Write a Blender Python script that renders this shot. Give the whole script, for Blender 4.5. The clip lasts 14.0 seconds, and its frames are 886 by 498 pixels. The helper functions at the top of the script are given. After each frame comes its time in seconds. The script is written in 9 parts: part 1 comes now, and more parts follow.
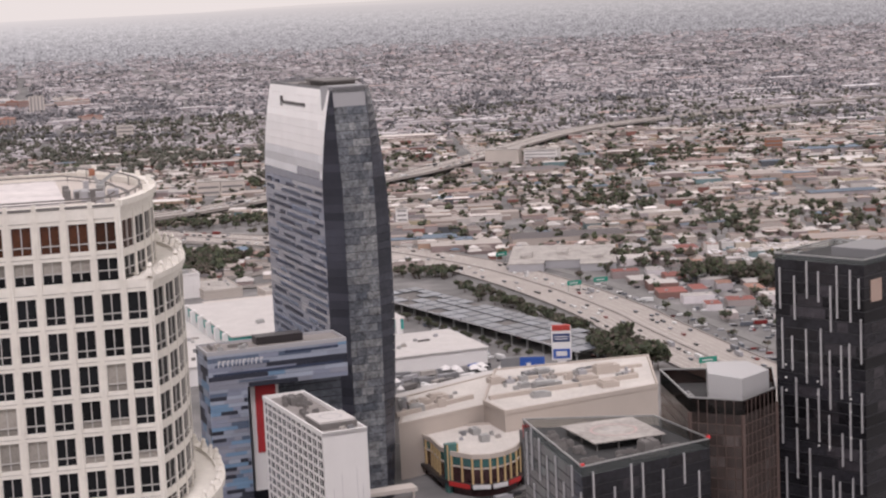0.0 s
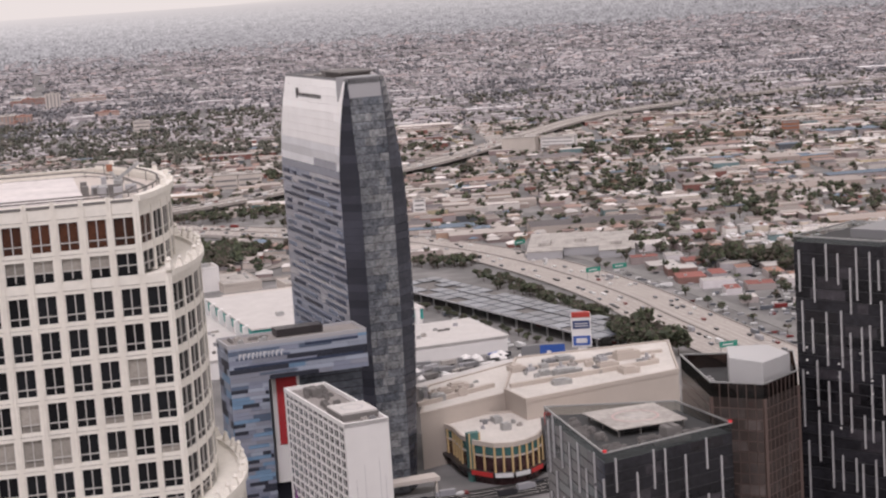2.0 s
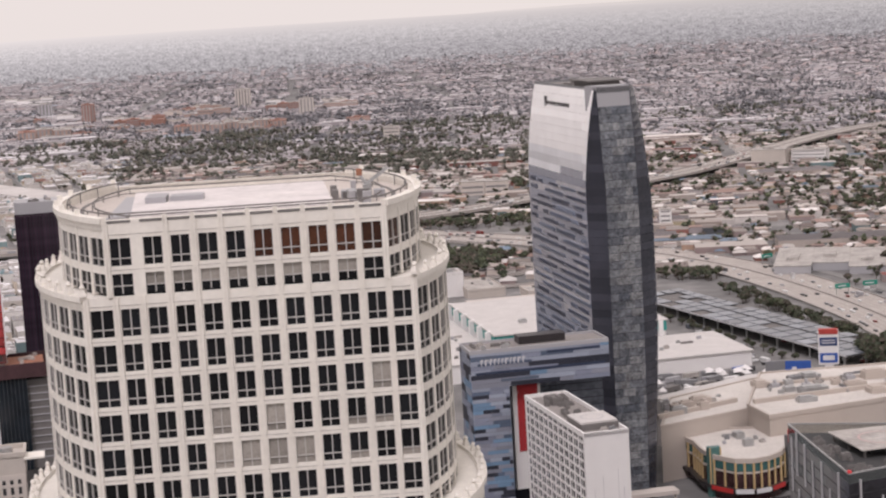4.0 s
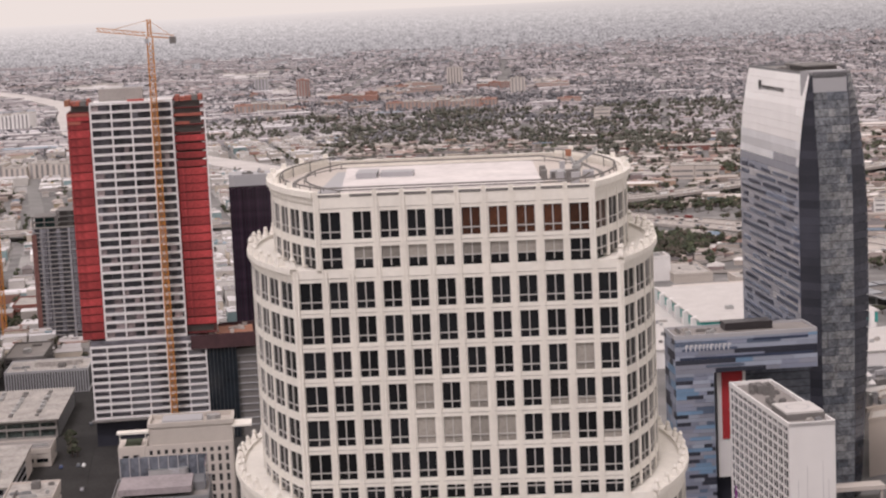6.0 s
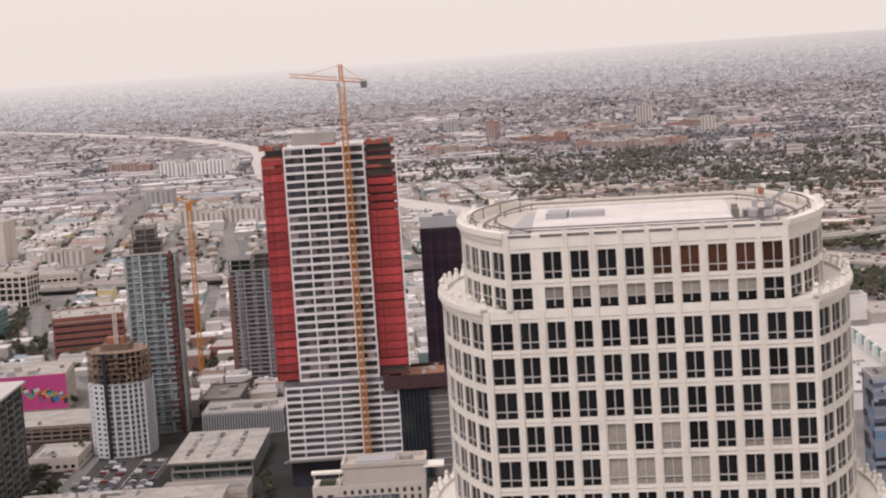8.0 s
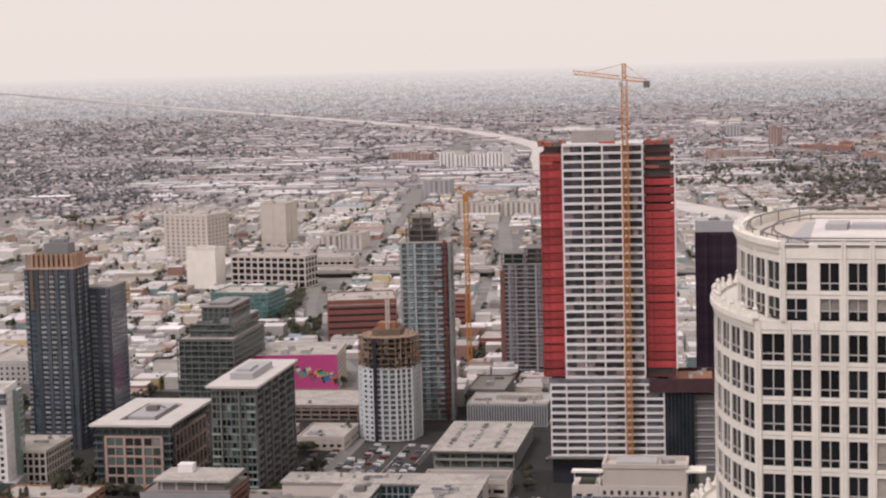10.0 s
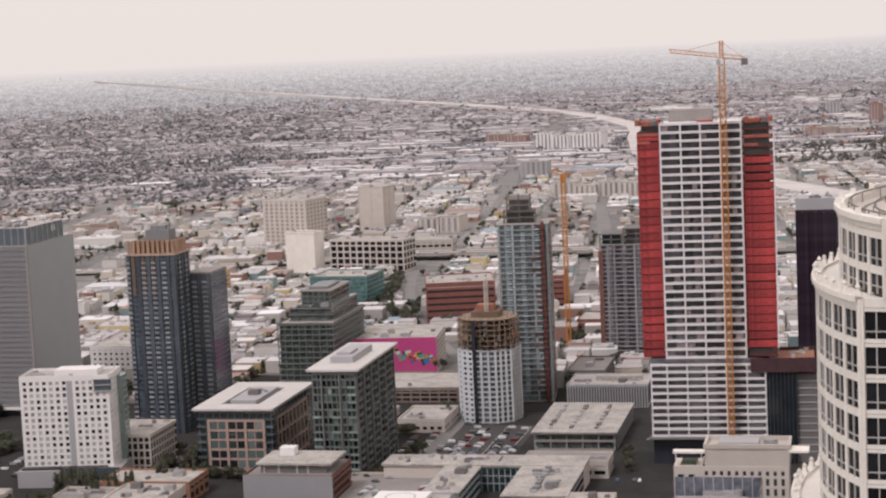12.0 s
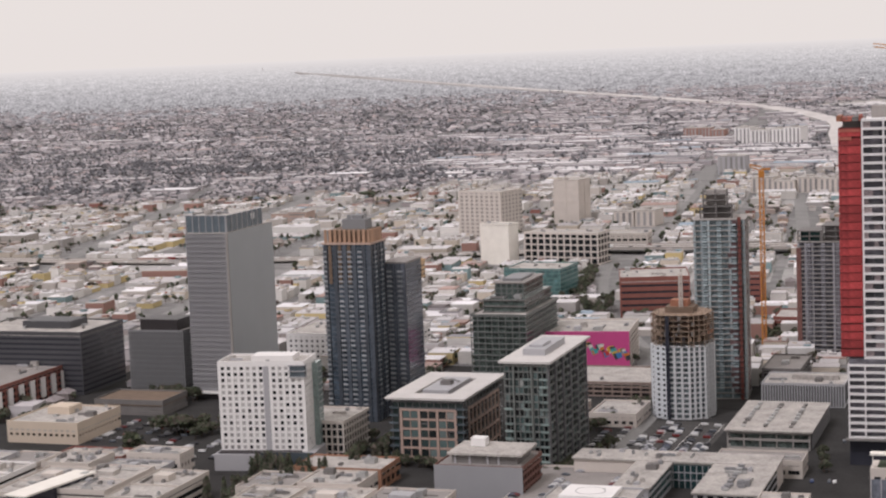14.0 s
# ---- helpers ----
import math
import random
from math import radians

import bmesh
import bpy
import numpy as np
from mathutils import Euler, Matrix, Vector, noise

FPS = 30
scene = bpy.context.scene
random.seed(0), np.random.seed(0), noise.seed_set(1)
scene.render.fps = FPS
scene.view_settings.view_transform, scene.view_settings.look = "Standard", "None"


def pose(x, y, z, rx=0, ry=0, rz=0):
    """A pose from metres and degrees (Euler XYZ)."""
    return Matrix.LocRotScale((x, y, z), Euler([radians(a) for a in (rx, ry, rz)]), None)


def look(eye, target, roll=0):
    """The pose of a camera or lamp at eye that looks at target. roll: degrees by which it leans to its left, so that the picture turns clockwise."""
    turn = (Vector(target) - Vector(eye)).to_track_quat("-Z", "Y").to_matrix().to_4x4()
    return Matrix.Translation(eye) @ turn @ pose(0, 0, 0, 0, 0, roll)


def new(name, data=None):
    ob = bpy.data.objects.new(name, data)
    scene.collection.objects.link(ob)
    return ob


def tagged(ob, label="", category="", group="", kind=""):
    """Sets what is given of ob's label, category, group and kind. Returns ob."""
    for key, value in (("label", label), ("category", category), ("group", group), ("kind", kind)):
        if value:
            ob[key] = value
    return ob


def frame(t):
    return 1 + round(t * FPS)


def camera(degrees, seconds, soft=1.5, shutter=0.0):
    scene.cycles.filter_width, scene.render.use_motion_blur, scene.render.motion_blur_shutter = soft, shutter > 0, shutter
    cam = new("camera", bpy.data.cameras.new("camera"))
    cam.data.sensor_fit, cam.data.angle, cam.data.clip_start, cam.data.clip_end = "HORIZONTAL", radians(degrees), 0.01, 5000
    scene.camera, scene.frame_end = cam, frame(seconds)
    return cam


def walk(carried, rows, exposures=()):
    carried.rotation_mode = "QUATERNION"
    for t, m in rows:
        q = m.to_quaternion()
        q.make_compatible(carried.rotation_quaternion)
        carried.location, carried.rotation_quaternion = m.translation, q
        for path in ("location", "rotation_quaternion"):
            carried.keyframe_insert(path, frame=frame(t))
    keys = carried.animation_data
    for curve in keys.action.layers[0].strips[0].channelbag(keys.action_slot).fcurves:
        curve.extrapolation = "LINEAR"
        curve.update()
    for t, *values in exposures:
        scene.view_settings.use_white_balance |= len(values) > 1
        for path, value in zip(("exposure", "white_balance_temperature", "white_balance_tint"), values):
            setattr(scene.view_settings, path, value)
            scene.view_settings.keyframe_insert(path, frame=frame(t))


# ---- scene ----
SOFT = 2.25
EXPO = ((0.0, 0.04, 6330, 12), (4.2, 0.04, 6400, 11.5), (6.5, 0.04, 6560, 12.5), (9.5, 0.04, 6580, 11.5), (11.0, 0.04, 6530, 11), (14.0, 0.02, 6300, 8.5))
cam = camera(27.53, 14.0, soft=SOFT)
EYE = 240.0
# seconds, heading (left of +y), tilt, lean: a hand-held pan from one spot on a high terrace
ROWS = [
    (0.0, -16.848, -8.098, 2.725),
    (0.5, -16.342, -7.843, 2.772),
    (1.0, -15.951, -8.772, 2.884),
    (1.5, -16.225, -9.086, 3.464),
    (2.0, -16.243, -8.404, 3.861),
    (2.5, -15.058, -7.852, 4.387),
    (3.0, -12.794, -7.475, 4.268),
    (3.5, -10.732, -7.574, 4.110),
    (4.0, -8.469, -7.646, 3.434),
    (4.2, -7.603, -7.618, 3.182),
    (6.3, -0.749, -8.010, 2.748),
    (6.5, 0.015, -8.044, 2.823),
    (7.0, 1.393, -7.790, 2.958),
    (7.2, 2.102, -7.614, 3.091),
    (9.3, 8.426, -4.580, 2.411),
    (9.5, 9.670, -4.813, 1.687),
    (10.0, 12.829, -5.983, 1.525),
    (10.5, 15.177, -6.749, 1.862),
    (11.0, 15.999, -7.180, 2.039),
    (11.5, 16.303, -6.872, 2.501),
    (12.0, 15.965, -6.441, 2.592),
    (12.5, 16.230, -5.939, 3.071),
    (13.0, 16.998, -6.154, 2.716),
    (13.5, 18.544, -6.287, 2.385),
    (14.0, 22.155, -6.419, 2.290),
]


def heading(yaw, tilt, lean):
    a, p = radians(yaw), radians(tilt)
    way = Vector((-math.sin(a) * math.cos(p), math.cos(a) * math.cos(p), math.sin(p)))
    eye = Vector((0, 0, EYE))
    return look(eye, eye + way * 100, -lean)


walk(cam, [(t, heading(a, p, r)) for t, a, p, r in ROWS], EXPO)

# ---- world and sun: a bright, hazy overcast sky ----
world = bpy.data.worlds.new("overcast_sky")
scene.world = world
world.use_nodes = True
wn, wl = world.node_tree.nodes, world.node_tree.links
wn.clear()
w_out, w_bg = wn.new("ShaderNodeOutputWorld"), wn.new("ShaderNodeBackground")
w_sky, w_mix = wn.new("ShaderNodeTexSky"), wn.new("ShaderNodeMix")
w_sky.sky_type, w_sky.sun_disc = "NISHITA", False
w_sky.sun_elevation, w_sky.sun_rotation, w_sky.dust_density = radians(48), radians(40), 6.0
w_gain = wn.new("ShaderNodeVectorMath")
w_gain.operation = "SCALE"
w_gain.inputs["Scale"].default_value = 0.09
w_mix.data_type = "RGBA"
w_mix.inputs["Factor"].default_value = 0.9
w_mix.inputs["B"].default_value = (0.902, 0.812, 0.775, 1)
wl.new(w_sky.outputs[0], w_gain.inputs[0])
wl.new(w_gain.outputs[0], w_mix.inputs["A"])
wl.new(w_mix.outputs["Result"], w_bg.inputs["Color"])
wl.new(w_bg.outputs[0], w_out.inputs[0])
w_bg.inputs["Strength"].default_value = 1.0

sun_data = bpy.data.lights.new("sun", "SUN")
sun_data.energy, sun_data.angle, sun_data.color = 1.66, radians(16), (1.0, 0.918, 0.945)
sun = new("sun", sun_data)
sun.matrix_world = look((0, 0, 600), (180, 420, 0))


# ---- materials ----
def mat(name, col, rough=0.8, metal=0.0, vary=0.12, scale=0.25, fine=3.0, bump=0.0, per_object=0.0, per_island=0.0, spec=0.5, ramp=None):
    """Two scales of noise on a base colour, a little roughness wear, and a shade or a palette drawn per object or per piece."""
    m = bpy.data.materials.new(name)
    m.use_nodes = True
    n, l = m.node_tree.nodes, m.node_tree.links
    b = n["Principled BSDF"]
    b.inputs["Roughness"].default_value, b.inputs["Metallic"].default_value = rough, metal
    b.inputs["Specular IOR Level"].default_value = spec
    tc = n.new("ShaderNodeTexCoord")
    big, small = n.new("ShaderNodeTexNoise"), n.new("ShaderNodeTexNoise")
    for t, s in ((big, scale), (small, fine)):
        t.inputs["Scale"].default_value, t.inputs["Detail"].default_value = s, 3.0
        l.new(tc.outputs["Object"], t.inputs["Vector"])
    add = n.new("ShaderNodeMath")
    add.operation = "ADD"
    l.new(big.outputs["Fac"], add.inputs[0])
    l.new(small.outputs["Fac"], add.inputs[1])
    rng = n.new("ShaderNodeMapRange")
    rng.inputs["From Min"].default_value, rng.inputs["From Max"].default_value = 0.6, 1.4
    rng.inputs["To Min"].default_value, rng.inputs["To Max"].default_value = 1 - vary, 1 + vary
    l.new(add.outputs[0], rng.inputs["Value"])
    gain = rng.outputs[0]
    src = None
    if per_object or per_island or ramp:
        if per_island or (ramp and not per_object):
            g = n.new("ShaderNodeNewGeometry")
            src = g.outputs["Random Per Island"]
        else:
            g = n.new("ShaderNodeObjectInfo")
            src = g.outputs["Random"]
    amount = per_object or per_island
    if amount:
        r2 = n.new("ShaderNodeMapRange")
        r2.inputs["To Min"].default_value, r2.inputs["To Max"].default_value = 1 - amount, 1 + amount
        if ramp:
            sh = n.new("ShaderNodeMath")
            sh.operation = "MULTIPLY"
            sh.inputs[1].default_value = 37.31
            fr = n.new("ShaderNodeMath")
            fr.operation = "FRACT"
            l.new(src, sh.inputs[0])
            l.new(sh.outputs[0], fr.inputs[0])
            l.new(fr.outputs[0], r2.inputs["Value"])
        else:
            l.new(src, r2.inputs["Value"])
        mul = n.new("ShaderNodeMath")
        mul.operation = "MULTIPLY"
        l.new(gain, mul.inputs[0])
        l.new(r2.outputs[0], mul.inputs[1])
        gain = mul.outputs[0]
    sc = n.new("ShaderNodeVectorMath")
    sc.operation = "SCALE"
    sc.inputs[0].default_value = col[:3]
    if ramp:
        cr = n.new("ShaderNodeValToRGB")
        cr.color_ramp.interpolation = "CONSTANT"
        el = cr.color_ramp.elements
        while len(el) > 1:
            el.remove(el[0])
        el[0].position, el[0].color = 0.0, (*ramp[0][1], 1)
        for p, c in ramp[1:]:
            el.new(p).color = (*c, 1)
        l.new(src, cr.inputs[0])
        l.new(cr.outputs[0], sc.inputs[0])
    l.new(gain, sc.inputs["Scale"])
    l.new(sc.outputs[0], b.inputs["Base Color"])
    if bump:
        bp = n.new("ShaderNodeBump")
        bp.inputs["Strength"].default_value, bp.inputs["Distance"].default_value = bump, 0.3
        l.new(small.outputs["Fac"], bp.inputs["Height"])
        l.new(bp.outputs[0], b.inputs["Normal"])
    return m


WHITE_CONC = mat("white_precast_concrete", (0.745, 0.710, 0.652), 0.75, vary=0.10, scale=0.12, fine=1.5, bump=0.05)
WHITE_PAINT = mat("white_painted_wall", (0.72, 0.70, 0.69), 0.7, vary=0.06, scale=0.1)
CREAM = mat("cream_stucco", (0.54, 0.488, 0.447), 0.85, vary=0.12, scale=0.08)
BEIGE = mat("beige_plaster", (0.485, 0.44, 0.40), 0.85, vary=0.12, scale=0.08)
TAN = mat("tan_stone_cladding", (0.42, 0.31, 0.26), 0.8, vary=0.1, scale=0.1)
ROOF = mat("pale_roof_membrane", (0.375, 0.350, 0.328), 0.9, vary=0.40, scale=0.09, fine=0.5)
ROOF_G = mat("grey_gravel_roof", (0.25, 0.23, 0.22), 0.95, vary=0.2, scale=0.08, fine=1.0)
CONC = mat("bare_concrete", (0.30, 0.28, 0.265), 0.9, vary=0.16, scale=0.12, fine=1.2, per_object=0.08)
CONC_D = mat("dark_weathered_concrete", (0.16, 0.15, 0.145), 0.9, vary=0.2, scale=0.12)
GREY = mat("grey_metal_panel", (0.20, 0.20, 0.208), 0.5, vary=0.06, scale=0.05)
GREY_L = mat("light_grey_panel", (0.36, 0.355, 0.37), 0.6, vary=0.05, scale=0.05)
STEEL = mat("galvanised_steel", (0.42, 0.42, 0.42), 0.45, 0.6, vary=0.2, scale=0.3)
DARK = mat("dark_bronze_metal", (0.035, 0.03, 0.032), 0.4, 0.2, vary=0.2)
GLASS_K = mat("black_window_glass", (0.010, 0.011, 0.013), 0.10, vary=0.3, scale=0.2, per_object=0.5, spec=0.28)
GLASS_B = mat("blue_grey_glass", (0.11, 0.135, 0.155), 0.12, 0.1, vary=0.25, scale=0.15, per_object=0.35)
GLASS_T = mat("teal_glass", (0.035, 0.085, 0.085), 0.12, 0.1, vary=0.3, scale=0.1, per_object=0.3)
RED_NET = mat("red_safety_netting", (0.31, 0.040, 0.042), 0.85, vary=0.55, scale=0.12, fine=0.9, bump=0.4, per_object=0.30)
RED_GAP = mat("dark_red_slab_edge", (0.14, 0.028, 0.028), 0.85, vary=0.3)
ROOF_W = mat("white_roof_plate", (0.53, 0.505, 0.49), 0.85, vary=0.1, scale=0.1, fine=0.8)
ORANGE = mat("orange_crane_paint", (0.50, 0.20, 0.035), 0.5, vary=0.12)
ORANGE_R = mat("orange_formwork", (0.29, 0.125, 0.075), 0.8, vary=0.25)
WOOD = mat("plywood_formwork", (0.15, 0.105, 0.075), 0.85, vary=0.3)
BRICK = mat("red_brick", (0.21, 0.078, 0.062), 0.85, vary=0.2, scale=0.1, fine=2.0)
PINK = mat("magenta_wall_paint", (0.50, 0.06, 0.22), 0.7, vary=0.06)
TEAL = mat("teal_painted_panel", (0.03, 0.26, 0.24), 0.6, vary=0.08)
# paler copy of the freeway concrete: distance haze put into its colour
FWY_FAR = mat("hazed_freeway_concrete", (0.52, 0.49, 0.475), 0.9, vary=0.18, scale=0.02)
ASPHALT = mat("asphalt", (0.040, 0.0385, 0.038), 0.95, vary=0.35, scale=0.05, fine=0.6, spec=0.12)
STREET_P = mat("worn_grey_street", (0.20, 0.195, 0.19), 0.9, vary=0.2, scale=0.03, fine=0.3)
FWY = mat("worn_freeway_concrete", (0.355, 0.32, 0.295), 0.9, vary=0.14, scale=0.03, fine=0.3)
PAINT_W = mat("white_road_paint", (0.7, 0.68, 0.65), 0.8)
LEAF = mat("tree_foliage", (0.052, 0.056, 0.038), 0.9, vary=0.3, scale=0.1, fine=1.0, per_island=0.35, spec=0.2, ramp=[(0, (0.098, 0.110, 0.073)), (0.30, (0.128, 0.112, 0.093)), (0.52, (0.085, 0.100, 0.071)), (0.74, (0.116, 0.132, 0.081)), (0.88, (0.159, 0.132, 0.112))])
BARK = mat("bark", (0.09, 0.065, 0.05), 0.95, vary=0.3)
HOUSE_WALL = mat("house_walls", (0.5, 0.5, 0.5), 0.85, vary=0.1, per_island=0.22, ramp=[(0, (0.420, 0.370, 0.335)), (0.22, (0.300, 0.248, 0.222)), (0.36, (0.560, 0.525, 0.500)), (0.54, (0.242, 0.190, 0.185)), (0.66, (0.318, 0.285, 0.288)), (0.78, (0.363, 0.256, 0.194)), (0.86, (0.229, 0.101, 0.084)), (0.92, (0.382, 0.328, 0.226)), (0.95, (0.130, 0.196, 0.206)), (0.975, (0.085, 0.091, 0.103))])
HOUSE_ROOF = mat("house_roofs", (0.5, 0.5, 0.5), 0.9, vary=0.15, scale=0.08, per_island=0.25, ramp=[(0, (0.325, 0.285, 0.262)), (0.18, (0.205, 0.168, 0.156)), (0.32, (0.410, 0.372, 0.345)), (0.48, (0.500, 0.465, 0.440)), (0.60, (0.300, 0.205, 0.175)), (0.69, (0.145, 0.130, 0.131)), (0.77, (0.365, 0.310, 0.280)), (0.89, (0.640, 0.605, 0.585)), (0.965, (0.139, 0.181, 0.231))])
SHED_ROOF = mat("warehouse_roofs", (0.5, 0.5, 0.5), 0.85, vary=0.14, scale=0.05, per_island=0.18, ramp=[(0, (0.585, 0.564, 0.572)), (0.26, (0.703, 0.686, 0.704)), (0.45, (0.458, 0.431, 0.434)), (0.62, (0.332, 0.314, 0.317)), (0.74, (0.526, 0.500, 0.500)), (0.87, (0.345, 0.247, 0.220)), (0.92, (0.214, 0.206, 0.220)), (0.97, (0.259, 0.322, 0.382))])

HOUSE_WALL_O = mat("house_wall_paint", (0.5, 0.5, 0.5), 0.85, vary=0.1, per_object=0.2, ramp=[(0, (0.530, 0.490, 0.489)), (0.3, (0.318, 0.280, 0.271)), (0.5, (0.600, 0.568, 0.581)), (0.7, (0.259, 0.215, 0.211)), (0.82, (0.353, 0.329, 0.340)), (0.93, (0.222, 0.125, 0.108))])
HOUSE_ROOF_O = mat("house_roofing", (0.5, 0.5, 0.5), 0.9, vary=0.15, scale=0.1, per_object=0.2, ramp=[(0, (0.251, 0.222, 0.223)), (0.25, (0.168, 0.148, 0.149)), (0.42, (0.352, 0.321, 0.327)), (0.65, (0.540, 0.505, 0.519)), (0.8, (0.256, 0.166, 0.147)), (0.9, (0.143, 0.132, 0.143))])
SHED_ROOF_O = mat("shed_roofing", (0.5, 0.5, 0.5), 0.85, vary=0.16, scale=0.06, per_object=0.16, ramp=[(0, (0.547, 0.529, 0.537)), (0.26, (0.674, 0.661, 0.679)), (0.47, (0.409, 0.387, 0.389)), (0.64, (0.273, 0.260, 0.266)), (0.76, (0.487, 0.461, 0.460)), (0.9, (0.306, 0.189, 0.163))])

SHED_WALL = mat("shed_walls", (0.5, 0.5, 0.5), 0.85, vary=0.1, per_island=0.2, ramp=[(0, (0.52, 0.495, 0.47)), (0.28, (0.60, 0.58, 0.56)), (0.5, (0.42, 0.385, 0.355)), (0.66, (0.50, 0.44, 0.37)), (0.78, (0.33, 0.31, 0.30)), (0.86, (0.30, 0.17, 0.14)), (0.92, (0.50, 0.40, 0.20)), (0.96, (0.20, 0.28, 0.29))])
YARD = mat("pale_concrete_yards", (0.5, 0.5, 0.5), 0.9, vary=0.25, scale=0.04, fine=0.3, per_island=0.15, ramp=[(0, (0.31, 0.30, 0.292)), (0.4, (0.24, 0.232, 0.226)), (0.7, (0.38, 0.365, 0.352))])
# far-plain leaves, walls and roofs: haze is put in as paler colour
FAR_LEAF = mat("hazed_foliage", (0.254, 0.252, 0.268), 0.95, vary=0.2, scale=0.05, fine=0.5, per_island=0.28, spec=0.1)
FAR_WALL = mat("hazed_walls", (0.5, 0.5, 0.5), 0.9, vary=0.08, per_island=0.12, ramp=[(0, (0.373, 0.345, 0.351)), (0.4, (0.342, 0.312, 0.322)), (0.75, (0.450, 0.424, 0.435))])
FAR_ROOF = mat("hazed_roofs", (0.5, 0.5, 0.5), 0.9, vary=0.1, scale=0.05, per_island=0.15, ramp=[(0, (0.366, 0.333, 0.339)), (0.22, (0.331, 0.307, 0.314)), (0.40, (0.387, 0.358, 0.363)), (0.60, (0.447, 0.421, 0.431)), (0.80, (0.367, 0.300, 0.292)), (0.88, (0.323, 0.306, 0.320)), (0.95, (0.491, 0.469, 0.481))])


SLATE = mat("dark_slate_panel", (0.060, 0.060, 0.066), 0.45, vary=0.1, scale=0.05)
SLATE_M = mat("slate_grey_panel", (0.115, 0.115, 0.122), 0.5, vary=0.08, scale=0.05)
GREEN_G = mat("grey_green_frame", (0.145, 0.155, 0.148), 0.5, vary=0.12, scale=0.08)
# strong noise in the colour stands in for reflections on this glass
GREEN_PANE = mat("reflection_mottled_green_glass", (0.085, 0.105, 0.098), 0.12, 0.1, vary=1.0, scale=0.16, fine=0.5)
PEACH = mat("peach_cream_stucco", (0.56, 0.47, 0.38), 0.85, vary=0.08, scale=0.08)
PINK_TAN = mat("pinkish_tan_stone", (0.40, 0.29, 0.245), 0.8, vary=0.1, scale=0.1)
PANE = mat("apartment_panes", (0.5, 0.5, 0.5), 0.12, 0.1, vary=0.2, scale=0.2, per_object=0.2, ramp=[(0, (0.020, 0.026, 0.028)), (0.34, (0.045, 0.065, 0.065)), (0.58, (0.10, 0.145, 0.145)), (0.78, (0.17, 0.215, 0.215)), (0.92, (0.30, 0.31, 0.30))])
SCREEN = mat("window_with_pale_blind", (0.34, 0.33, 0.325), 0.5, vary=0.15, scale=0.3, per_object=0.4)


def leafy(m, share):
    """Thin leaves let part of the light through."""
    n, l = m.node_tree.nodes, m.node_tree.links
    b, out = n["Principled BSDF"], n["Material Output"]
    tr, mx = n.new("ShaderNodeBsdfTranslucent"), n.new("ShaderNodeMixShader")
    mx.inputs[0].default_value = share
    l.new(b.inputs["Base Color"].links[0].from_socket, tr.inputs["Color"])
    l.new(b.outputs[0], mx.inputs[1])
    l.new(tr.outputs[0], mx.inputs[2])
    l.new(mx.outputs[0], out.inputs[0])


leafy(LEAF, 0.35)
# mid-distance leaves, lightened in their colour for the haze
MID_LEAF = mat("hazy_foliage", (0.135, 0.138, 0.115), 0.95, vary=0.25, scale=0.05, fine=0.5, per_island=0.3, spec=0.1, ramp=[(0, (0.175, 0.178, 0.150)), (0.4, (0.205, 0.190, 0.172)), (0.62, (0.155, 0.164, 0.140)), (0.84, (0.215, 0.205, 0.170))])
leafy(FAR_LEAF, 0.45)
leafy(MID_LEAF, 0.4)


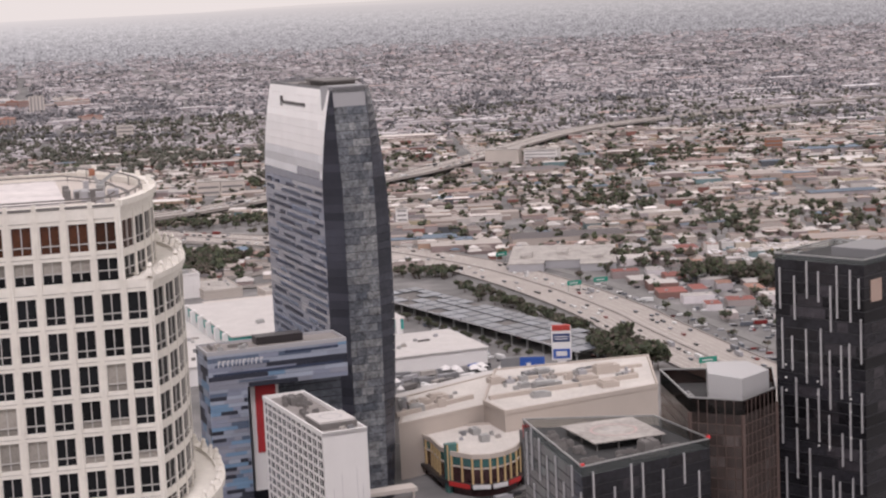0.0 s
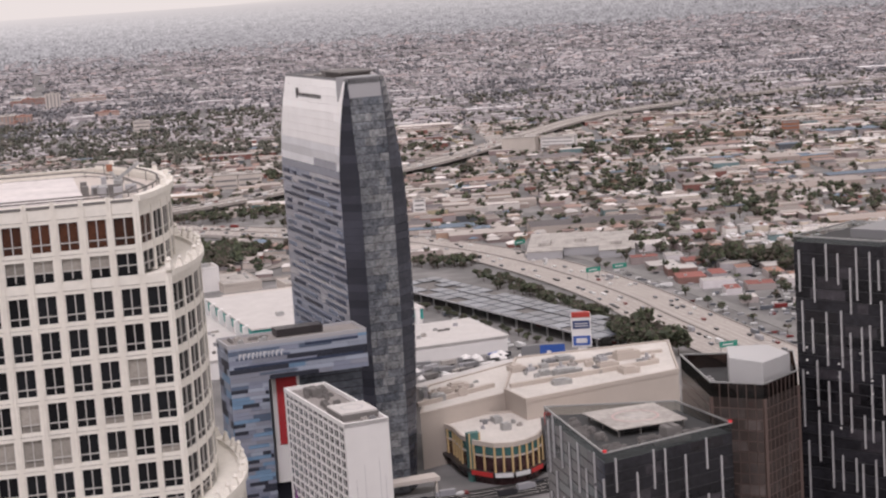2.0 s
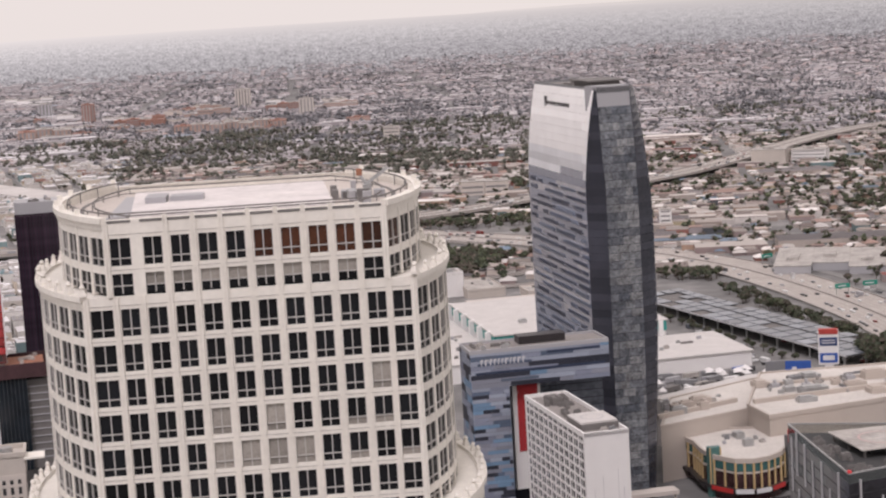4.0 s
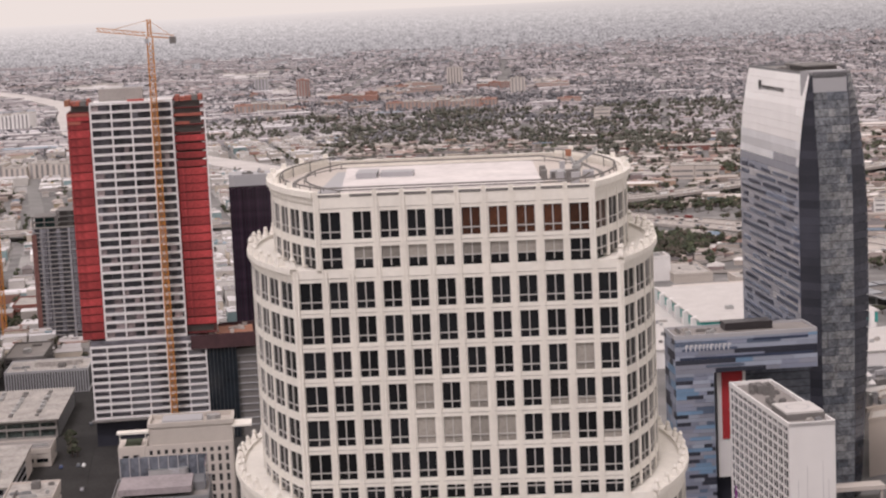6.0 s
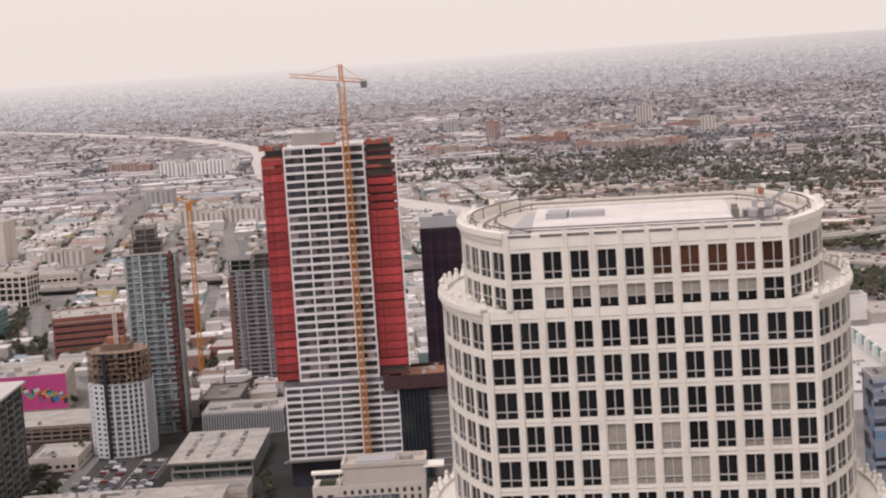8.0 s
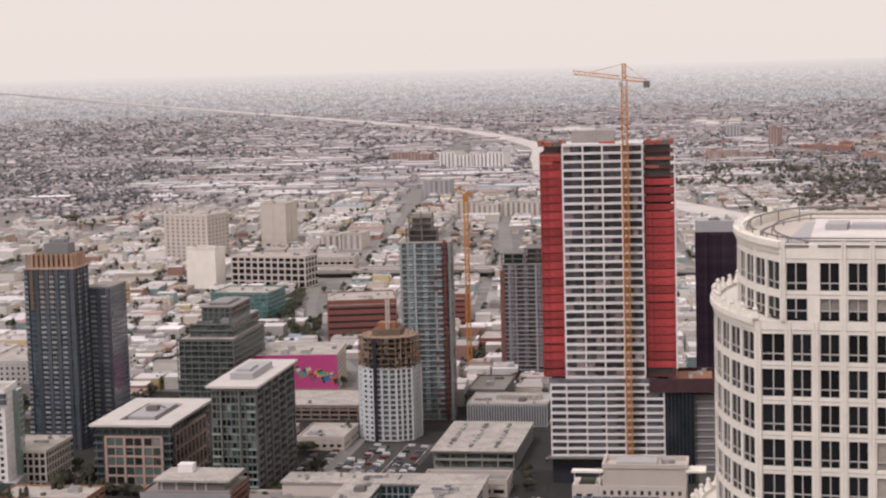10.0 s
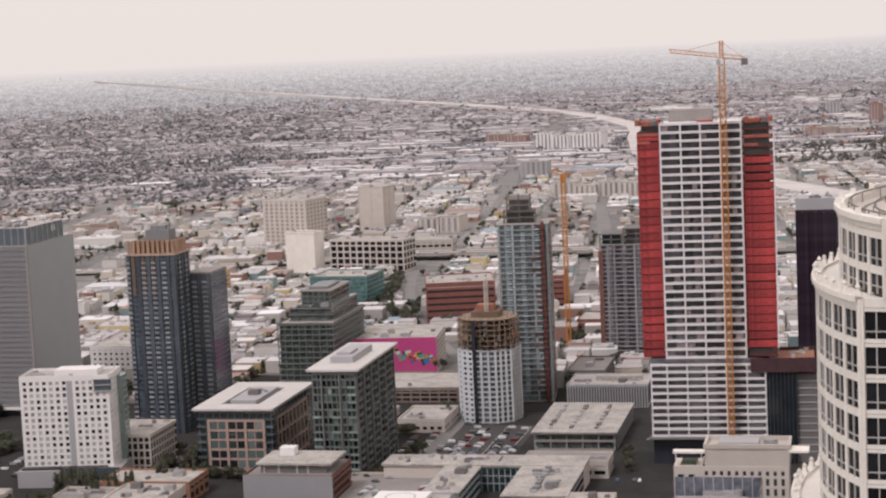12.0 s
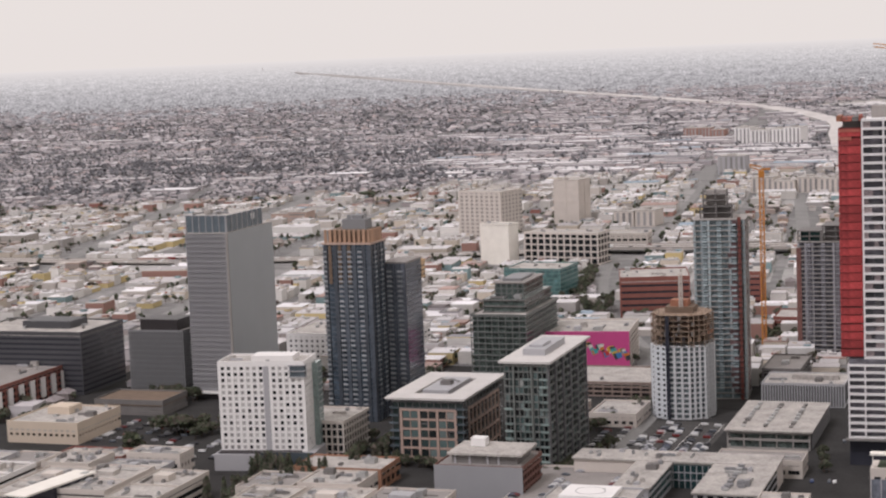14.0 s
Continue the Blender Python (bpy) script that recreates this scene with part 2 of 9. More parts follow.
# ---- mesh helpers ----
class Mesh:
    """Gathers boxes, prisms and faces into one mesh."""

    def __init__(self):
        self.v, self.f = [], []

    def face(self, pts):
        i = len(self.v)
        self.v += [tuple(p) for p in pts]
        self.f.append(tuple(range(i, i + len(pts))))
        return self

    def box(self, x0, y0, z0, x1, y1, z1):
        i = len(self.v)
        self.v += [(x0, y0, z0), (x1, y0, z0), (x1, y1, z0), (x0, y1, z0), (x0, y0, z1), (x1, y0, z1), (x1, y1, z1), (x0, y1, z1)]
        self.f += [tuple(i + k for k in q) for q in ((0, 3, 2, 1), (4, 5, 6, 7), (0, 1, 5, 4), (1, 2, 6, 5), (2, 3, 7, 6), (3, 0, 4, 7))]
        return self

    def prism(self, poly, z0, z1, poly_top=None):
        top = poly_top or poly
        n, i = len(poly), len(self.v)
        lo = z0 if hasattr(z0, "__len__") else [z0] * n
        hi = z1 if hasattr(z1, "__len__") else [z1] * n
        self.v += [(p[0], p[1], z) for p, z in zip(poly, lo)] + [(p[0], p[1], z) for p, z in zip(top, hi)]
        self.f.append(tuple(i + k for k in reversed(range(n))))
        self.f.append(tuple(i + n + k for k in range(n)))
        for k in range(n):
            j = (k + 1) % n
            self.f.append((i + k, i + j, i + n + j, i + n + k))
        return self

    def ring(self, poly, inner, z0, z1):
        """A closed band between two outlines with the same number of corners."""
        n, i = len(poly), len(self.v)
        for z in (z0, z1):
            self.v += [(p[0], p[1], z) for p in poly] + [(p[0], p[1], z) for p in inner]
        for k in range(n):
            j = (k + 1) % n
            a, b, c, d = i + k, i + j, i + n + k, i + n + j
            e, f, g, h = a + 2 * n, b + 2 * n, c + 2 * n, d + 2 * n
            self.f += [(a, b, f, e), (d, c, g, h), (e, f, h, g), (b, a, c, d)]
        return self

    def bar(self, p, q, r):
        """A square bar from p to q with half-width r."""
        p, q = Vector(p), Vector(q)
        way = (q - p).normalized()
        side = way.cross(Vector((0, 0, 1)) if abs(way.z) < 0.9 else Vector((1, 0, 0))).normalized() * r
        up = way.cross(side).normalized() * r
        i = len(self.v)
        for c in (p, q):
            self.v += [tuple(c + side + up), tuple(c - side + up), tuple(c - side - up), tuple(c + side - up)]
        self.f += [tuple(i + k for k in q4) for q4 in ((0, 1, 2, 3), (7, 6, 5, 4), (0, 4, 5, 1), (1, 5, 6, 2), (2, 6, 7, 3), (3, 7, 4, 0))]
        return self

    def tube(self, cx, cy, z0, z1, r, n=16, r1=None):
        r1 = r if r1 is None else r1
        lo = [(cx + r * math.cos(2 * math.pi * k / n), cy + r * math.sin(2 * math.pi * k / n)) for k in range(n)]
        hi = [(cx + r1 * math.cos(2 * math.pi * k / n), cy + r1 * math.sin(2 * math.pi * k / n)) for k in range(n)]
        return self.prism(lo, z0, z1, hi)

    def data(self, name, *materials):
        me = bpy.data.meshes.new(name)
        me.from_pydata(self.v, [], self.f)
        me.update()
        for m in materials:
            me.materials.append(m)
        return me


def part(name, mesh, material, parent, label="", at=None):
    """One mesh object under a thing or a part."""
    me = mesh.data(name, material) if isinstance(mesh, Mesh) else mesh
    ob = new(name, me)
    ob.parent = parent
    if at is not None:
        ob.matrix_basis = at if isinstance(at, Matrix) else Matrix.Translation(at)
    return tagged(ob, label) if label else ob


def repeat(name, mesh, material, parent, places, label=""):
    """The same piece at several places under one parent."""
    me = mesh.data(name, material)
    return [part(name, me, None, parent, label, at) for at in places]


TAKEN = []          # plan rectangles where no filler stands: x, y, turn, x0, x1, y0, y1


def thing(name, x, y, turn, label, category, group="", z=0.0, kind=""):
    ob = new(name)
    ob.empty_display_size = 1.0
    ob.matrix_basis = pose(x, y, z, 0, 0, turn)
    return tagged(ob, label, category, group, kind)


def claim(x, y, turn, x0, x1, y0, y1):
    TAKEN.append((x, y, math.cos(radians(turn)), math.sin(radians(turn)), x0, x1, y0, y1))


def is_taken(px, py, pad=6.0):
    for x, y, c, s, x0, x1, y0, y1 in TAKEN:
        dx, dy = px - x, py - y
        a, b = dx * c + dy * s, -dx * s + dy * c
        if x0 - pad < a < x1 + pad and y0 - pad < b < y1 + pad:
            return True
    return False


GRID = 3.0          # turn of the downtown street grid


# ---- the ground: one sheet to the horizon; beyond 3 km it is pulled in and up to fit the camera's view ----
FLAT, RIM = 3000.0, 4850.0


def far(x, y):
    """Where a place of the plain lies: near ground is flat, the far plain is gathered in along the camera's rays, so it
    rises but looks flat from the eye.
    """
    d = math.hypot(x, y)
    if d <= FLAT:
        return x, y, 0.0, 1.0
    e = FLAT + (RIM - FLAT) * (1 - math.exp(-(d - FLAT) / (RIM - FLAT)))
    return x * e / d, y * e / d, EYE * (1 - e / d), e / d


def ground_sheet():
    radii = [0.0] + [150.0 * k for k in range(1, 21)] + [3000 * 1.1 ** k for k in range(1, 10)]
    n = 120
    v, f, uv = [], [], []
    for r in radii:
        for k in range(n):
            a = 2 * math.pi * k / n
            x, y = r * math.cos(a), r * math.sin(a)
            X, Y, Z, s = far(x, y)
            v.append((X, Y, Z))
            uv.append((x / 1000, y / 1000))
    for i in range(len(radii) - 1):
        for k in range(n):
            j = (k + 1) % n
            f.append((i * n + k, (i + 1) * n + k, (i + 1) * n + j, i * n + j))
    me = bpy.data.meshes.new("ground")
    me.from_pydata(v, [], f)
    lay = me.uv_layers.new(name="plan")
    for lp in me.loops:
        lay.data[lp.index].uv = uv[lp.vertex_index]
    m = bpy.data.materials.new("city_ground")
    m.use_nodes = True
    nn, ll = m.node_tree.nodes, m.node_tree.links
    b = nn["Principled BSDF"]
    b.inputs["Roughness"].default_value = 0.95
    u = nn.new("ShaderNodeUVMap")
    u.uv_map = "plan"
    n1, n2, v1 = nn.new("ShaderNodeTexNoise"), nn.new("ShaderNodeTexNoise"), nn.new("ShaderNodeTexVoronoi")
    n1.inputs["Scale"].default_value, n1.inputs["Detail"].default_value = 6.0, 6.0
    n2.inputs["Scale"].default_value, n2.inputs["Detail"].default_value = 45.0, 3.0
    v1.inputs["Scale"].default_value = 38.0
    for t in (n1, n2, v1):
        ll.new(u.outputs[0], t.inputs["Vector"])
    cr = nn.new("ShaderNodeValToRGB")
    el = cr.color_ramp.elements
    el[0].position, el[0].color = 0.30, (0.10, 0.098, 0.097, 1)
    el[1].position, el[1].color = 0.72, (0.33, 0.315, 0.31, 1)
    mid = el.new(0.5)
    mid.color = (0.17, 0.165, 0.163, 1)
    mx = nn.new("ShaderNodeMath")
    mx.operation = "MULTIPLY_ADD"
    mx.inputs[1].default_value = 0.55
    ll.new(n1.outputs["Fac"], mx.inputs[0])
    half = nn.new("ShaderNodeMath")
    half.operation = "MULTIPLY"
    half.inputs[1].default_value = 0.45
    ll.new(n2.outputs["Fac"], half.inputs[0])
    ll.new(half.outputs[0], mx.inputs[2])
    ll.new(mx.outputs[0], cr.inputs[0])
    ll.new(cr.outputs[0], b.inputs["Base Color"])
    me.materials.append(m)
    return tagged(new("ground", me), "city ground of streets, yards and lots, flat out to 3 km", "ground", kind="structure")


ground_sheet()


def backdrop():
    """The hazy distance behind the last houses: the end of the plain and the low hills on its rim, with the haze as a
    glowing colour ramp.
    """
    n = 300
    v, f, uv = [], [], []
    radii = [5000.0 * 1.12 ** k for k in range(21)]
    rows = len(radii) + 3
    for k in range(n + 1):
        deg = -180 + 360 * k / n
        a = radians(deg)
        for r in radii:
            X, Y, Z, s = far(-math.sin(a) * r, math.cos(a) * r)
            v.append((X, Y, Z - 1.0))
            uv.append((deg / 10, math.log(r / 5000) / 2.27))
        west = max(0.0, min(1.0, (-deg - 6) / 22)) if deg < 0 else 0.0
        top = -0.36 + 0.07 * noise.noise(Vector((deg * 0.12, 3.1, 0))) + 0.03 * noise.noise(Vector((deg * 0.7, 1.7, 0)))
        top += west * (0.34 + 0.20 * noise.noise(Vector((deg * 0.2, 9.0, 0))) + 0.05 * noise.noise(Vector((deg * 1.1, 2.0, 0))))
        R = 4930.0
        for el, w in ((-0.62, 1.0), (-0.50 + 0.3 * (top + 0.36), 1.06), (top, 1.12)):
            v.append((-math.sin(a) * R, math.cos(a) * R, EYE + R * math.tan(radians(el))))
            uv.append((deg / 10, w))
    for k in range(n):
        for j in range(rows - 1):
            i = rows * k + j
            f.append((i + rows, i, i + 1, i + rows + 1))
    me = bpy.data.meshes.new("backdrop")
    me.from_pydata(v, [], f)
    lay = me.uv_layers.new(name="plan")
    for lp in me.loops:
        lay.data[lp.index].uv = uv[lp.vertex_index]
    m = bpy.data.materials.new("hazy_distance")
    m.use_nodes = True
    nn, ll = m.node_tree.nodes, m.node_tree.links
    nn.clear()
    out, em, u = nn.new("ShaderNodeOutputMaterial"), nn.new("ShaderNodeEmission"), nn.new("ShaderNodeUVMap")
    u.uv_map = "plan"
    sep, ramp = nn.new("ShaderNodeSeparateXYZ"), nn.new("ShaderNodeValToRGB")
    ll.new(u.outputs[0], sep.inputs[0])
    half = nn.new("ShaderNodeMath")
    half.operation = "MULTIPLY"
    half.inputs[1].default_value = 0.8
    ll.new(sep.outputs["Y"], half.inputs[0])
    ll.new(half.outputs[0], ramp.inputs[0])
    # haze painted as glow: the ramp pales from the plain up to the sky
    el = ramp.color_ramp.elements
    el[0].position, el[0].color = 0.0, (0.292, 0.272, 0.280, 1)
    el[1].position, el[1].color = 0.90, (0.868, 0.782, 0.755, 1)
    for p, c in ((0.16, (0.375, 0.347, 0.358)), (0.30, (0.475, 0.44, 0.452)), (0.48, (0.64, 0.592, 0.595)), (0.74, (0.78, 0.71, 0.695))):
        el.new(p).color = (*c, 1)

    def maths(kind, a, b, c=None):
        q = nn.new("ShaderNodeMath")
        q.operation = kind
        for k, v in enumerate((a, b, c)):
            if v is None:
                continue
            if isinstance(v, (int, float)):
                q.inputs[k].default_value = v
            else:
                ll.new(v, q.inputs[k])
        return q.outputs[0]
    grain = 0.0
    for scale, gain, detail in (((150, 75, 1), 3.4, 3.0), ((40, 24, 1), 1.8, 3.0)):
        mp, tex = nn.new("ShaderNodeMapping"), nn.new("ShaderNodeTexNoise")
        mp.inputs["Scale"].default_value = scale
        tex.inputs["Scale"].default_value, tex.inputs["Detail"].default_value = 1.0, detail
        ll.new(u.outputs[0], mp.inputs[0])
        ll.new(mp.outputs[0], tex.inputs["Vector"])
        grain = maths("MULTIPLY_ADD", maths("SUBTRACT", tex.outputs["Fac"], 0.5), gain, grain)
    # the mottling dies out into the painted haze
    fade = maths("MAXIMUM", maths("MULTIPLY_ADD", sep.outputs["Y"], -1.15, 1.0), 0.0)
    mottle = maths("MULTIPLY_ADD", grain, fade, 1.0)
    # thinner haze to the west: hills and plain are coloured darker there
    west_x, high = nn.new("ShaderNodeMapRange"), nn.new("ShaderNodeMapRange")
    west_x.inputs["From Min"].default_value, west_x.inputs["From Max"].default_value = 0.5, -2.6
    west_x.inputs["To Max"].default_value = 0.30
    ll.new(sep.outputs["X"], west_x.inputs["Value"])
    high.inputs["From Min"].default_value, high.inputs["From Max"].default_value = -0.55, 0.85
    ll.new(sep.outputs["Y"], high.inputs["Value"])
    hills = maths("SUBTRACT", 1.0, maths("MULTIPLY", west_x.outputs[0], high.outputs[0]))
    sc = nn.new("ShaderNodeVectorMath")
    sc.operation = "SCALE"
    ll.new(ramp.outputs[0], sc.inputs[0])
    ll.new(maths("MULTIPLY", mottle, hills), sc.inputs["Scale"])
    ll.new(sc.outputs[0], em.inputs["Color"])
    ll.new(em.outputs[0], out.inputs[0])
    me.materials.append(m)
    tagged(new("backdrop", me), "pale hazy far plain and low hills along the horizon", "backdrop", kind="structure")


backdrop()


# ---- a general framed tower: glazing behind piers and floor bands ----
def roof_units(parent, x0, x1, y0, y1, z, count, seed, material=None):
    rnd = random.Random(seed)
    for _ in range(max(2, int(count * 0.72))):
        k = rnd.random()
        w, d, h = (rnd.uniform(1.2, 3.2), rnd.uniform(1.2, 3.2), rnd.uniform(0.8, 2)) if k < 0.62 else ((rnd.uniform(6, 13), rnd.uniform(0.9, 1.5), 1.0) if k < 0.78 else ((rnd.uniform(0.9, 1.5), rnd.uniform(6, 13), 1.0) if k < 0.9 else (rnd.uniform(4, 7), rnd.uniform(4, 7), rnd.uniform(2, 3.2))))
        w, d = min(w, (x1 - x0) * 0.6), min(d, (y1 - y0) * 0.6)
        x, y = rnd.uniform(x0 + 1, max(x0 + 1.1, x1 - w - 1)), rnd.uniform(y0 + 1, max(y0 + 1.1, y1 - d - 1))
        m = Mesh().box(0, 0, 0, w, d, h).box(0.3, 0.3, h, w * 0.45, d - 0.3, h + 0.35).box(w * 0.55, 0.3, h, w - 0.3, d - 0.3, h + 0.5)
        part("roof_unit", m, material or rnd.choice((STEEL, STEEL, GREY_L, GREY, ROOF, CONC_D)), parent, "", (x, y, z))


def framed(name, label, x, y, x0, x1, y0, y1, h, floors, nx, ny, wall, glass, turn=GRID, pier=0.9, band=1.2, inset=0.5, base=0.0, roof=None,
           parapet=1.0, units=6, sides="fr", category="building", group="", pen=None, thin=0):
    """A block with real window openings: a dark glazed core, floor bands and piers in front of it. Local x to the right, y away."""
    t = thing(name, x, y, turn, label, category, group)
    claim(x, y, turn, x0, x1, y0, y1)
    part("glazing", Mesh().box(x0 + inset, y0 + inset, 0, x1 - inset, y1 - inset, h - 0.2), glass, t)
    fh = (h - base) / floors
    bands = Mesh().box(x0 + 0.02, y0 + 0.02, 0, x1 - 0.02, y1 - 0.02, band)
    repeat("floor_band", bands, wall, t, [(0, 0, base + fh * k) for k in range(floors)])
    part("roof_slab", Mesh().box(x0, y0, h - band, x1, y1, h), roof or ROOF, t)
    pp = Mesh()
    pp.ring([(x0 - .05, y0 - .05), (x1 + .05, y0 - .05), (x1 + .05, y1 + .05), (x0 - .05, y1 + .05)], [(x0 + .4, y0 + .4), (x1 - .4, y0 + .4), (x1 - .4, y1 - .4), (x0 + .4, y1 - .4)], h - band * 0.8, h + parapet)
    part("parapet", pp, wall, t)
    post = Mesh().box(-pier / 2, -pier / 2, base, pier / 2, pier / 2, h - 0.3)
    spots = []
    e = pier / 2 - 0.04
    for k in range(nx + 1):
        px = x0 + e + (x1 - x0 - 2 * e) * k / nx
        if "f" in sides:
            spots.append((px, y0 + e, 0))
        if "b" in sides:
            spots.append((px, y1 - e, 0))
    for k in range(1, ny):
        py = y0 + e + (y1 - y0 - 2 * e) * k / ny
        if "l" in sides:
            spots.append((x0 + e, py, 0))
        if "r" in sides:
            spots.append((x1 - e, py, 0))
    if pier > 0:
        repeat("pier", post, wall, t, spots)
    if base > 0:
        part("ground_storey", Mesh().box(x0 + 0.25, y0 + 0.25, 0, x1 - 0.25, y1 - 0.25, base + 0.1), CONC_D, t)
    if pen:
        a, b_, c, d, ph = pen
        part("penthouse", Mesh().box(a, b_, h - 0.1, c, d, h + ph).box(a + .6, b_ + .6, h + ph, c - .6, d - .6, h + ph + 0.3), wall, t)
    if units:
        roof_units(t, x0 + 1, x1 - 1, y0 + 1, y1 - 1, h, units, hash_name(name, x))
    return t


def hash_name(s, x):
    return int(sum(ord(c) * (i + 3) for i, c in enumerate(s)) + abs(x) * 7)


# ---- the round-ended white office tower ----
def bow(half, depth, sag, n=14):
    """Outline, counter-clockwise from the front left: flat front and back, bowed ends."""
    r = ((depth / 2) ** 2 + sag ** 2) / (2 * sag)
    pts = [(-half, 0.0), (half, 0.0)]
    a0 = math.asin(depth / 2 / r)
    for k in range(1, n):
        a = -a0 + 2 * a0 * k / n
        pts.append((half - (r - sag) + r * math.cos(a), depth / 2 + r * math.sin(a)))
    pts += [(half, depth), (-half, depth)]
    for k in range(1, n):
        a = a0 - 2 * a0 * k / n
        pts.append((-half + (r - sag) - r * math.cos(a), depth / 2 + r * math.sin(a)))
    return [(x - 0.075 * y, y) for x, y in pts]


def shrink(poly, by):
    """The outline moved inwards."""
    out, n = [], len(poly)
    for k in range(n):
        a, b, c = Vector(poly[k - 1]), Vector(poly[k]), Vector(poly[(k + 1) % n])
        e1, e2 = (b - a).normalized(), (c - b).normalized()
        n1, n2 = Vector((-e1.y, e1.x)), Vector((-e2.y, e2.x))
        m = (n1 + n2)
        m = m / max(0.3, m.dot(n1))
        out.append((b.x + m.x * by, b.y + m.y * by))
    return out


BLIND = mat("window_with_drawn_blinds", (0.285, 0.262, 0.235), 0.4, vary=0.3, scale=0.3, per_object=0.3)
# orange reflections in the top windows, put into the glass colour
AMBER = mat("amber_reflection_window", (0.066, 0.023, 0.011), 0.12, vary=0.5, scale=0.4, per_object=0.5)
JOINT = mat("grey_panel_joint", (0.30, 0.285, 0.27), 0.9)
MULL = mat("pale_grey_window_frame", (0.46, 0.44, 0.42), 0.5, vary=0.05)


def white_tower():
    t = thing("office_tower", 7.8, 199.0, -4.6, "white precast office tower with bowed ends and stepped terraces", "skyscraper")
    claim(7.8, 199, -4.6, -32, 32, -5, 50)
    depth, pitch, first, tall = 42.0, 3.94, 216.85, 3.08
    tiers = [(15.5, 6.1, 218.9, 210.4), (18.35, 6.1, 210.4, 183.7), (21.4, 6.1, 183.7, 150.0), (21.6, 6.1, 150.0, 0.0)]
    narrow = [(-14.35 + 3.03 * k, 2.1) for k in range(10)]
    lay = [[(-15.17, 2.5)] + narrow[1:-1] + [(12.75, 2.4)],
           [(-17.70, 2.55)] + narrow + [(15.73, 2.43)],
           [(-20.7, 2.3), (-17.70, 2.55)] + narrow + [(15.73, 2.43), (18.7, 2.2)]]
    lay.append(lay[2])
    rnd = random.Random(5)
    pane_mesh, cross = {}, {}

    def window(w, glass, at, foot=None, hgt=tall):
        key = (round(w, 2), glass.name, round(hgt, 2), foot is not None)
        if key not in pane_mesh:
            m = Mesh().box(0.02, 0.34, 0.02 if foot is None else 0.84, w - 0.02, 0.40, hgt - 0.02)
            pane_mesh[key] = m.data("pane", glass)
            f = Mesh().box(w * 0.5 - 0.065, 0.14, 0, w * 0.5 + 0.065, 0.33, hgt).box(0, 0.16, 0.78, w, 0.33, 0.90)
            f.box(0, 0.22, 0, 0.06, 0.33, hgt).box(w - 0.06, 0.22, 0, w, 0.33, hgt)
            cross[key] = f.data("mullion", MULL)
            if foot:
                pane_mesh[key, "foot"] = Mesh().box(0.02, 0.34, 0.02, w - 0.02, 0.40, 0.8).data("lower_pane", foot)
        p = part("window", pane_mesh[key], None, t, "", at)
        part("mullion", cross[key], None, p)
        if foot:
            part("lower_pane", pane_mesh[key, "foot"], None, p)

    for ti, (half, sag, top, bottom) in enumerate(tiers):
        poly = bow(half, depth, sag)
        part("core", Mesh().prism(shrink(poly, 0.55), bottom - 0.5, top - 2.2), GLASS_K, t)
        rows = [first - pitch * k for k in range(26) if bottom + 1.2 < first - pitch * k < top]
        inner = shrink(poly, 0.75)
        zt = top
        for r in rows:
            part("spandrel", Mesh().ring(poly, inner, r, zt), WHITE_CONC, t)
            if r > 172:
                part("panel_joint", Mesh().box(-half + 0.1, -0.055, r + 0.40, half - 0.1, -0.03, r + 0.45), JOINT, t)
            zt = r - tall
        if ti < 3:
            if zt > bottom + 0.1:
                part("spandrel", Mesh().ring(poly, inner, bottom, zt), WHITE_CONC, t)
        else:
            part("lower_wall", Mesh().prism(shrink(poly, 0.1), 0, zt), WHITE_CONC, t)
        # a moulded cornice on the bowed ends only
        east, west = poly[1:16], poly[16:] + [poly[0]]
        out_e, out_w = shrink(poly, -0.5)[1:16], shrink(poly, -0.5)[16:] + [shrink(poly, -0.5)[0]]
        in_e, in_w = shrink(poly, 0.6)[1:16], shrink(poly, 0.6)[16:] + [shrink(poly, 0.6)[0]]
        mid_e, mid_w = shrink(poly, -0.2)[1:16], shrink(poly, -0.2)[16:] + [shrink(poly, -0.2)[0]]
        for o, m, i in ((out_e, mid_e, in_e), (out_w, mid_w, in_w)):
            part("cornice", Mesh().prism(o + i[::-1], top - 0.35, top + 0.3).prism(m + i[::-1], top - 1.0, top - 0.35), WHITE_CONC, t)
        zlo = max(bottom, 112)
        opens = lay[ti]
        cuts = [-half] + [v for o in opens for v in (o[0], o[0] + o[1])] + [half]
        for a, b in zip(cuts[::2], cuts[1::2]):
            if b - a < 0.1:
                continue
            part("pier", Mesh().box(a, -0.04, zlo, b, 0.72, top - 0.02), WHITE_CONC, t)
            c = (a + b) / 2
            if b - a < 1.3:
                hi = top + (0.35 if ti == 0 else 0.0)
                part("rib", Mesh().box(c - 0.27, -0.26, zlo, c - 0.11, -0.02, hi).box(c + 0.11, -0.26, zlo, c + 0.27, -0.02, hi).box(c - 0.11, -0.12, zlo, c + 0.11, -0.02, hi), WHITE_CONC, t)
        for r in rows:
            if r < 172:
                continue
            row_i = round((first - r) / pitch)
            hgt = min(tall, r - bottom - 0.3)
            for k, (a, w) in enumerate(opens):
                g, foot = GLASS_K, None
                if ti == 0 and row_i == 0 and k >= 5:
                    g = AMBER
                elif ti == 0 and row_i == 1 and 1 <= k <= 8:
                    g, foot = BLIND, GLASS_K
                elif row_i in (4, 5, 6) and k > 3 and rnd.random() < 0.30:
                    g, foot = rnd.choice(((BLIND, GLASS_K), (GLASS_K, BLIND), (GLASS_K, BLIND), (BLIND, BLIND)))
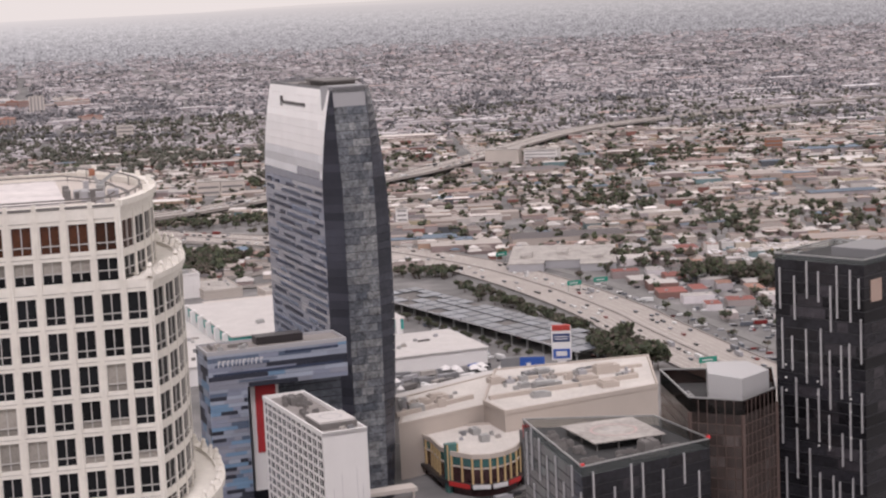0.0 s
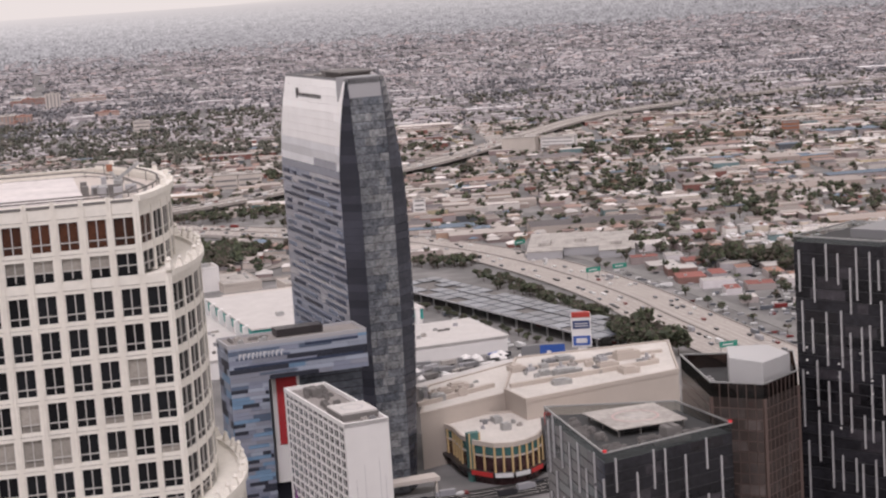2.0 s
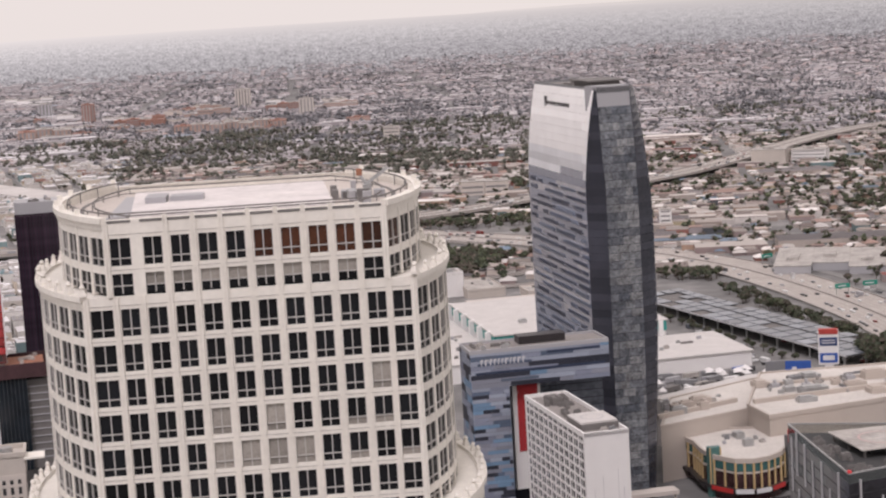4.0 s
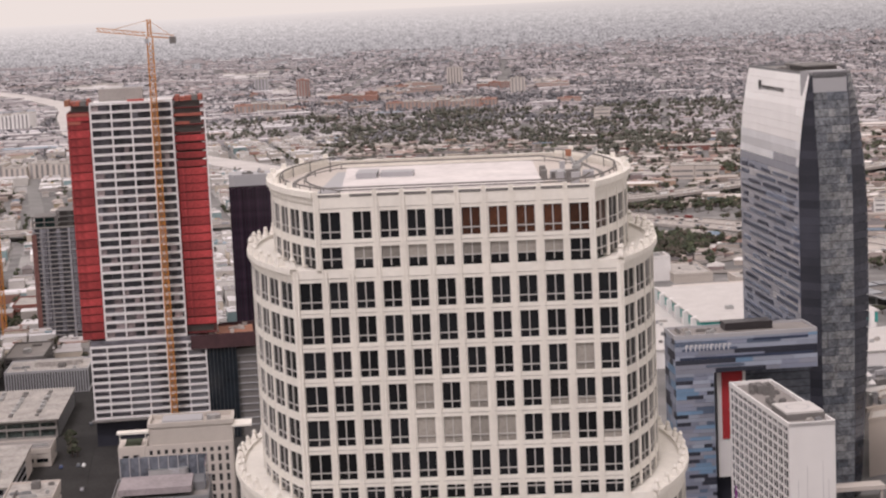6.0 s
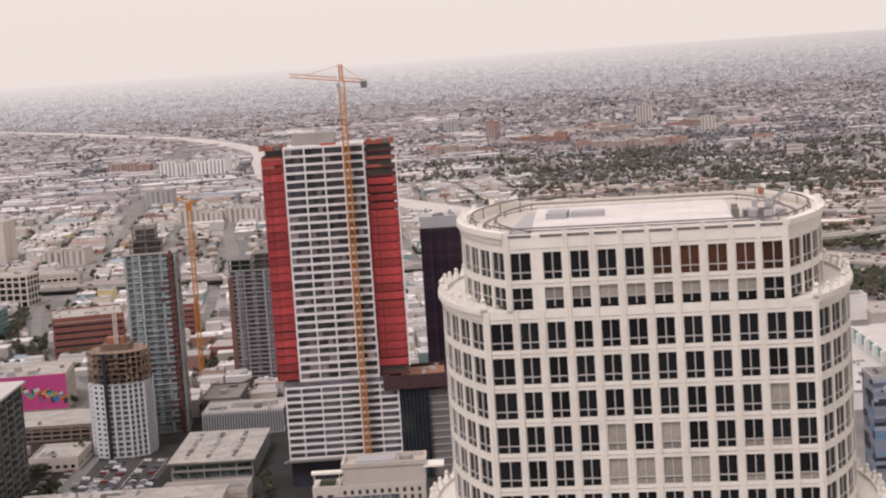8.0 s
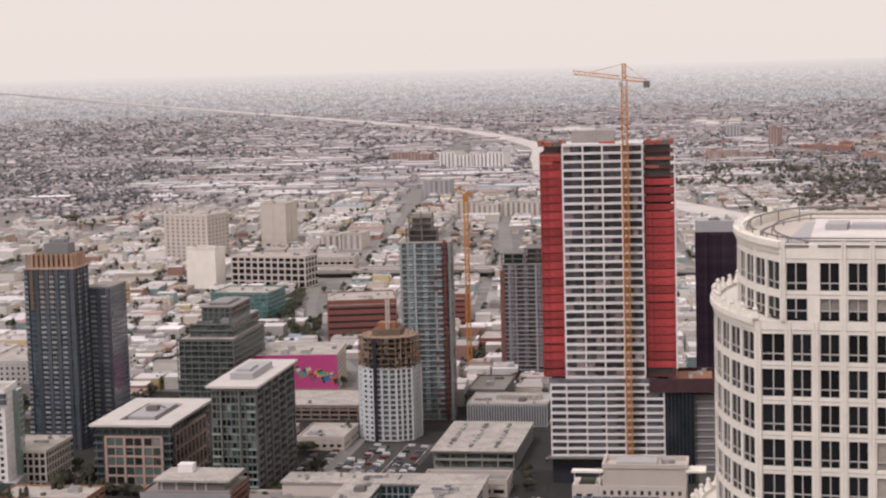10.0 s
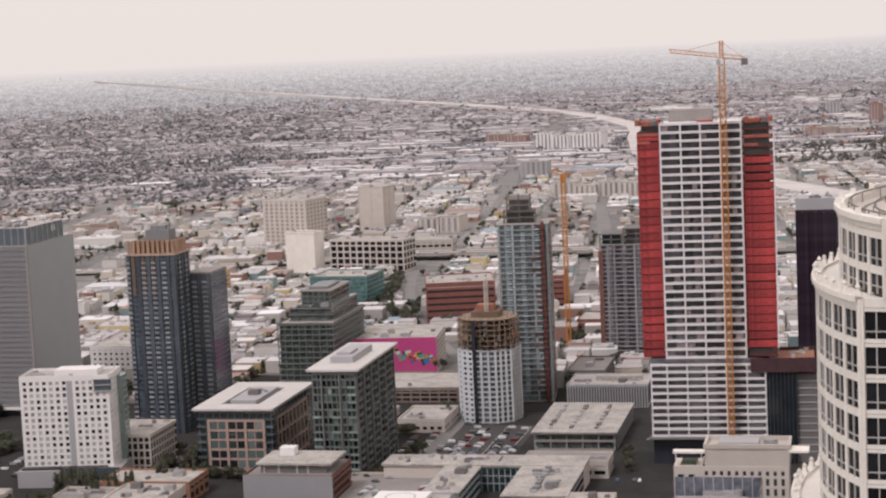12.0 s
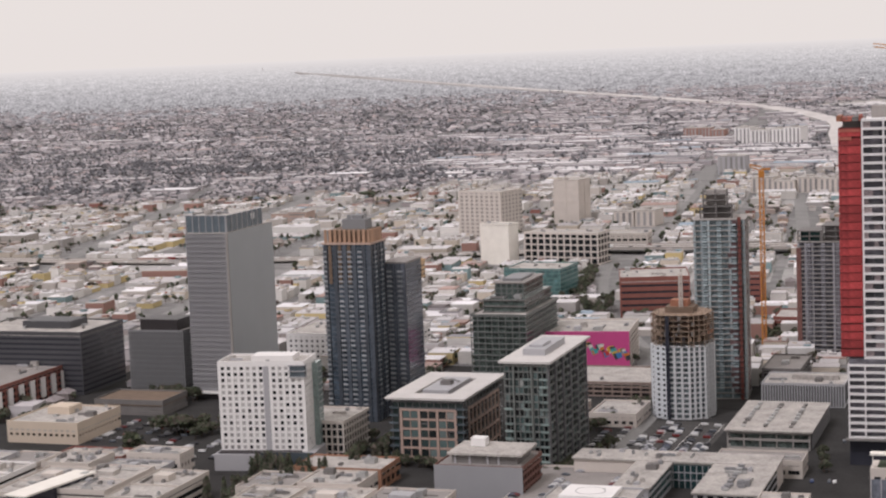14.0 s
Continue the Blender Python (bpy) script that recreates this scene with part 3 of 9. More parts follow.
                window(w, g, (a, 0, r - hgt), foot, hgt)
        # bowed ends: piers and windows along the arc
        for side in (0, 1):
            pts = poly[1:16] if side == 0 else [poly[0]] + poly[:15:-1]
            cum = [0.0]
            for p, q in zip(pts, pts[1:]):
                cum.append(cum[-1] + math.dist(p, q))
            total = cum[-1]

            def along(s):
                for i in range(len(pts) - 1):
                    if s <= cum[i + 1] or i == len(pts) - 2:
                        k = (s - cum[i]) / (cum[i + 1] - cum[i])
                        a, b = Vector(pts[i]), Vector(pts[i + 1])
                        return a.lerp(b, k), math.atan2(b.y - a.y, b.x - a.x)
            n = 12
            step = total / n
            for k in range(n + 1):
                p, ang = along(min(total, k * step))
                m = Matrix.Translation((p.x, p.y, 0)) @ Matrix.Rotation(ang, 4, "Z")
                part("pier", Mesh().box(-0.3, -0.06 if side == 0 else -0.5, zlo, 0.3, 0.5 if side == 0 else 0.06, top - 0.4), WHITE_CONC, t, "", m)
                if k < 6:
                    p2, ang2 = along((k + 0.5) * step)
                    for r in rows:
                        if r < 172:
                            continue
                        w = step - 0.6
                        hgt = min(tall, r - bottom - 0.3)
                        turn = ang2 if side == 0 else ang2 + math.pi
                        window(w, AMBER if ti == 0 and side == 0 and k == 0 and r > 214 else GLASS_K,
                               Matrix.Translation((p2.x, p2.y, r - hgt)) @ Matrix.Rotation(turn, 4, "Z") @ Matrix.Translation((-w / 2, -0.12, 0)), None, hgt)
        # terrace floors of the steps, with knobbed parapets
        if ti:
            part("terrace", Mesh().prism(shrink(poly, 0.3), top - 0.5, top - 0.1), WHITE_CONC, t)
            for line in (east, west):
                rf = random.Random(ti * 7 + len(line))
                for k in range(len(line)):
                    a, b = Vector(line[k]), Vector(line[min(len(line) - 1, k + 1)])
                    ang = math.atan2((b - a).y, (b - a).x) if k < len(line) - 1 else 0.0
                    fin = Mesh().box(-0.62, -0.5, 0, 0.62, 0.5, 0.42).prism([(-0.5, -0.42), (0.5, -0.42), (0.5, 0.42), (-0.5, 0.42)], 0.42, 1.05, [(-0.34, -0.34), (0.34, -0.34), (0.34, 0.34), (-0.34, 0.34)])
                    fin.tube(0, 0, 1.05, 1.35, 0.22, 8, 0.46).tube(0, 0, 1.35, 1.8, 0.46, 8, 0.14)
                    part("finial", fin, WHITE_CONC, t, "", Matrix.Translation((a.x, a.y, top + 0.27)) @ Matrix.Rotation(ang, 4, "Z") @ Matrix.Scale(rf.uniform(0.62, 0.82), 4))
        else:
            for k in range(0, len(poly), 2):
                if poly[k][1] > 3:
                    part("roof_lug", Mesh().box(-0.3, -0.3, 0, 0.3, 0.3, 0.7), WHITE_CONC, t, "", (poly[k][0], poly[k][1], top + 0.25))
    # thin dark strip laid along the rim above each top window
    for a, w in lay[0]:
        part("rim_slot", Mesh().box(a - 0.2, -0.07, 218.55, a + w + 0.2, -0.035, 218.84), CONC_D, t)
    # roof
    poly = bow(15.5, depth, 6.1)
    part("roof", Mesh().prism(shrink(poly, 0.6), 217.2, 218.1), CREAM, t)
    for by, zr in ((1.2, 219.35), (4.1, 218.75)):
        line_r = shrink(poly, by)
        part("roof_rail", Mesh().ring(line_r, shrink(poly, by + 0.16), zr, zr + 0.16), CONC_D, t)
        repeat("rail_post", Mesh().box(-0.06, -0.06, 218.0, 0.06, 0.06, zr), CONC_D, t, [(x, y, 0) for x, y in line_r[::2]])
    part("roof_gutter", Mesh().ring(shrink(poly, 2.6), shrink(poly, 3.1), 218.08, 218.16), CONC_D, t)
    part("roof_deck", Mesh().prism([(-13, 5), (10, 5), (9, 34), (-15, 34)], 218.1, 218.6), mat("worn_white_deck", (0.64, 0.60, 0.59), 0.8, vary=0.2, scale=0.25, fine=1.2), t)
    part("roof_hatch", Mesh().box(-12.5, 19, 218.6, -10, 24, 219.3), GREY_L, t)
    part("roof_hatch", Mesh().box(-9.6, 20, 218.6, -5.6, 23, 219.2), GREY_L, t)
    part("roof_walk", Mesh().box(-15.8, 6, 218.1, -13.4, 30, 218.5), GREY_L, t)
    for k in range(12):
        rk = random.Random(k + 40)
        x, y, w = rk.uniform(9.5, 15.5), rk.uniform(8, 22), rk.uniform(0.6, 1.8)
        part("roof_kit", Mesh().box(x, y, 218.1, x + w, y + rk.uniform(0.6, 2.2), 218.6 + rk.uniform(0.2, 1.0)), rk.choice((CONC_D, STEEL, GREY_L)), t)
    wash = Mesh().box(13.6, 14.4, 217.9, 14.6, 16.0, 219.6).bar((14, 15.5, 219.6), (16.6, 15.0, 221.4), 0.2).bar((14, 15.5, 219.6), (13.2, 16.0, 220.9), 0.15)
    part("window_washing_arm", wash, STEEL, t)
    part("arm_counterweight", Mesh().box(12.9, 15.7, 220.6, 13.6, 16.4, 221.4), ORANGE_R, t)


white_tower()


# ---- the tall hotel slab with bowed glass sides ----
# near-white base colour paints the sky's reflection on the upper side panels
SKY_SHEEN = mat("sky_reflection_silver_panels", (0.95, 0.93, 0.925), 0.35, 0.1, vary=0.06, scale=0.1, per_object=0.07)
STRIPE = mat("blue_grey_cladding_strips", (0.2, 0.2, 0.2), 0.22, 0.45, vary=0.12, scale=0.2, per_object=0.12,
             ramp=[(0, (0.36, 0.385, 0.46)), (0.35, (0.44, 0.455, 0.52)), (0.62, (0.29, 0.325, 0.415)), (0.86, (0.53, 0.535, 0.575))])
FRONT = mat("smoky_front_panes", (0.2, 0.2, 0.2), 0.14, 0.3, vary=0.75, scale=0.3, fine=0.9, per_object=0.12,
            ramp=[(0, (0.17, 0.18, 0.20)), (0.30, (0.21, 0.22, 0.235)), (0.55, (0.14, 0.15, 0.17)), (0.75, (0.25, 0.255, 0.265)), (0.92, (0.10, 0.11, 0.13))])
LOW_SHEEN = mat("faint_sky_reflection_panels", (0.74, 0.745, 0.77), 0.3, 0.15, vary=0.12, scale=0.1, per_object=0.2)
DASH = mat("blue_black_window_strip", (0.2, 0.2, 0.2), 0.4, 0.0, vary=0.3, per_object=0.25, spec=0.2, ramp=[(0, (0.034, 0.043, 0.072)), (0.4, (0.075, 0.092, 0.135)), (0.72, (0.14, 0.165, 0.22))])
SMOKE = mat("smoked_glass", (0.052, 0.054, 0.070), 0.15, 0.3, vary=0.25, scale=0.08, per_object=0.4)
SMOKE_M = mat("dusky_corner_glass", (0.062, 0.066, 0.084), 0.15, 0.3, vary=0.3, scale=0.08, fine=0.6, per_object=0.25)
SMOKE_L = mat("pale_smoked_glass", (0.19, 0.21, 0.25), 0.12, 0.35, vary=0.6, scale=0.07, fine=0.55, per_object=0.2)
HOTEL_CLAD = mat("blue_panel_cladding", (0.2, 0.2, 0.2), 0.4, 0.1, vary=0.06, per_object=0.15,
              ramp=[(0, (0.22, 0.24, 0.31)), (0.28, (0.29, 0.32, 0.39)), (0.48, (0.155, 0.25, 0.37)), (0.62, (0.03, 0.033, 0.048)), (0.78, (0.24, 0.25, 0.30)), (0.92, (0.10, 0.13, 0.19))])
BANNER = mat("red_banner_fabric", (0.36, 0.025, 0.03), 0.8, vary=0.12, scale=0.2)
SIGN_G = mat("pale_sign_letters", (0.62, 0.61, 0.62), 0.5)


def strips(parent, name, p, q, rows, fh, z0, material, seed, seg=(4, 10), off=0.12, lean=None, keep=0.96):
    """Cladding strips along the wall from p to q, floor by floor, each cut into pieces of uneven length. lean: how far p and q move in at height z."""
    rnd = random.Random(seed)
    p, q = Vector((p[0], p[1], 0)), Vector((q[0], q[1], 0))
    for r in range(rows):
        za, zb = z0 + r * fh, z0 + r * fh + fh * keep
        pa, qa = (p, q) if lean is None else lean(p, q, za)
        pb, qb = (p, q) if lean is None else lean(p, q, zb)
        run = (qa - pa)
        length = run.length
        nrm = Vector((run.y, -run.x, 0)).normalized()
        s = 0.0
        while s < length - 0.3:
            e = min(length, s + rnd.uniform(*seg))
            if length - e < 1.0:
                e = length
            o = nrm * (off + rnd.uniform(0, 0.06))
            u0, u1 = s / length, (e - 0.06) / length
            m = Mesh()
            for w, zz in ((pa.lerp(qa, u0), za), (pa.lerp(qa, u1), za), (pb.lerp(qb, u1), zb), (pb.lerp(qb, u0), zb)):
                m.v.append((w.x + o.x, w.y + o.y, zz))
            for w, zz in ((pa.lerp(qa, u0), za), (pa.lerp(qa, u1), za), (pb.lerp(qb, u1), zb), (pb.lerp(qb, u0), zb)):
                m.v.append((w.x - nrm.x * 0.2, w.y - nrm.y * 0.2, zz))
            m.f += [(0, 1, 2, 3), (1, 0, 4, 5), (2, 1, 5, 6), (3, 2, 6, 7), (0, 3, 7, 4)]
            part(name, m, material(za) if callable(material) else material, parent)
            s = e


def hotel_slab():
    t = thing("hotel_tower", 222.5, 811, GRID, "tall slender blue-grey glass hotel tower with bowed top", "skyscraper")
    claim(222, 811, GRID, -40, 10, -10, 122)

    def pull(z):
        k = max(0.0, (z - 128) / 72)
        return 7.0 * k ** 1.9

    base = [(-32, 7), (-24.5, 0), (-9, 0), (0, 7), (0, 112), (-32, 112)]

    def outline(z):
        s = pull(z)
        l = 4.6 * max(0.0, (z - 146) / 51) ** 2
        s += 5.0 * max(0.0, 1 - z / 90) ** 1.3
        c = min(1.0, max(0.06, (199 - z) / 46)) ** 0.7
        return [(-32 + l, 7 * c + 0.3 * l), (-32 + l + 7.5 * c, 0.3 * l), (-9 - s * 0.25, 0.3 * l), (-s, 7 + 0.3 * l), (-s, 112 - 0.8 * s), (-32 + l, 112 - 0.8 * l)]
    zs = [0, 60, 120, 135, 148, 160, 170, 180, 190, 197]
    for a, b in zip(zs, zs[1:]):
        part("core_stage", Mesh().prism(shrink(outline(a), 0.4), a, b, shrink(outline(b), 0.4)), SMOKE, t)

    def edge(i):
        def lean(p, q, z):
            o = outline(z)
            a, b = o[i], o[(i + 1) % 6]
            return Vector((a[0], a[1], 0)), Vector((b[0], b[1], 0))
        return lean
    fh = 197 / 52
    side = edge(5)

    def sidelean(p, q, z):
        a, b = side(p, q, z)
        return a, b
    rs = random.Random(19)
    # painted sky reflection above 166 m, mixed in from 146 m, plain cladding below
    strips(t, "side_strip", base[5], base[0], 52, fh, 0.5, lambda z: (SKY_SHEEN if rs.random() < 0.9 else STRIPE) if z > 166 else (LOW_SHEEN if z > 146 and rs.random() < (z - 142) / 24 else STRIPE), 1, seg=(34, 120), lean=sidelean, keep=0.975)
    rd = random.Random(77)
    for r in range(5, 40):
        y = rd.uniform(6, 16)
        while y < 104:
            ln = rd.choice((9, 16, 26, 38)) * rd.uniform(0.8, 1.3)
            part("window_dash", Mesh().box(-32.42, y, 0, -32.05, min(108, y + ln), fh * rd.choice((0.40, 0.46, 0.52))), DASH, t, "", (0, 0, fh * r + 0.8))
            y += ln + rd.choice((3, 6, 14)) * rd.uniform(0.7, 1.3)
    strips(t, "corner_glass", base[0], base[1], 52, fh, 0.5, SMOKE, 2, seg=(30, 40), lean=edge(0), keep=0.97)
    strips(t, "front_glass", base[1], base[2], 50, fh, 0.5, FRONT, 3, seg=(2.6, 8), lean=edge(1), keep=0.94)
    strips(t, "corner_glass", base[2], base[3], 52, fh, 0.5, SMOKE_M, 4, seg=(30, 40), lean=edge(2), keep=0.93)
    o = outline(197)
    part("roof_slab", Mesh().prism(shrink(o, 0.3), 196.6, 197.4), ROOF_G, t)
    scr = [o[1], o[2], (o[2][0], o[2][1] + 9), (o[1][0] - 3, o[1][1] + 9)]
    part("crown_screen", Mesh().prism(scr, 188, 199.3), GREY_L, t)
    part("parapet", Mesh().ring(o, shrink(o, 0.5), 196, 198.6), GREY, t)
    part("plant_deck", Mesh().box(-24, 18, 197, -10, 46, 200.6).box(-26, 16, 200.6, -8, 48, 201.3), CONC_D, t)
    roof_units(t, -26, -8, 50, 78, 197, 6, 8, CONC_D)
    # unreadable lettering high on the side
    rnd = random.Random(3)
    y = 40.0
    while y < 84:
        w = rnd.uniform(0.6, 1.5)
        z = 189
        x = outline(z)[5][0]
        part("sign_letter", Mesh().box(x - 0.45, y, z - (1.8 if y > 80 else 0.9), x - 0.15, y + w, z + (3.2 if y > 80 else 1.0)), DARK, t)
        y += w + 1.5
    part("canopy", Mesh().box(-30, -8, 6, 2, 0.5, 8).box(-29, -7, 0, -28, -6, 6).box(0, -7, 0, 1, -6, 6), CREAM, t)


hotel_slab()


def panelled_hotel():
    t = thing("hotel_block", 121, 753, GRID, "blue-grey panelled hotel wing with a tall open bay", "hotel")
    claim(121, 753, GRID, -3, 64, -4, 30)
    h = 92.0
    part("wing", Mesh().box(0.2, 0.2, 0, 16.5, 20.8, h - 0.5), SMOKE, t)
    part("upper_block", Mesh().box(16.5, 0.2, 77, 62, 20.8, h - 0.6), SMOKE, t)
    part("rear_wall", Mesh().box(16.5, 12, 0, 62, 20.6, 77), SMOKE, t)
    strips(t, "wing_panel", (0, 0), (16.7, 0), 46, 1.65, 0.3, HOTEL_CLAD, 11, seg=(3, 10), keep=0.95)
    strips(t, "upper_panel", (0, 0), (62, 0), 8, 2.0, 75.8, HOTEL_CLAD, 12, seg=(6, 30), keep=0.95)
    for zz, xa, xb in ((78.2, 13, 30), (81.8, 2, 60), (85.6, 3, 27), (88.8, 2, 12), (88.8, 34, 58)):
        part("window_strip", Mesh().box(xa, -0.32, zz, xb, 0.1, zz + 1.1), DASH, t)
    strips(t, "side_panel", (0, 20.8), (0, 0), 28, 3.28, 0.3, HOTEL_CLAD, 13, seg=(4, 12), keep=0.95)
    strips(t, "rear_panel", (28, 11.9), (62, 11.9), 22, 3.4, 0.3, SMOKE_L, 14, seg=(40, 50), keep=0.9)
    part("banner", Mesh().box(21.2, 5.6, 45, 30.4, 6.0, 76.6), BANNER, t, "tall red vertical banner")
    part("banner_wall", Mesh().box(19.2, 6.0, 28, 31.8, 12.0, 76.8), WHITE_PAINT, t)
    part("roof", Mesh().box(0.6, 0.6, h - 0.6, 61.5, 20.4, h - 0.3), ROOF_G, t)
    part("parapet", Mesh().ring([(-.2, -.2), (62, -.2), (62, 21), (-.2, 21)], [(.5, .5), (61.4, .5), (61.4, 20.4), (.5, 20.4)], h - 1, h + 0.7), GREY_L, t)
    part("plant_box", Mesh().box(24, 9, h, 45, 17, h + 3.2), DARK, t)
    roof_units(t, 2, 22, 3, 18, h - 0.3, 9, 21)
    rnd = random.Random(9)
    x = 4.5
    while x < 24:
        w = rnd.choice((0.9, 1.2, 1.5))
        part("sign_letter", Mesh().box(x, -0.5, h - 6.2, x + w * 0.35, -0.2, h - 3.6).box(x + w * 0.35, -0.5, h - 4.2, x + w, -0.2, h - 3.6), SIGN_G, t)
        x += w + 0.65


panelled_hotel()


def white_hotel():
    t = thing("hotel_building", 149, 664, 5.6, "narrow white hotel with window columns and rooftop helipad", "hotel")
    claim(149, 664, 5.6, -3, 22, -4, 81)
    W, D, H = 18.3, 77.0, 73.4
    part("body", Mesh().box(0.24, 0.02, 0, W - 0.1, D, H - 0.8), GLASS_K, t)
    part("front_wall", Mesh().box(0, -0.3, 0, W, 0.6, H + 0.6), WHITE_PAINT, t)
    for x in (3.4, 7.0, 13.2, 15.4):
        z = 20 + 9 * (x % 3)
        part("wall_joint", Mesh().box(x, -0.34, z, x + 0.12, -0.29, z + 28), GREY_L, t)
    fh = H / 20
    repeat("floor_band", Mesh().box(0.06, 0.3, 0, 0.9, D, 0.9), WHITE_PAINT, t, [(0, 0, fh * k) for k in range(20)])
    wide = Mesh().box(0.0, 0, 0, 0.95, 1.3, H - 0.4)
    slim = Mesh().box(0.08, 0, 0, 0.9, 0.35, H - 0.4)
    n = 12
    step = D / n
    repeat("pier", wide, WHITE_PAINT, t, [(0, min(D - 1.5, step * k), 0) for k in range(n + 1)])
    repeat("mullion", slim, WHITE_PAINT, t, [(0, step * (k + 0.64), 0) for k in range(n)])
    part("right_wall", Mesh().box(W - 0.2, 0.3, 0, W, D, H), WHITE_PAINT, t)
    part("rear_wall", Mesh().box(0, D - 0.5, 0, W, D, H), WHITE_PAINT, t)
    part("roof", Mesh().box(0.7, 0.7, H - 0.9, W - 0.7, D - 0.7, H - 0.6), ROOF_G, t)
    part("parapet", Mesh().ring([(-.1, -.3), (W + .1, -.3), (W + .1, D + .1), (-.1, D + .1)], [(.7, .6), (W - .7, .6), (W - .7, D - .7), (.7, D - .7)], H - 1, H + 0.9), WHITE_PAINT, t)
    part("helipad_base", Mesh().box(2.5, 9, H - 0.6, W - 0.5, 28, H + 1.8), CONC_D, t)
    pad = part("helipad", Mesh().box(2.5, 10, H + 1.8, W - 0.8, 27, H + 2.5), ROOF_W, t)
    part("pad_circle", disc_ring(9.9, 18.5, H + 2.52, 4.6, 4.1), GREY_L, pad)
    roof_units(t, 2, 16, 32, 70, H - 0.6, 22, 31, CONC_D)
    roof_units(t, 2, 16, 1, 8, H - 0.6, 4, 33)


def disc_ring(cx, cy, z, r, q, n=28):
    m = Mesh()
    o = [(cx + r * math.cos(2 * math.pi * k / n), cy + r * math.sin(2 * math.pi * k / n)) for k in range(n)]
    i = [(cx + q * math.cos(2 * math.pi * k / n), cy + q * math.sin(2 * math.pi * k / n)) for k in range(n)]
    return m.ring(o, i, z, z + 0.03)


white_hotel()

LED = bpy.data.materials.new("lit_screen")
LED.use_nodes = True
led = LED.node_tree.nodes["Principled BSDF"]
led.inputs["Base Color"].default_value = (0.03, 0.005, 0.05, 1)
led_n, led_r = LED.node_tree.nodes.new("ShaderNodeTexNoise"), LED.node_tree.nodes.new("ShaderNodeValToRGB")
led_n.inputs["Scale"].default_value = 0.35
led_r.color_ramp.elements[0].position, led_r.color_ramp.elements[0].color = 0.45, (0.03, 0.01, 0.08, 1)
led_r.color_ramp.elements[1].position, led_r.color_ramp.elements[1].color = 0.62, (0.45, 0.04, 0.35, 1)
LED.node_tree.links.new(LED.node_tree.nodes.new("ShaderNodeTexCoord").outputs["Object"], led_n.inputs["Vector"])
LED.node_tree.links.new(led_n.outputs[0], led_r.inputs[0])
LED.node_tree.links.new(led_r.outputs[0], led.inputs["Emission Color"])
led.inputs["Emission Strength"].default_value = 0.5
bb = thing("billboard", 142, 735, -60, "purple lit billboard screen on a dark frame", "billboard")
part("frame", Mesh().box(-0.5, 0, 4, 16.5, 2, 32), DARK, bb)
part("screen", Mesh().box(0.2, -0.3, 14, 15.8, 0, 31), LED, bb)
part("post", Mesh().box(7, 0.5, 0, 9, 1.6, 4), DARK, bb)

# ---- dark condominium towers with pale fins ----
DARK_CLAD = mat("near_black_spandrel_glass", (0.019, 0.0185, 0.022), 0.08, 0.0, vary=0.6, scale=0.09, fine=0.6, per_object=0.5, spec=0.36)
# pane colours that paint reflections onto the dark tower glass
PANE_TEAL = mat("teal_reflection_patch", (0.020, 0.034, 0.037), 0.08, 0.1, vary=0.8, scale=0.14, fine=0.7, per_object=0.5)
PANE_D = mat("reflection_dark_patch", (0.036, 0.033, 0.038), 0.08, 0.1, vary=0.6, scale=0.2, fine=1.0, per_object=0.6)
SLABK = mat("dark_grey_slab_edge", (0.024, 0.024, 0.028), 0.5, vary=0.1)
FIN = mat("pale_metal_fin", (0.50, 0.49, 0.50), 0.45, 0.3, vary=0.08)
CLEAR = bpy.data.materials.new("green_screen_glass")
CLEAR.use_nodes = True
cn, cl = CLEAR.node_tree.nodes, CLEAR.node_tree.links
cg, ct, cm = cn.new("ShaderNodeBsdfGlossy"), cn.new("ShaderNodeBsdfTransparent"), cn.new("ShaderNodeMixShader")
cg.inputs["Roughness"].default_value, cg.inputs["Color"].default_value = 0.05, (0.8, 0.9, 0.9, 1)
ct.inputs["Color"].default_value = (0.74, 0.765, 0.77, 1)
cm.inputs[0].default_value = 0.045
cl.new(ct.outputs[0], cm.inputs[1])
cl.new(cg.outputs[0], cm.inputs[2])
cl.new(cm.outputs[0], cn["Material Output"].inputs[0])


TINT = CLEAR.copy()
TINT.name = "bronze_screen_glass"
for q in TINT.node_tree.nodes:
    if q.type == "BSDF_TRANSPARENT":
        q.inputs["Color"].default_value = (0.24, 0.20, 0.19, 1)
DECK_D = mat("dark_roof_deck", (0.042, 0.042, 0.043), 0.9, vary=0.25, scale=0.2)


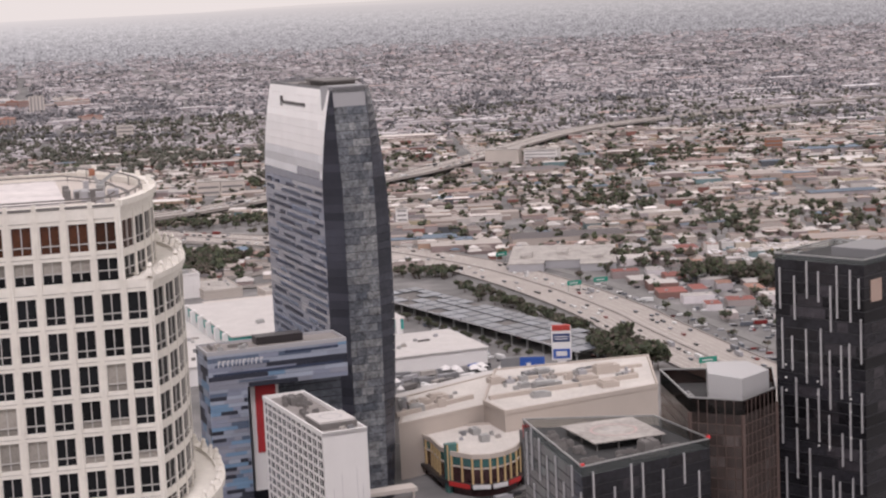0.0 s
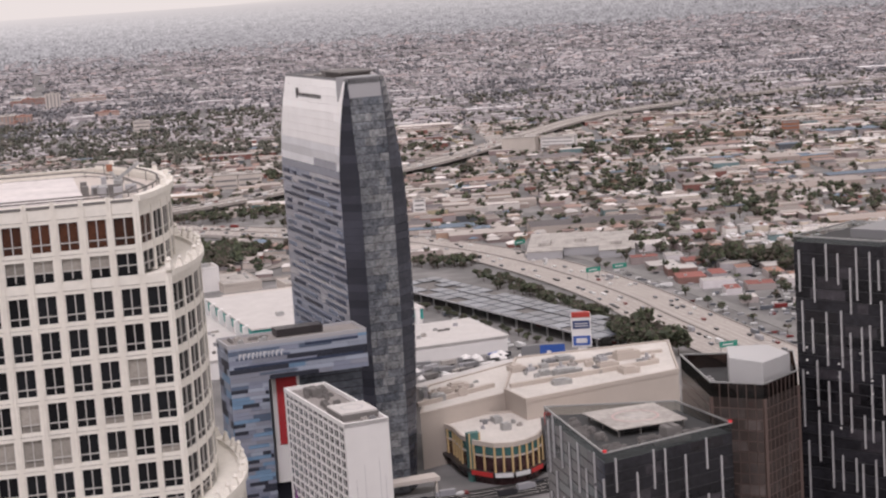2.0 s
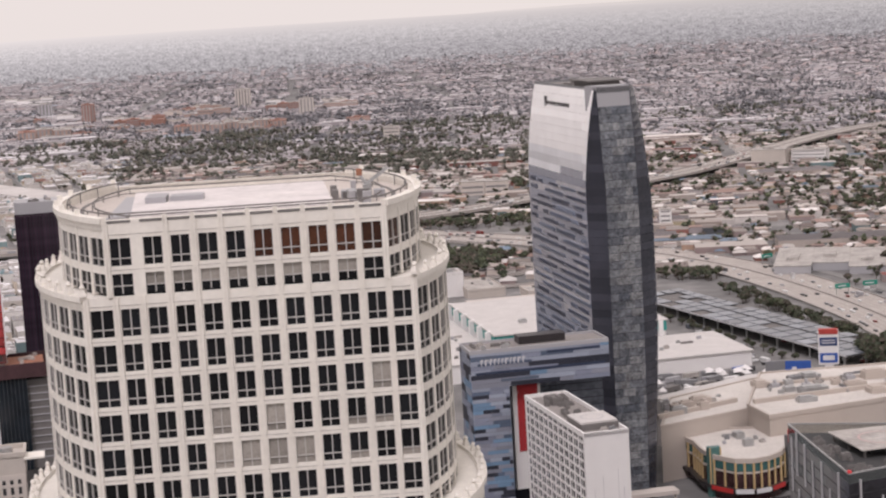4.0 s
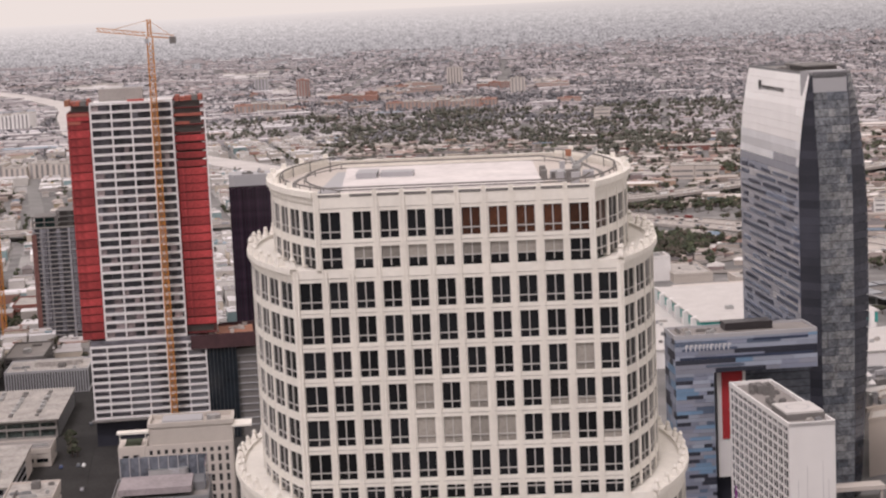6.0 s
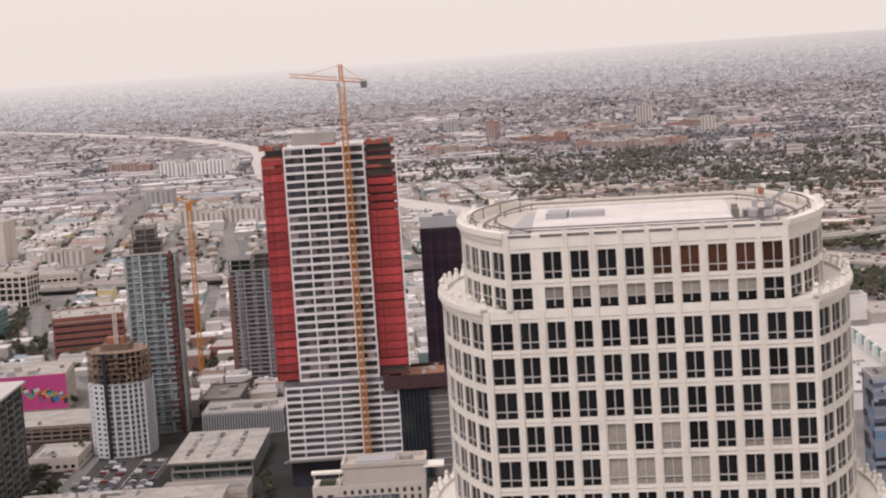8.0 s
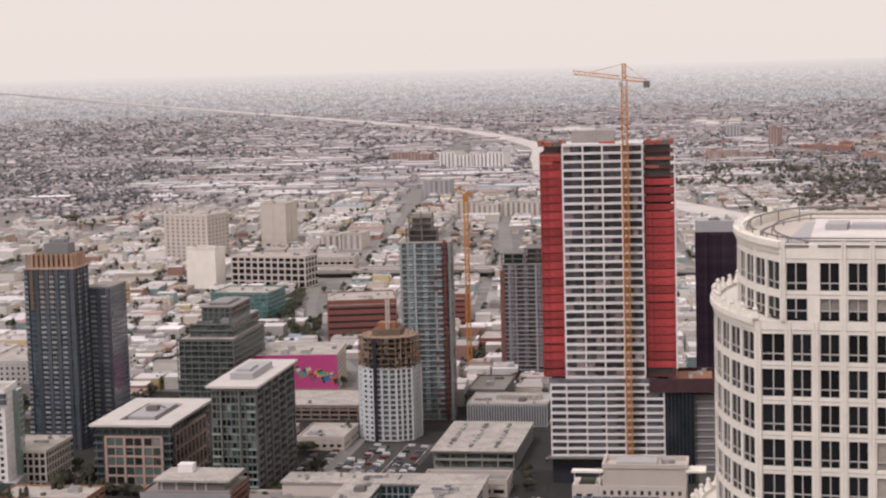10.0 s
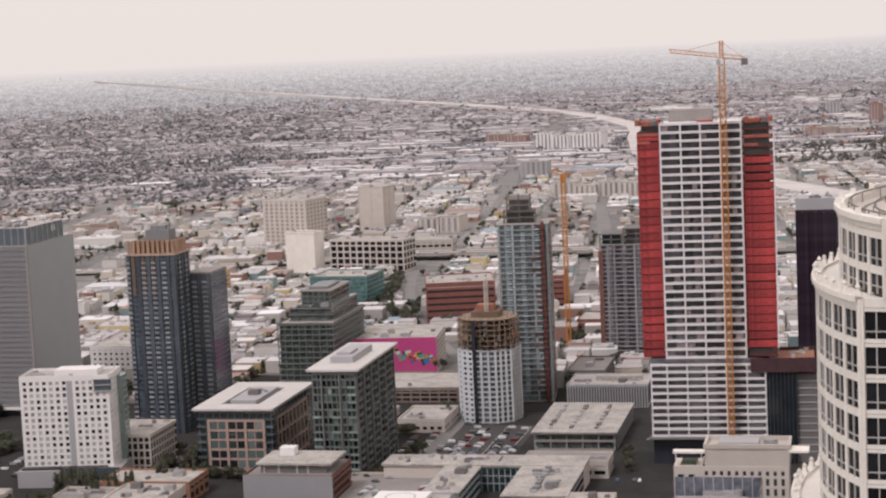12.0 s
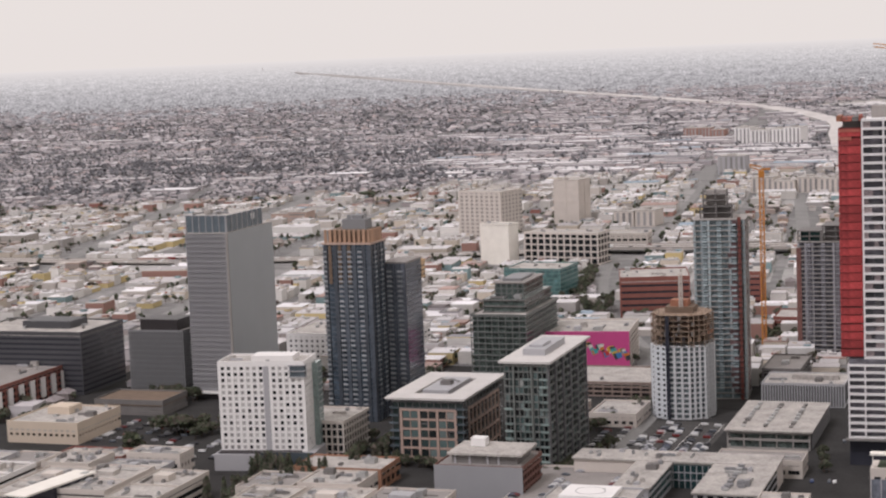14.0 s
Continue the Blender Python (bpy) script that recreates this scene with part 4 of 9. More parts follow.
def finned(name, label, x, y, turn, poly, h, fh, deck, fins, clad, seed, stripe=0.30, side_pane=None, screen=CLEAR, edge=SLABK, pane=PANE_D):
    """A dark glass tower on any outline: one band of glass a floor, slab edges between, fins of uneven length, a sunken roof behind a glass screen."""
    t = thing(name, x, y, turn, label, "skyscraper")
    xs, ys = [p[0] for p in poly], [p[1] for p in poly]
    claim(x, y, turn, min(xs) - 4, max(xs) + 4, min(ys) - 4, max(ys) + 4)
    body_top = h - deck
    n = int(body_top / fh)
    part("core", Mesh().prism(shrink(poly, 0.5), 0, body_top - 0.3), DARK, t)
    glass = Mesh().ring(poly, shrink(poly, 0.4), 0.35, fh - 0.02)
    repeat("glass_band", glass, clad, t, [(0, 0, body_top - fh * (k + 1)) for k in range(min(n, 30))])
    slab = Mesh().ring(shrink(poly, -0.06), shrink(poly, 0.4), 0.0, stripe)
    repeat("slab_edge", slab, edge, t, [(0, 0, body_top - fh * (k + 1)) for k in range(min(n, 30))])
    part("roof", Mesh().prism(shrink(poly, 0.4), body_top - 0.6, body_top), DECK_D, t)
    rnd = random.Random(seed)
    k = len(poly)
    for i, spacing in fins:
        a, b = Vector(poly[i]), Vector(poly[(i + 1) % k])
        run = b - a
        L = run.length
        w = run.normalized()
        ang = math.atan2(w.y, w.x)
        s = spacing * 0.6
        while s < L - 0.5:
            z = h - rnd.uniform(0, 10)
            while z > 20:
                ln = rnd.uniform(2.6, 5.4) * fh
                p = a + w * (s + rnd.choice((-0.6, 0.0, 0.6)))
                f = Mesh().box(-0.25, -0.5, z - ln, 0.25, 0.0, z)
                part("fin", f, FIN, t, "", Matrix.Translation((p.x, p.y, 0)) @ Matrix.Rotation(ang, 4, "Z"))
                z -= ln + rnd.uniform(0.3, 3.0) * fh
                if h - z > 80:
                    break
            s += spacing * rnd.uniform(0.8, 1.25)
    # lighter pieces at random on each floor, as painted reflections
    for i in (0, k - 1, 1) if k > 4 else (0, k - 1):
        a, b = Vector(poly[i]), Vector(poly[(i + 1) % k])
        w = (b - a).normalized()
        for f in range(1, min(n, 20)):
            for _ in range(2 if side_pane and i == k - 1 else 1):
                ln = rnd.uniform(2.5, min(14, (b - a).length * 0.5)) * (2.0 if side_pane and i == k - 1 else 1.0)
                p = a + w * rnd.uniform(0.3, (b - a).length - ln - 0.3)
                part("reflecting_pane", Mesh().box(0, -0.035, 0.4, ln, 0.1, fh - 0.1), side_pane if side_pane and i == k - 1 else pane, t, "", Matrix.Translation((p.x, p.y, body_top - fh * f)) @ Matrix.Rotation(math.atan2(w.y, w.x), 4, "Z"))
    for i in range(k):
        a, b = Vector(poly[i]), Vector(poly[(i + 1) % k])
        nrm = Vector(((b - a).y, -(b - a).x)).normalized()
        pts = [a, b, b - nrm * 0.15, a - nrm * 0.15]
        scr = part("screen_pane", Mesh().prism([tuple(p) for p in pts], body_top, h - 0.25), screen, t)
        scr.visible_shadow = False
        part("screen_rail", Mesh().bar((a.x, a.y, h - 0.15), (b.x, b.y, h - 0.15), 0.22), STEEL, t)
    return t, body_top


ht, hz = finned("condo_tower", "dark glass condominium tower with helipad behind glass screens", 186, 484, GRID,
                [(0, 0), (48, 10.5), (47, 46), (8, 64)], 100, 3.6, 3.2, ((0, 6.4), (3, 7.5)), DARK_CLAD, 4, side_pane=PANE_TEAL)
pad = part("helipad", Mesh().prism([(15, 23.3), (39.5, 23.4), (40.3, 48.9), (15.2, 49.3)], hz + 2.6, hz + 2.95), ROOF, ht, "pale worn rooftop helipad")
part("pad_circle", disc_ring(27.5, 36, hz + 2.96, 7.6, 6.9), mat("faded_red_paint", (0.47, 0.34, 0.325), 0.8, vary=0.3, scale=0.3), pad)
part("pad_mark", Mesh().box(24.5, 34, hz + 2.95, 30.5, 34.5, hz + 2.98).box(24.5, 37.4, hz + 2.95, 30.5, 37.9, hz + 2.98), GREY_L, pad)
repeat("pad_support", Mesh().box(-0.3, -0.3, hz, 0.3, 0.3, hz + 2.6), CONC_D, ht, [(16.5 + 7.4 * (q % 4), 25 + 11.2 * (q // 4), 0) for q in range(12)])
# added dark block that fills the gap under the pad with shade
part("plant_box", Mesh().box(19.8, 28.2, hz, 36.2, 46.2, hz + 2.55), DECK_D, ht)
roof_units(ht, 5, 15, 8, 50, hz, 20, 41, CONC_D)
repeat("corner_lamp", Mesh().box(-0.5, -0.5, 100, 0.5, 0.5, 100.7), mat("red_lamp_glass", (0.7, 0.04, 0.05), 0.4), ht, [(0.3, 0.3, 0), (47.6, 10.6, 0)])
roof_units(ht, 14, 42, 8, 22, hz, 16, 42, CONC_D)

BRONZE = mat("bronze_column_cladding", (0.125, 0.088, 0.078), 0.5, 0.3, vary=0.1)
GLASS_BR = mat("bronze_glass", (0.060, 0.047, 0.043), 0.10, 0.1, vary=0.4, scale=0.08, per_object=0.3)
bt, bz = finned("condo_tower", "bronze glass condominium tower with a white rooftop box", 240, 506, GRID,
                [(-6, 6), (6, -6.5), (24, 4), (38, 30), (5, 48)], 110, 3.5, 5.0, ((2, 4.0),), GLASS_BR, 6, stripe=0.3, screen=TINT, edge=BRONZE, pane=mat("brown_reflection_patch", (0.085, 0.070, 0.066), 0.08, 0.1, vary=0.6, scale=0.2, per_object=0.4))
for (px, py), zz in zip([(-6, 6), (6, -6.5), (24, 4)], (105, 105, 105)):
    part("corner_column", Mesh().box(px - 0.5, py - 0.5, 0, px + 0.5, py + 0.5, zz), BRONZE, bt)
for (ax, ay), (bx, by), cnt in (((-6, 6), (6, -6.5), 6), ((6, -6.5), (24, 4), 8)):
    ux, uy = (by - ay), -(bx - ax)
    ul = math.hypot(ux, uy)
    repeat("mullion", Mesh().box(-0.11, -0.11, 20, 0.11, 0.11, 109.6), BRONZE, bt, [(ax + (bx - ax) * q / cnt + 0.1 * ux / ul, ay + (by - ay) * q / cnt + 0.1 * uy / ul, 0) for q in range(1, cnt)])
part("rooftop_box", Mesh().prism([(4, 12), (9, -1), (23, 6.5), (24, 22), (12, 28)], bz, 115.2), mat("pale_grey_screen", (0.46, 0.455, 0.46), 0.6, vary=0.06, scale=0.1), bt, "pale rooftop plant enclosure")
roof_units(bt, -2, 6, 14, 30, bz, 10, 44)

dt, dz = finned("condo_tower", "black glass condominium tower with long pale fins", 284.9, 490.9, 28,
                [(-1, 0), (34, 0), (34, 33), (-1, 33)], 152, 3.7, 2.0, ((3, 4.4),), DARK_CLAD, 9, stripe=0.3)
part("plant_box", Mesh().box(12, 4, dz, 32, 20, dz + 3), GREY, dt)
part("logo_plate", Mesh().box(2.5, -0.4, 138, 8.5, -0.06, 145), TAN, dt, "tan square emblem")
for k in range(14):
    rk = random.Random(k + 70)
    part("lamp_fitting", Mesh().box(-1.6, 0, 0, -1.05, 0.5, 0.55), WHITE_PAINT, dt, "", (0, 1 + 4.0 * rk.randint(0, 7), 86 + 4.2 * rk.randint(0, 8)))


# ---- entertainment block with the curved theatre front ----
HALL_ROOF = mat("cream_white_roof", (0.57, 0.535, 0.50), 0.85, vary=0.16, scale=0.06, fine=0.6)
HALL_WALL = mat("pale_sand_wall", (0.46, 0.405, 0.36), 0.85, vary=0.08, scale=0.08)


def theatre():
    t = thing("theatre_building", 250, 800, GRID, "beige entertainment complex with a curved teal glass front", "theatre")
    claim(250, 800, GRID, -20, 135, -8, 125)
    g = radians(-GRID)

    def loc(x, y):
        dx, dy = x - 250, y - 800
        return (dx * math.cos(g) - dy * math.sin(g), dx * math.sin(g) + dy * math.cos(g))
    high = [loc(*p) for p in ((282, 838), (374, 858), (400, 930), (310, 936), (280, 866))]
    part("main_hall", Mesh().prism(high, 0, 30), HALL_WALL, t)
    part("hall_roof", Mesh().prism(shrink(high, 1.0), 29.6, 30.4), HALL_ROOF, t)
    part("hall_parapet", Mesh().ring(shrink(high, -0.3), shrink(high, 0.8), 29, 31.2), HALL_WALL, t)
    mid = [loc(*p) for p in ((229, 846), (281, 866), (311, 936), (250, 905))]
    part("side_hall", Mesh().prism(mid, 0, 28), HALL_WALL, t)
    part("side_roof", Mesh().prism(shrink(mid, 1.0), 27.6, 28.4), HALL_ROOF, t)
    part("side_parapet", Mesh().ring(shrink(mid, -0.2), shrink(mid, 0.8), 27.6, 29), HALL_WALL, t)
    front = [loc(*p) for p in ((240, 868), (244, 842), (243, 825), (245, 812), (252, 801), (260, 798), (268, 800), (276, 806), (284, 818), (296, 855))]
    part("foyer", Mesh().prism(shrink(front, 0.6), 0, 19.5), mat("dark_red_foyer_glass", (0.050, 0.024, 0.026), 0.2, 0.1, vary=0.8, scale=0.2, fine=0.7), t)
    part("foyer_band", Mesh().ring(shrink(front, 0.35), shrink(front, 0.7), 14.6, 18.4), mat("dull_teal_glass", (0.05, 0.135, 0.135), 0.2, 0.1, vary=0.3), t)
    part("foyer_roof", Mesh().prism(shrink(front, 0.2), 19.3, 20.0), HALL_ROOF, t)
    part("foyer_parapet", Mesh().ring(shrink(front, -0.2), shrink(front, 0.9), 18.6, 20.9), HALL_WALL, t)
    part("floor_band", Mesh().ring(shrink(front, -0.1), shrink(front, 0.8), 13.5, 14.3), HALL_WALL, t)
    part("canopy", Mesh().ring(shrink(front, -2.2), shrink(front, 0.6), 5.0, 6.4), DARK, t)
    k = len(front)
    gold = mat("gold_painted_column", (0.50, 0.36, 0.185), 0.6, vary=0.1)
    for i in range(k - 1):
        a, b = Vector(front[i]), Vector(front[i + 1])
        n = max(2, round((b - a).length / 6.4))
        for j in range(n):
            p = a.lerp(b, j / n)
            part("column", Mesh().box(p.x - 0.42, p.y - 0.6, 5, p.x + 0.42, p.y + 0.4, 18.8), gold, t)
    red = mat("red_sign_panel", (0.45, 0.03, 0.03), 0.5)
    for i, m in ((3, red), (4, SIGN_G), (5, SIGN_G), (6, red)):
        a, b = Vector(front[i]), Vector(front[i + 1])
        nrm = Vector(((b - a).y, -(b - a).x)).normalized() * 2.3
        part("marquee_panel", Mesh().prism([tuple(a + nrm), tuple(b + nrm), tuple(b + nrm * 0.9), tuple(a + nrm * 0.9)], 4.4, 6.6), m, t)
    part("sign_tower", Mesh().box(*[loc(283, 812)[0] - 2, loc(283, 812)[1] - 2, 0], loc(283, 812)[0] + 2, loc(283, 812)[1] + 2, 27), SLATE_M, t)
    part("sign_disc", Mesh().tube(loc(283, 812)[0], loc(283, 812)[1] - 2, 24, 30, 1.8, 12), red, t)
    part("teal_pier", Mesh().box(loc(246, 815)[0] - 3, loc(246, 815)[1] - 2, 0, loc(246, 815)[0] + 3, loc(246, 815)[1] + 2, 24), mat("dull_green_panel", (0.06, 0.15, 0.14), 0.6, vary=0.15), t)
    repeat("pier_trim", Mesh().box(-0.35, -2.35, 6, 0.35, -1.9, 24), gold, t, [(loc(246, 815)[0] + d, loc(246, 815)[1], 0) for d in (-2.6, 2.6)])
    part("pier_trim", Mesh().box(loc(246, 815)[0] - 1.6, loc(246, 815)[1] - 2.3, 17, loc(246, 815)[0] + 2.4, loc(246, 815)[1] - 1.9, 18), gold, t)
    repeat("foyer_mullion", Mesh().box(-0.12, -0.12, 6.4, 0.12, 0.12, 13.5), DARK, t, [(*Vector(front[i]).lerp(Vector(front[i + 1]), 0.5), 0) for i in range(2, k - 2)])
    wing = [loc(*p) for p in ((284, 818), (320, 826), (330, 850), (297, 850))]
    part("side_wing", Mesh().prism(wing, 0, 18), HALL_WALL, t)
    for i in range(3):
        part("wing_window", Mesh().box(-0.2, 0, 0, 6.5, 0.3, 2.4), GLASS_K, t, "", Matrix.Translation((*[v + d for v, d in zip(loc(288 + 9 * i, 817.5 + 2 * i), (0, -0.4))], 12)) @ Matrix.Rotation(radians(10), 4, "Z"))
    for i, (zx, zy) in enumerate(((245, 870), (252, 880), (262, 888), (320, 880), (345, 885), (362, 900), (330, 912), (300, 905), (350, 868), (310, 862))):
        u = loc(zx, zy)
        rk = random.Random(i + 90)
        w, d, hh = rk.uniform(6, 16), rk.uniform(4, 9), rk.uniform(2, 4.5)
        base = 28.3 if zx < 270 else 30.3
        part("roof_plant", Mesh().box(u[0] - w / 2, u[1] - d / 2, base, u[0] + w / 2, u[1] + d / 2, base + hh).box(u[0] - w / 2 + 1, u[1] - d / 2 + 1, base + hh, u[0] + w / 4, u[1] + d / 2 - 1, base + hh + 0.8), HALL_WALL if i % 3 else STEEL, t)
    rear = [loc(*p) for p in ((252, 906), (311, 938), (398, 932), (402, 946), (310, 956), (246, 922))]
    part("rear_roof", Mesh().prism(rear, 0, 26), ROOF_W, t)
    for (ax, ay), (bx, by), zt in (((284, 868), (372, 880), 33), ((300, 905), (385, 905), 32.4), ((232, 862), (280, 884), 31)):
        a, b = Vector((*loc(ax, ay), 0)), Vector((*loc(bx, by), 0))
        part("roof_wall", Mesh().bar((a.x, a.y, zt - 1.5), (b.x, b.y, zt - 1.5), 1.1), HALL_WALL, t)
    for i in range(16):
        rk = random.Random(i + 150)
        u = loc(rk.uniform(290, 372), rk.uniform(884, 902)) if i < 10 else loc(rk.uniform(240, 276), rk.uniform(868, 880))
        part("roof_plant", Mesh().box(u[0] - 2.2, u[1] - 1.6, 28.3, u[0] + 2.2, u[1] + 1.6, 30.4 + rk.uniform(1.2, 3)).tube(u[0], u[1], 31, 34.2, 0.9, 10), rk.choice((STEEL, GREY_L, CONC, HALL_WALL)), t)
    roof_units(t, *[v for v in (loc(300, 870)[0], loc(370, 870)[0], loc(300, 870)[1], loc(300, 915)[1])], 30.3, 24, 93)
    roof_units(t, loc(252, 815)[0], loc(280, 815)[0], loc(252, 822)[1], loc(252, 850)[1], 20, 10, 95)
    roof_units(t, loc(240, 860)[0], loc(280, 860)[0], loc(240, 870)[1], loc(252, 900)[1], 28.3, 12, 97)


theatre()


# ---- convention hall: white roofs with teal fascia ----
def hall():
    t = thing("convention_hall", 205, 1163, GRID, "large low white convention hall with teal fascia bands", "hall")
    claim(205, 1163, GRID, -60, 190, -130, 180)
    part("hall_body", Mesh().box(0, 0, 0, 118, 140, 14), WHITE_PAINT, t)
    part("fascia", Mesh().box(-0.5, -0.5, 14, 118.5, 140.5, 21), TEAL, t)
    part("hall_roof", Mesh().box(-1.5, -1.5, 21, 119.5, 141.5, 22), ROOF_W, t)
    repeat("buttress", Mesh().box(-4, -2, 0, 0, 2, 21.6).box(-2.5, -1.5, 21.6, 0, 1.5, 22.4), WHITE_PAINT, t, [(0, 14 + 25 * k, 0) for k in range(6)])
    repeat("buttress", Mesh().box(-1.5, -3, 0, 1.5, 0, 21.6), WHITE_PAINT, t, [(14 + 25 * k, 0, 0) for k in range(5)])
    part("front_hall", Mesh().box(60, -75, 0, 150, -2, 10), WHITE_PAINT, t)
    part("front_roof", Mesh().box(59, -76, 10, 151, -1.6, 10.8), ROOF_W, t)
    part("west_hall", Mesh().box(-40, -40, 0, -4.5, 135, 12), WHITE_PAINT, t)
    part("west_roof", Mesh().box(-41, -41, 12, -4.2, 136, 12.7), ROOF_W, t)
    part("link_hall", Mesh().box(20, 150, 0, 110, 178, 16).box(19, 149, 16, 111, 179, 16.8), CREAM, t)
    roof_units(t, 62, 148, -70, -8, 10.8, 18, 55)
    roof_units(t, 5, 110, 8, 130, 22, 6, 56)
    roof_units(t, -38, -6, -30, 130, 12.7, 20, 57)


hall()

SOLAR = mat("grey_blue_solar_panels", (0.165, 0.178, 0.205), 0.3, 0.2, vary=0.25, scale=0.1, fine=0.8, per_object=0.35)
st = thing("parking_canopy", 386, 1080, 12, "long grey parking canopy roofed with solar panels", "canopy")
claim(386, 1080, 12, 15, 64, -40, 285)
rs2 = random.Random(5)
for k in range(19):
    for a, b, lift in ((18.5, 29.5, 0.1), (30.0, 41.0, 0.3), (43.0, 51.5, 0.5), (52.2, 61.0, 0.6)):
        if a > 43 and k < 3 or rs2.random() < 0.07:
            continue
        y0 = 15.6 * k - 24 + 0.08 * a
        part("roof_panel", Mesh().prism([(a, y0), (b, y0 + 0.9), (b, y0 + 14.6), (a, y0 + 13.7)], 8.0 + lift, 8.5 + lift), SOLAR, st)
repeat("post", Mesh().box(-0.5, -0.5, 0, 0.5, 0.5, 8), STEEL, st, [(20 + 16 * (k % 3), -18 + 20 * (k // 3), 0) for k in range(42)])
part("edge_beam", Mesh().box(17.2, -24, 7.6, 18.4, 272, 8.3), GREY_L, st)
# added dark sheet under the panels: shade for the gaps between them
part("under_frame", Mesh().prism([(18.5, -22), (43, -20), (43, 24), (61, 27), (61, 276), (18.5, 271)], 7.3, 7.7), CONC_D, st)

# ---- roadside pylon and the blue sign ----
pt = thing("pylon_sign", 382, 1021, -20, "tall white pylon sign with blue and red panels", "sign")
part("pylon", Mesh().box(-6, 0, 13, 6, 3, 34).box(-2.5, 0.3, 0, 2.5, 2.7, 13), WHITE_PAINT, pt)
blue = mat("blue_sign_panel", (0.03, 0.09, 0.35), 0.5)
navy = mat("dark_blue_sign_panel", (0.03, 0.05, 0.14), 0.5)
redp = mat("red_sign_cap", (0.40, 0.05, 0.04), 0.5)
part("cap_panel", Mesh().box(-5.6, -0.3, 31.5, 5.6, 3.2, 34.6), redp, pt)
part("upper_panel", Mesh().box(-5.2, -0.3, 24.5, 5.2, 0.0, 29.5), navy, pt)
part("lower_panel", Mesh().box(-5.2, -0.3, 14.2, 5.2, 0.0, 20), blue, pt)
part("sign_bar", Mesh().box(-4, -0.42, 25.9, 4, -0.3, 26.5).box(-4, -0.42, 27.4, 4, -0.3, 28.0), SIGN_G, pt)
part("sign_bar", Mesh().box(-3.4, -0.42, 15.6, 3.4, -0.3, 18.6), SIGN_G, pt)
b2 = thing("curved_sign", 349, 1034, -8, "curved grey screen wall with a blue sign", "sign")
arcp = [(-2 + 3.0 * k, 1.6 * math.sin(k * 0.45)) for k in range(10)]
part("screen_wall", Mesh().prism(arcp + [(x, y + 2) for x, y in reversed(arcp)], 0, 15), GREY, b2)
part("sign_face", Mesh().prism(arcp[4:] + [(x, y - 0.3) for x, y in reversed(arcp[4:])], 3, 14.6), blue, b2)
part("sign_bar", Mesh().box(14, arcp[5][1] - 1.0, 6, 22, arcp[5][1] - 0.6, 11), SIGN_G, b2)

# tents, trailers and tarps in the yard beside the hall
for k in range(64):
    rk = random.Random(900 + k)
    yx, yy = rk.uniform(282, 374), rk.uniform(1004, 1084)
    if rk.random() < 0.4:
        o = thing("yard_tent", yx, yy, rk.uniform(0, 20), "white peaked yard tent on asphalt", "tent", "yard tents")
        w = rk.uniform(1.8, 4)
        part("canopy", Mesh().prism([(-w, -w), (w, -w), (w, w), (-w, w)], 3, 5.5, [(-.3, -.3), (.3, -.3), (.3, .3), (-.3, .3)]), WHITE_PAINT, o)
        repeat("pole", Mesh().box(-0.1, -0.1, 0, 0.1, 0.1, 3), STEEL, o, [(-w, -w, 0), (w, -w, 0), (w, w, 0), (-w, w, 0)])
    else:
        o = thing("trailer", yx, yy, rk.uniform(-10, 30), "parked box trailer in the yard", "trailer", "yard trailers")
        part("body", Mesh().box(-5, -1.3, 1, 5, 1.3, 3.8), rk.choice((blue, GREY, GREY_L, ROOF, WHITE_PAINT, CONC_D)), o)
        part("wheel_pair", Mesh().box(2, -1.2, 0, 3.4, 1.2, 1), DARK, o)


# ---- the tower under construction, wrapped in red netting ----
WHITE_SLAB = mat("white_slab_edge", (0.70, 0.68, 0.685), 0.7, vary=0.06)
# solid dark fill behind the slab edges: shade of open floors as colour
SHELL = mat("grey_open_floor_shade", (0.092, 0.088, 0.102), 0.7, vary=0.7, scale=0.06, fine=0.4, per_object=0.4)
BAY = mat("floor_bay_fit_out", (0.2, 0.2, 0.2), 0.7, vary=0.35, scale=0.2, fine=0.8, per_object=0.3, ramp=[(0, (0.045, 0.048, 0.055)), (0.3, (0.14, 0.135, 0.14)), (0.5, (0.30, 0.255, 0.265)), (0.72, (0.19, 0.185, 0.21)), (0.86, (0.42, 0.36, 0.365))])


def lattice(parent, name, x, y, z0, z1, w, step, material):
    m = Mesh()
    c = [(x - w, y - w), (x + w, y - w), (x + w, y + w), (x - w, y + w)]
    for a in c:
        m.bar((*a, z0), (*a, z1), 0.28)
    z, k = z0, 0
    while z < z1 - step:
        for i in range(4):
            a, b = c[i], c[(i + 1) % 4]
            if k % 2:
                a, b = b, a
            m.bar((*a, z), (*b, z + step), 0.16)
            m.bar((*a, z), (*b, z), 0.14)
        z += step
        k += 1
    return part(name, m, material, parent)


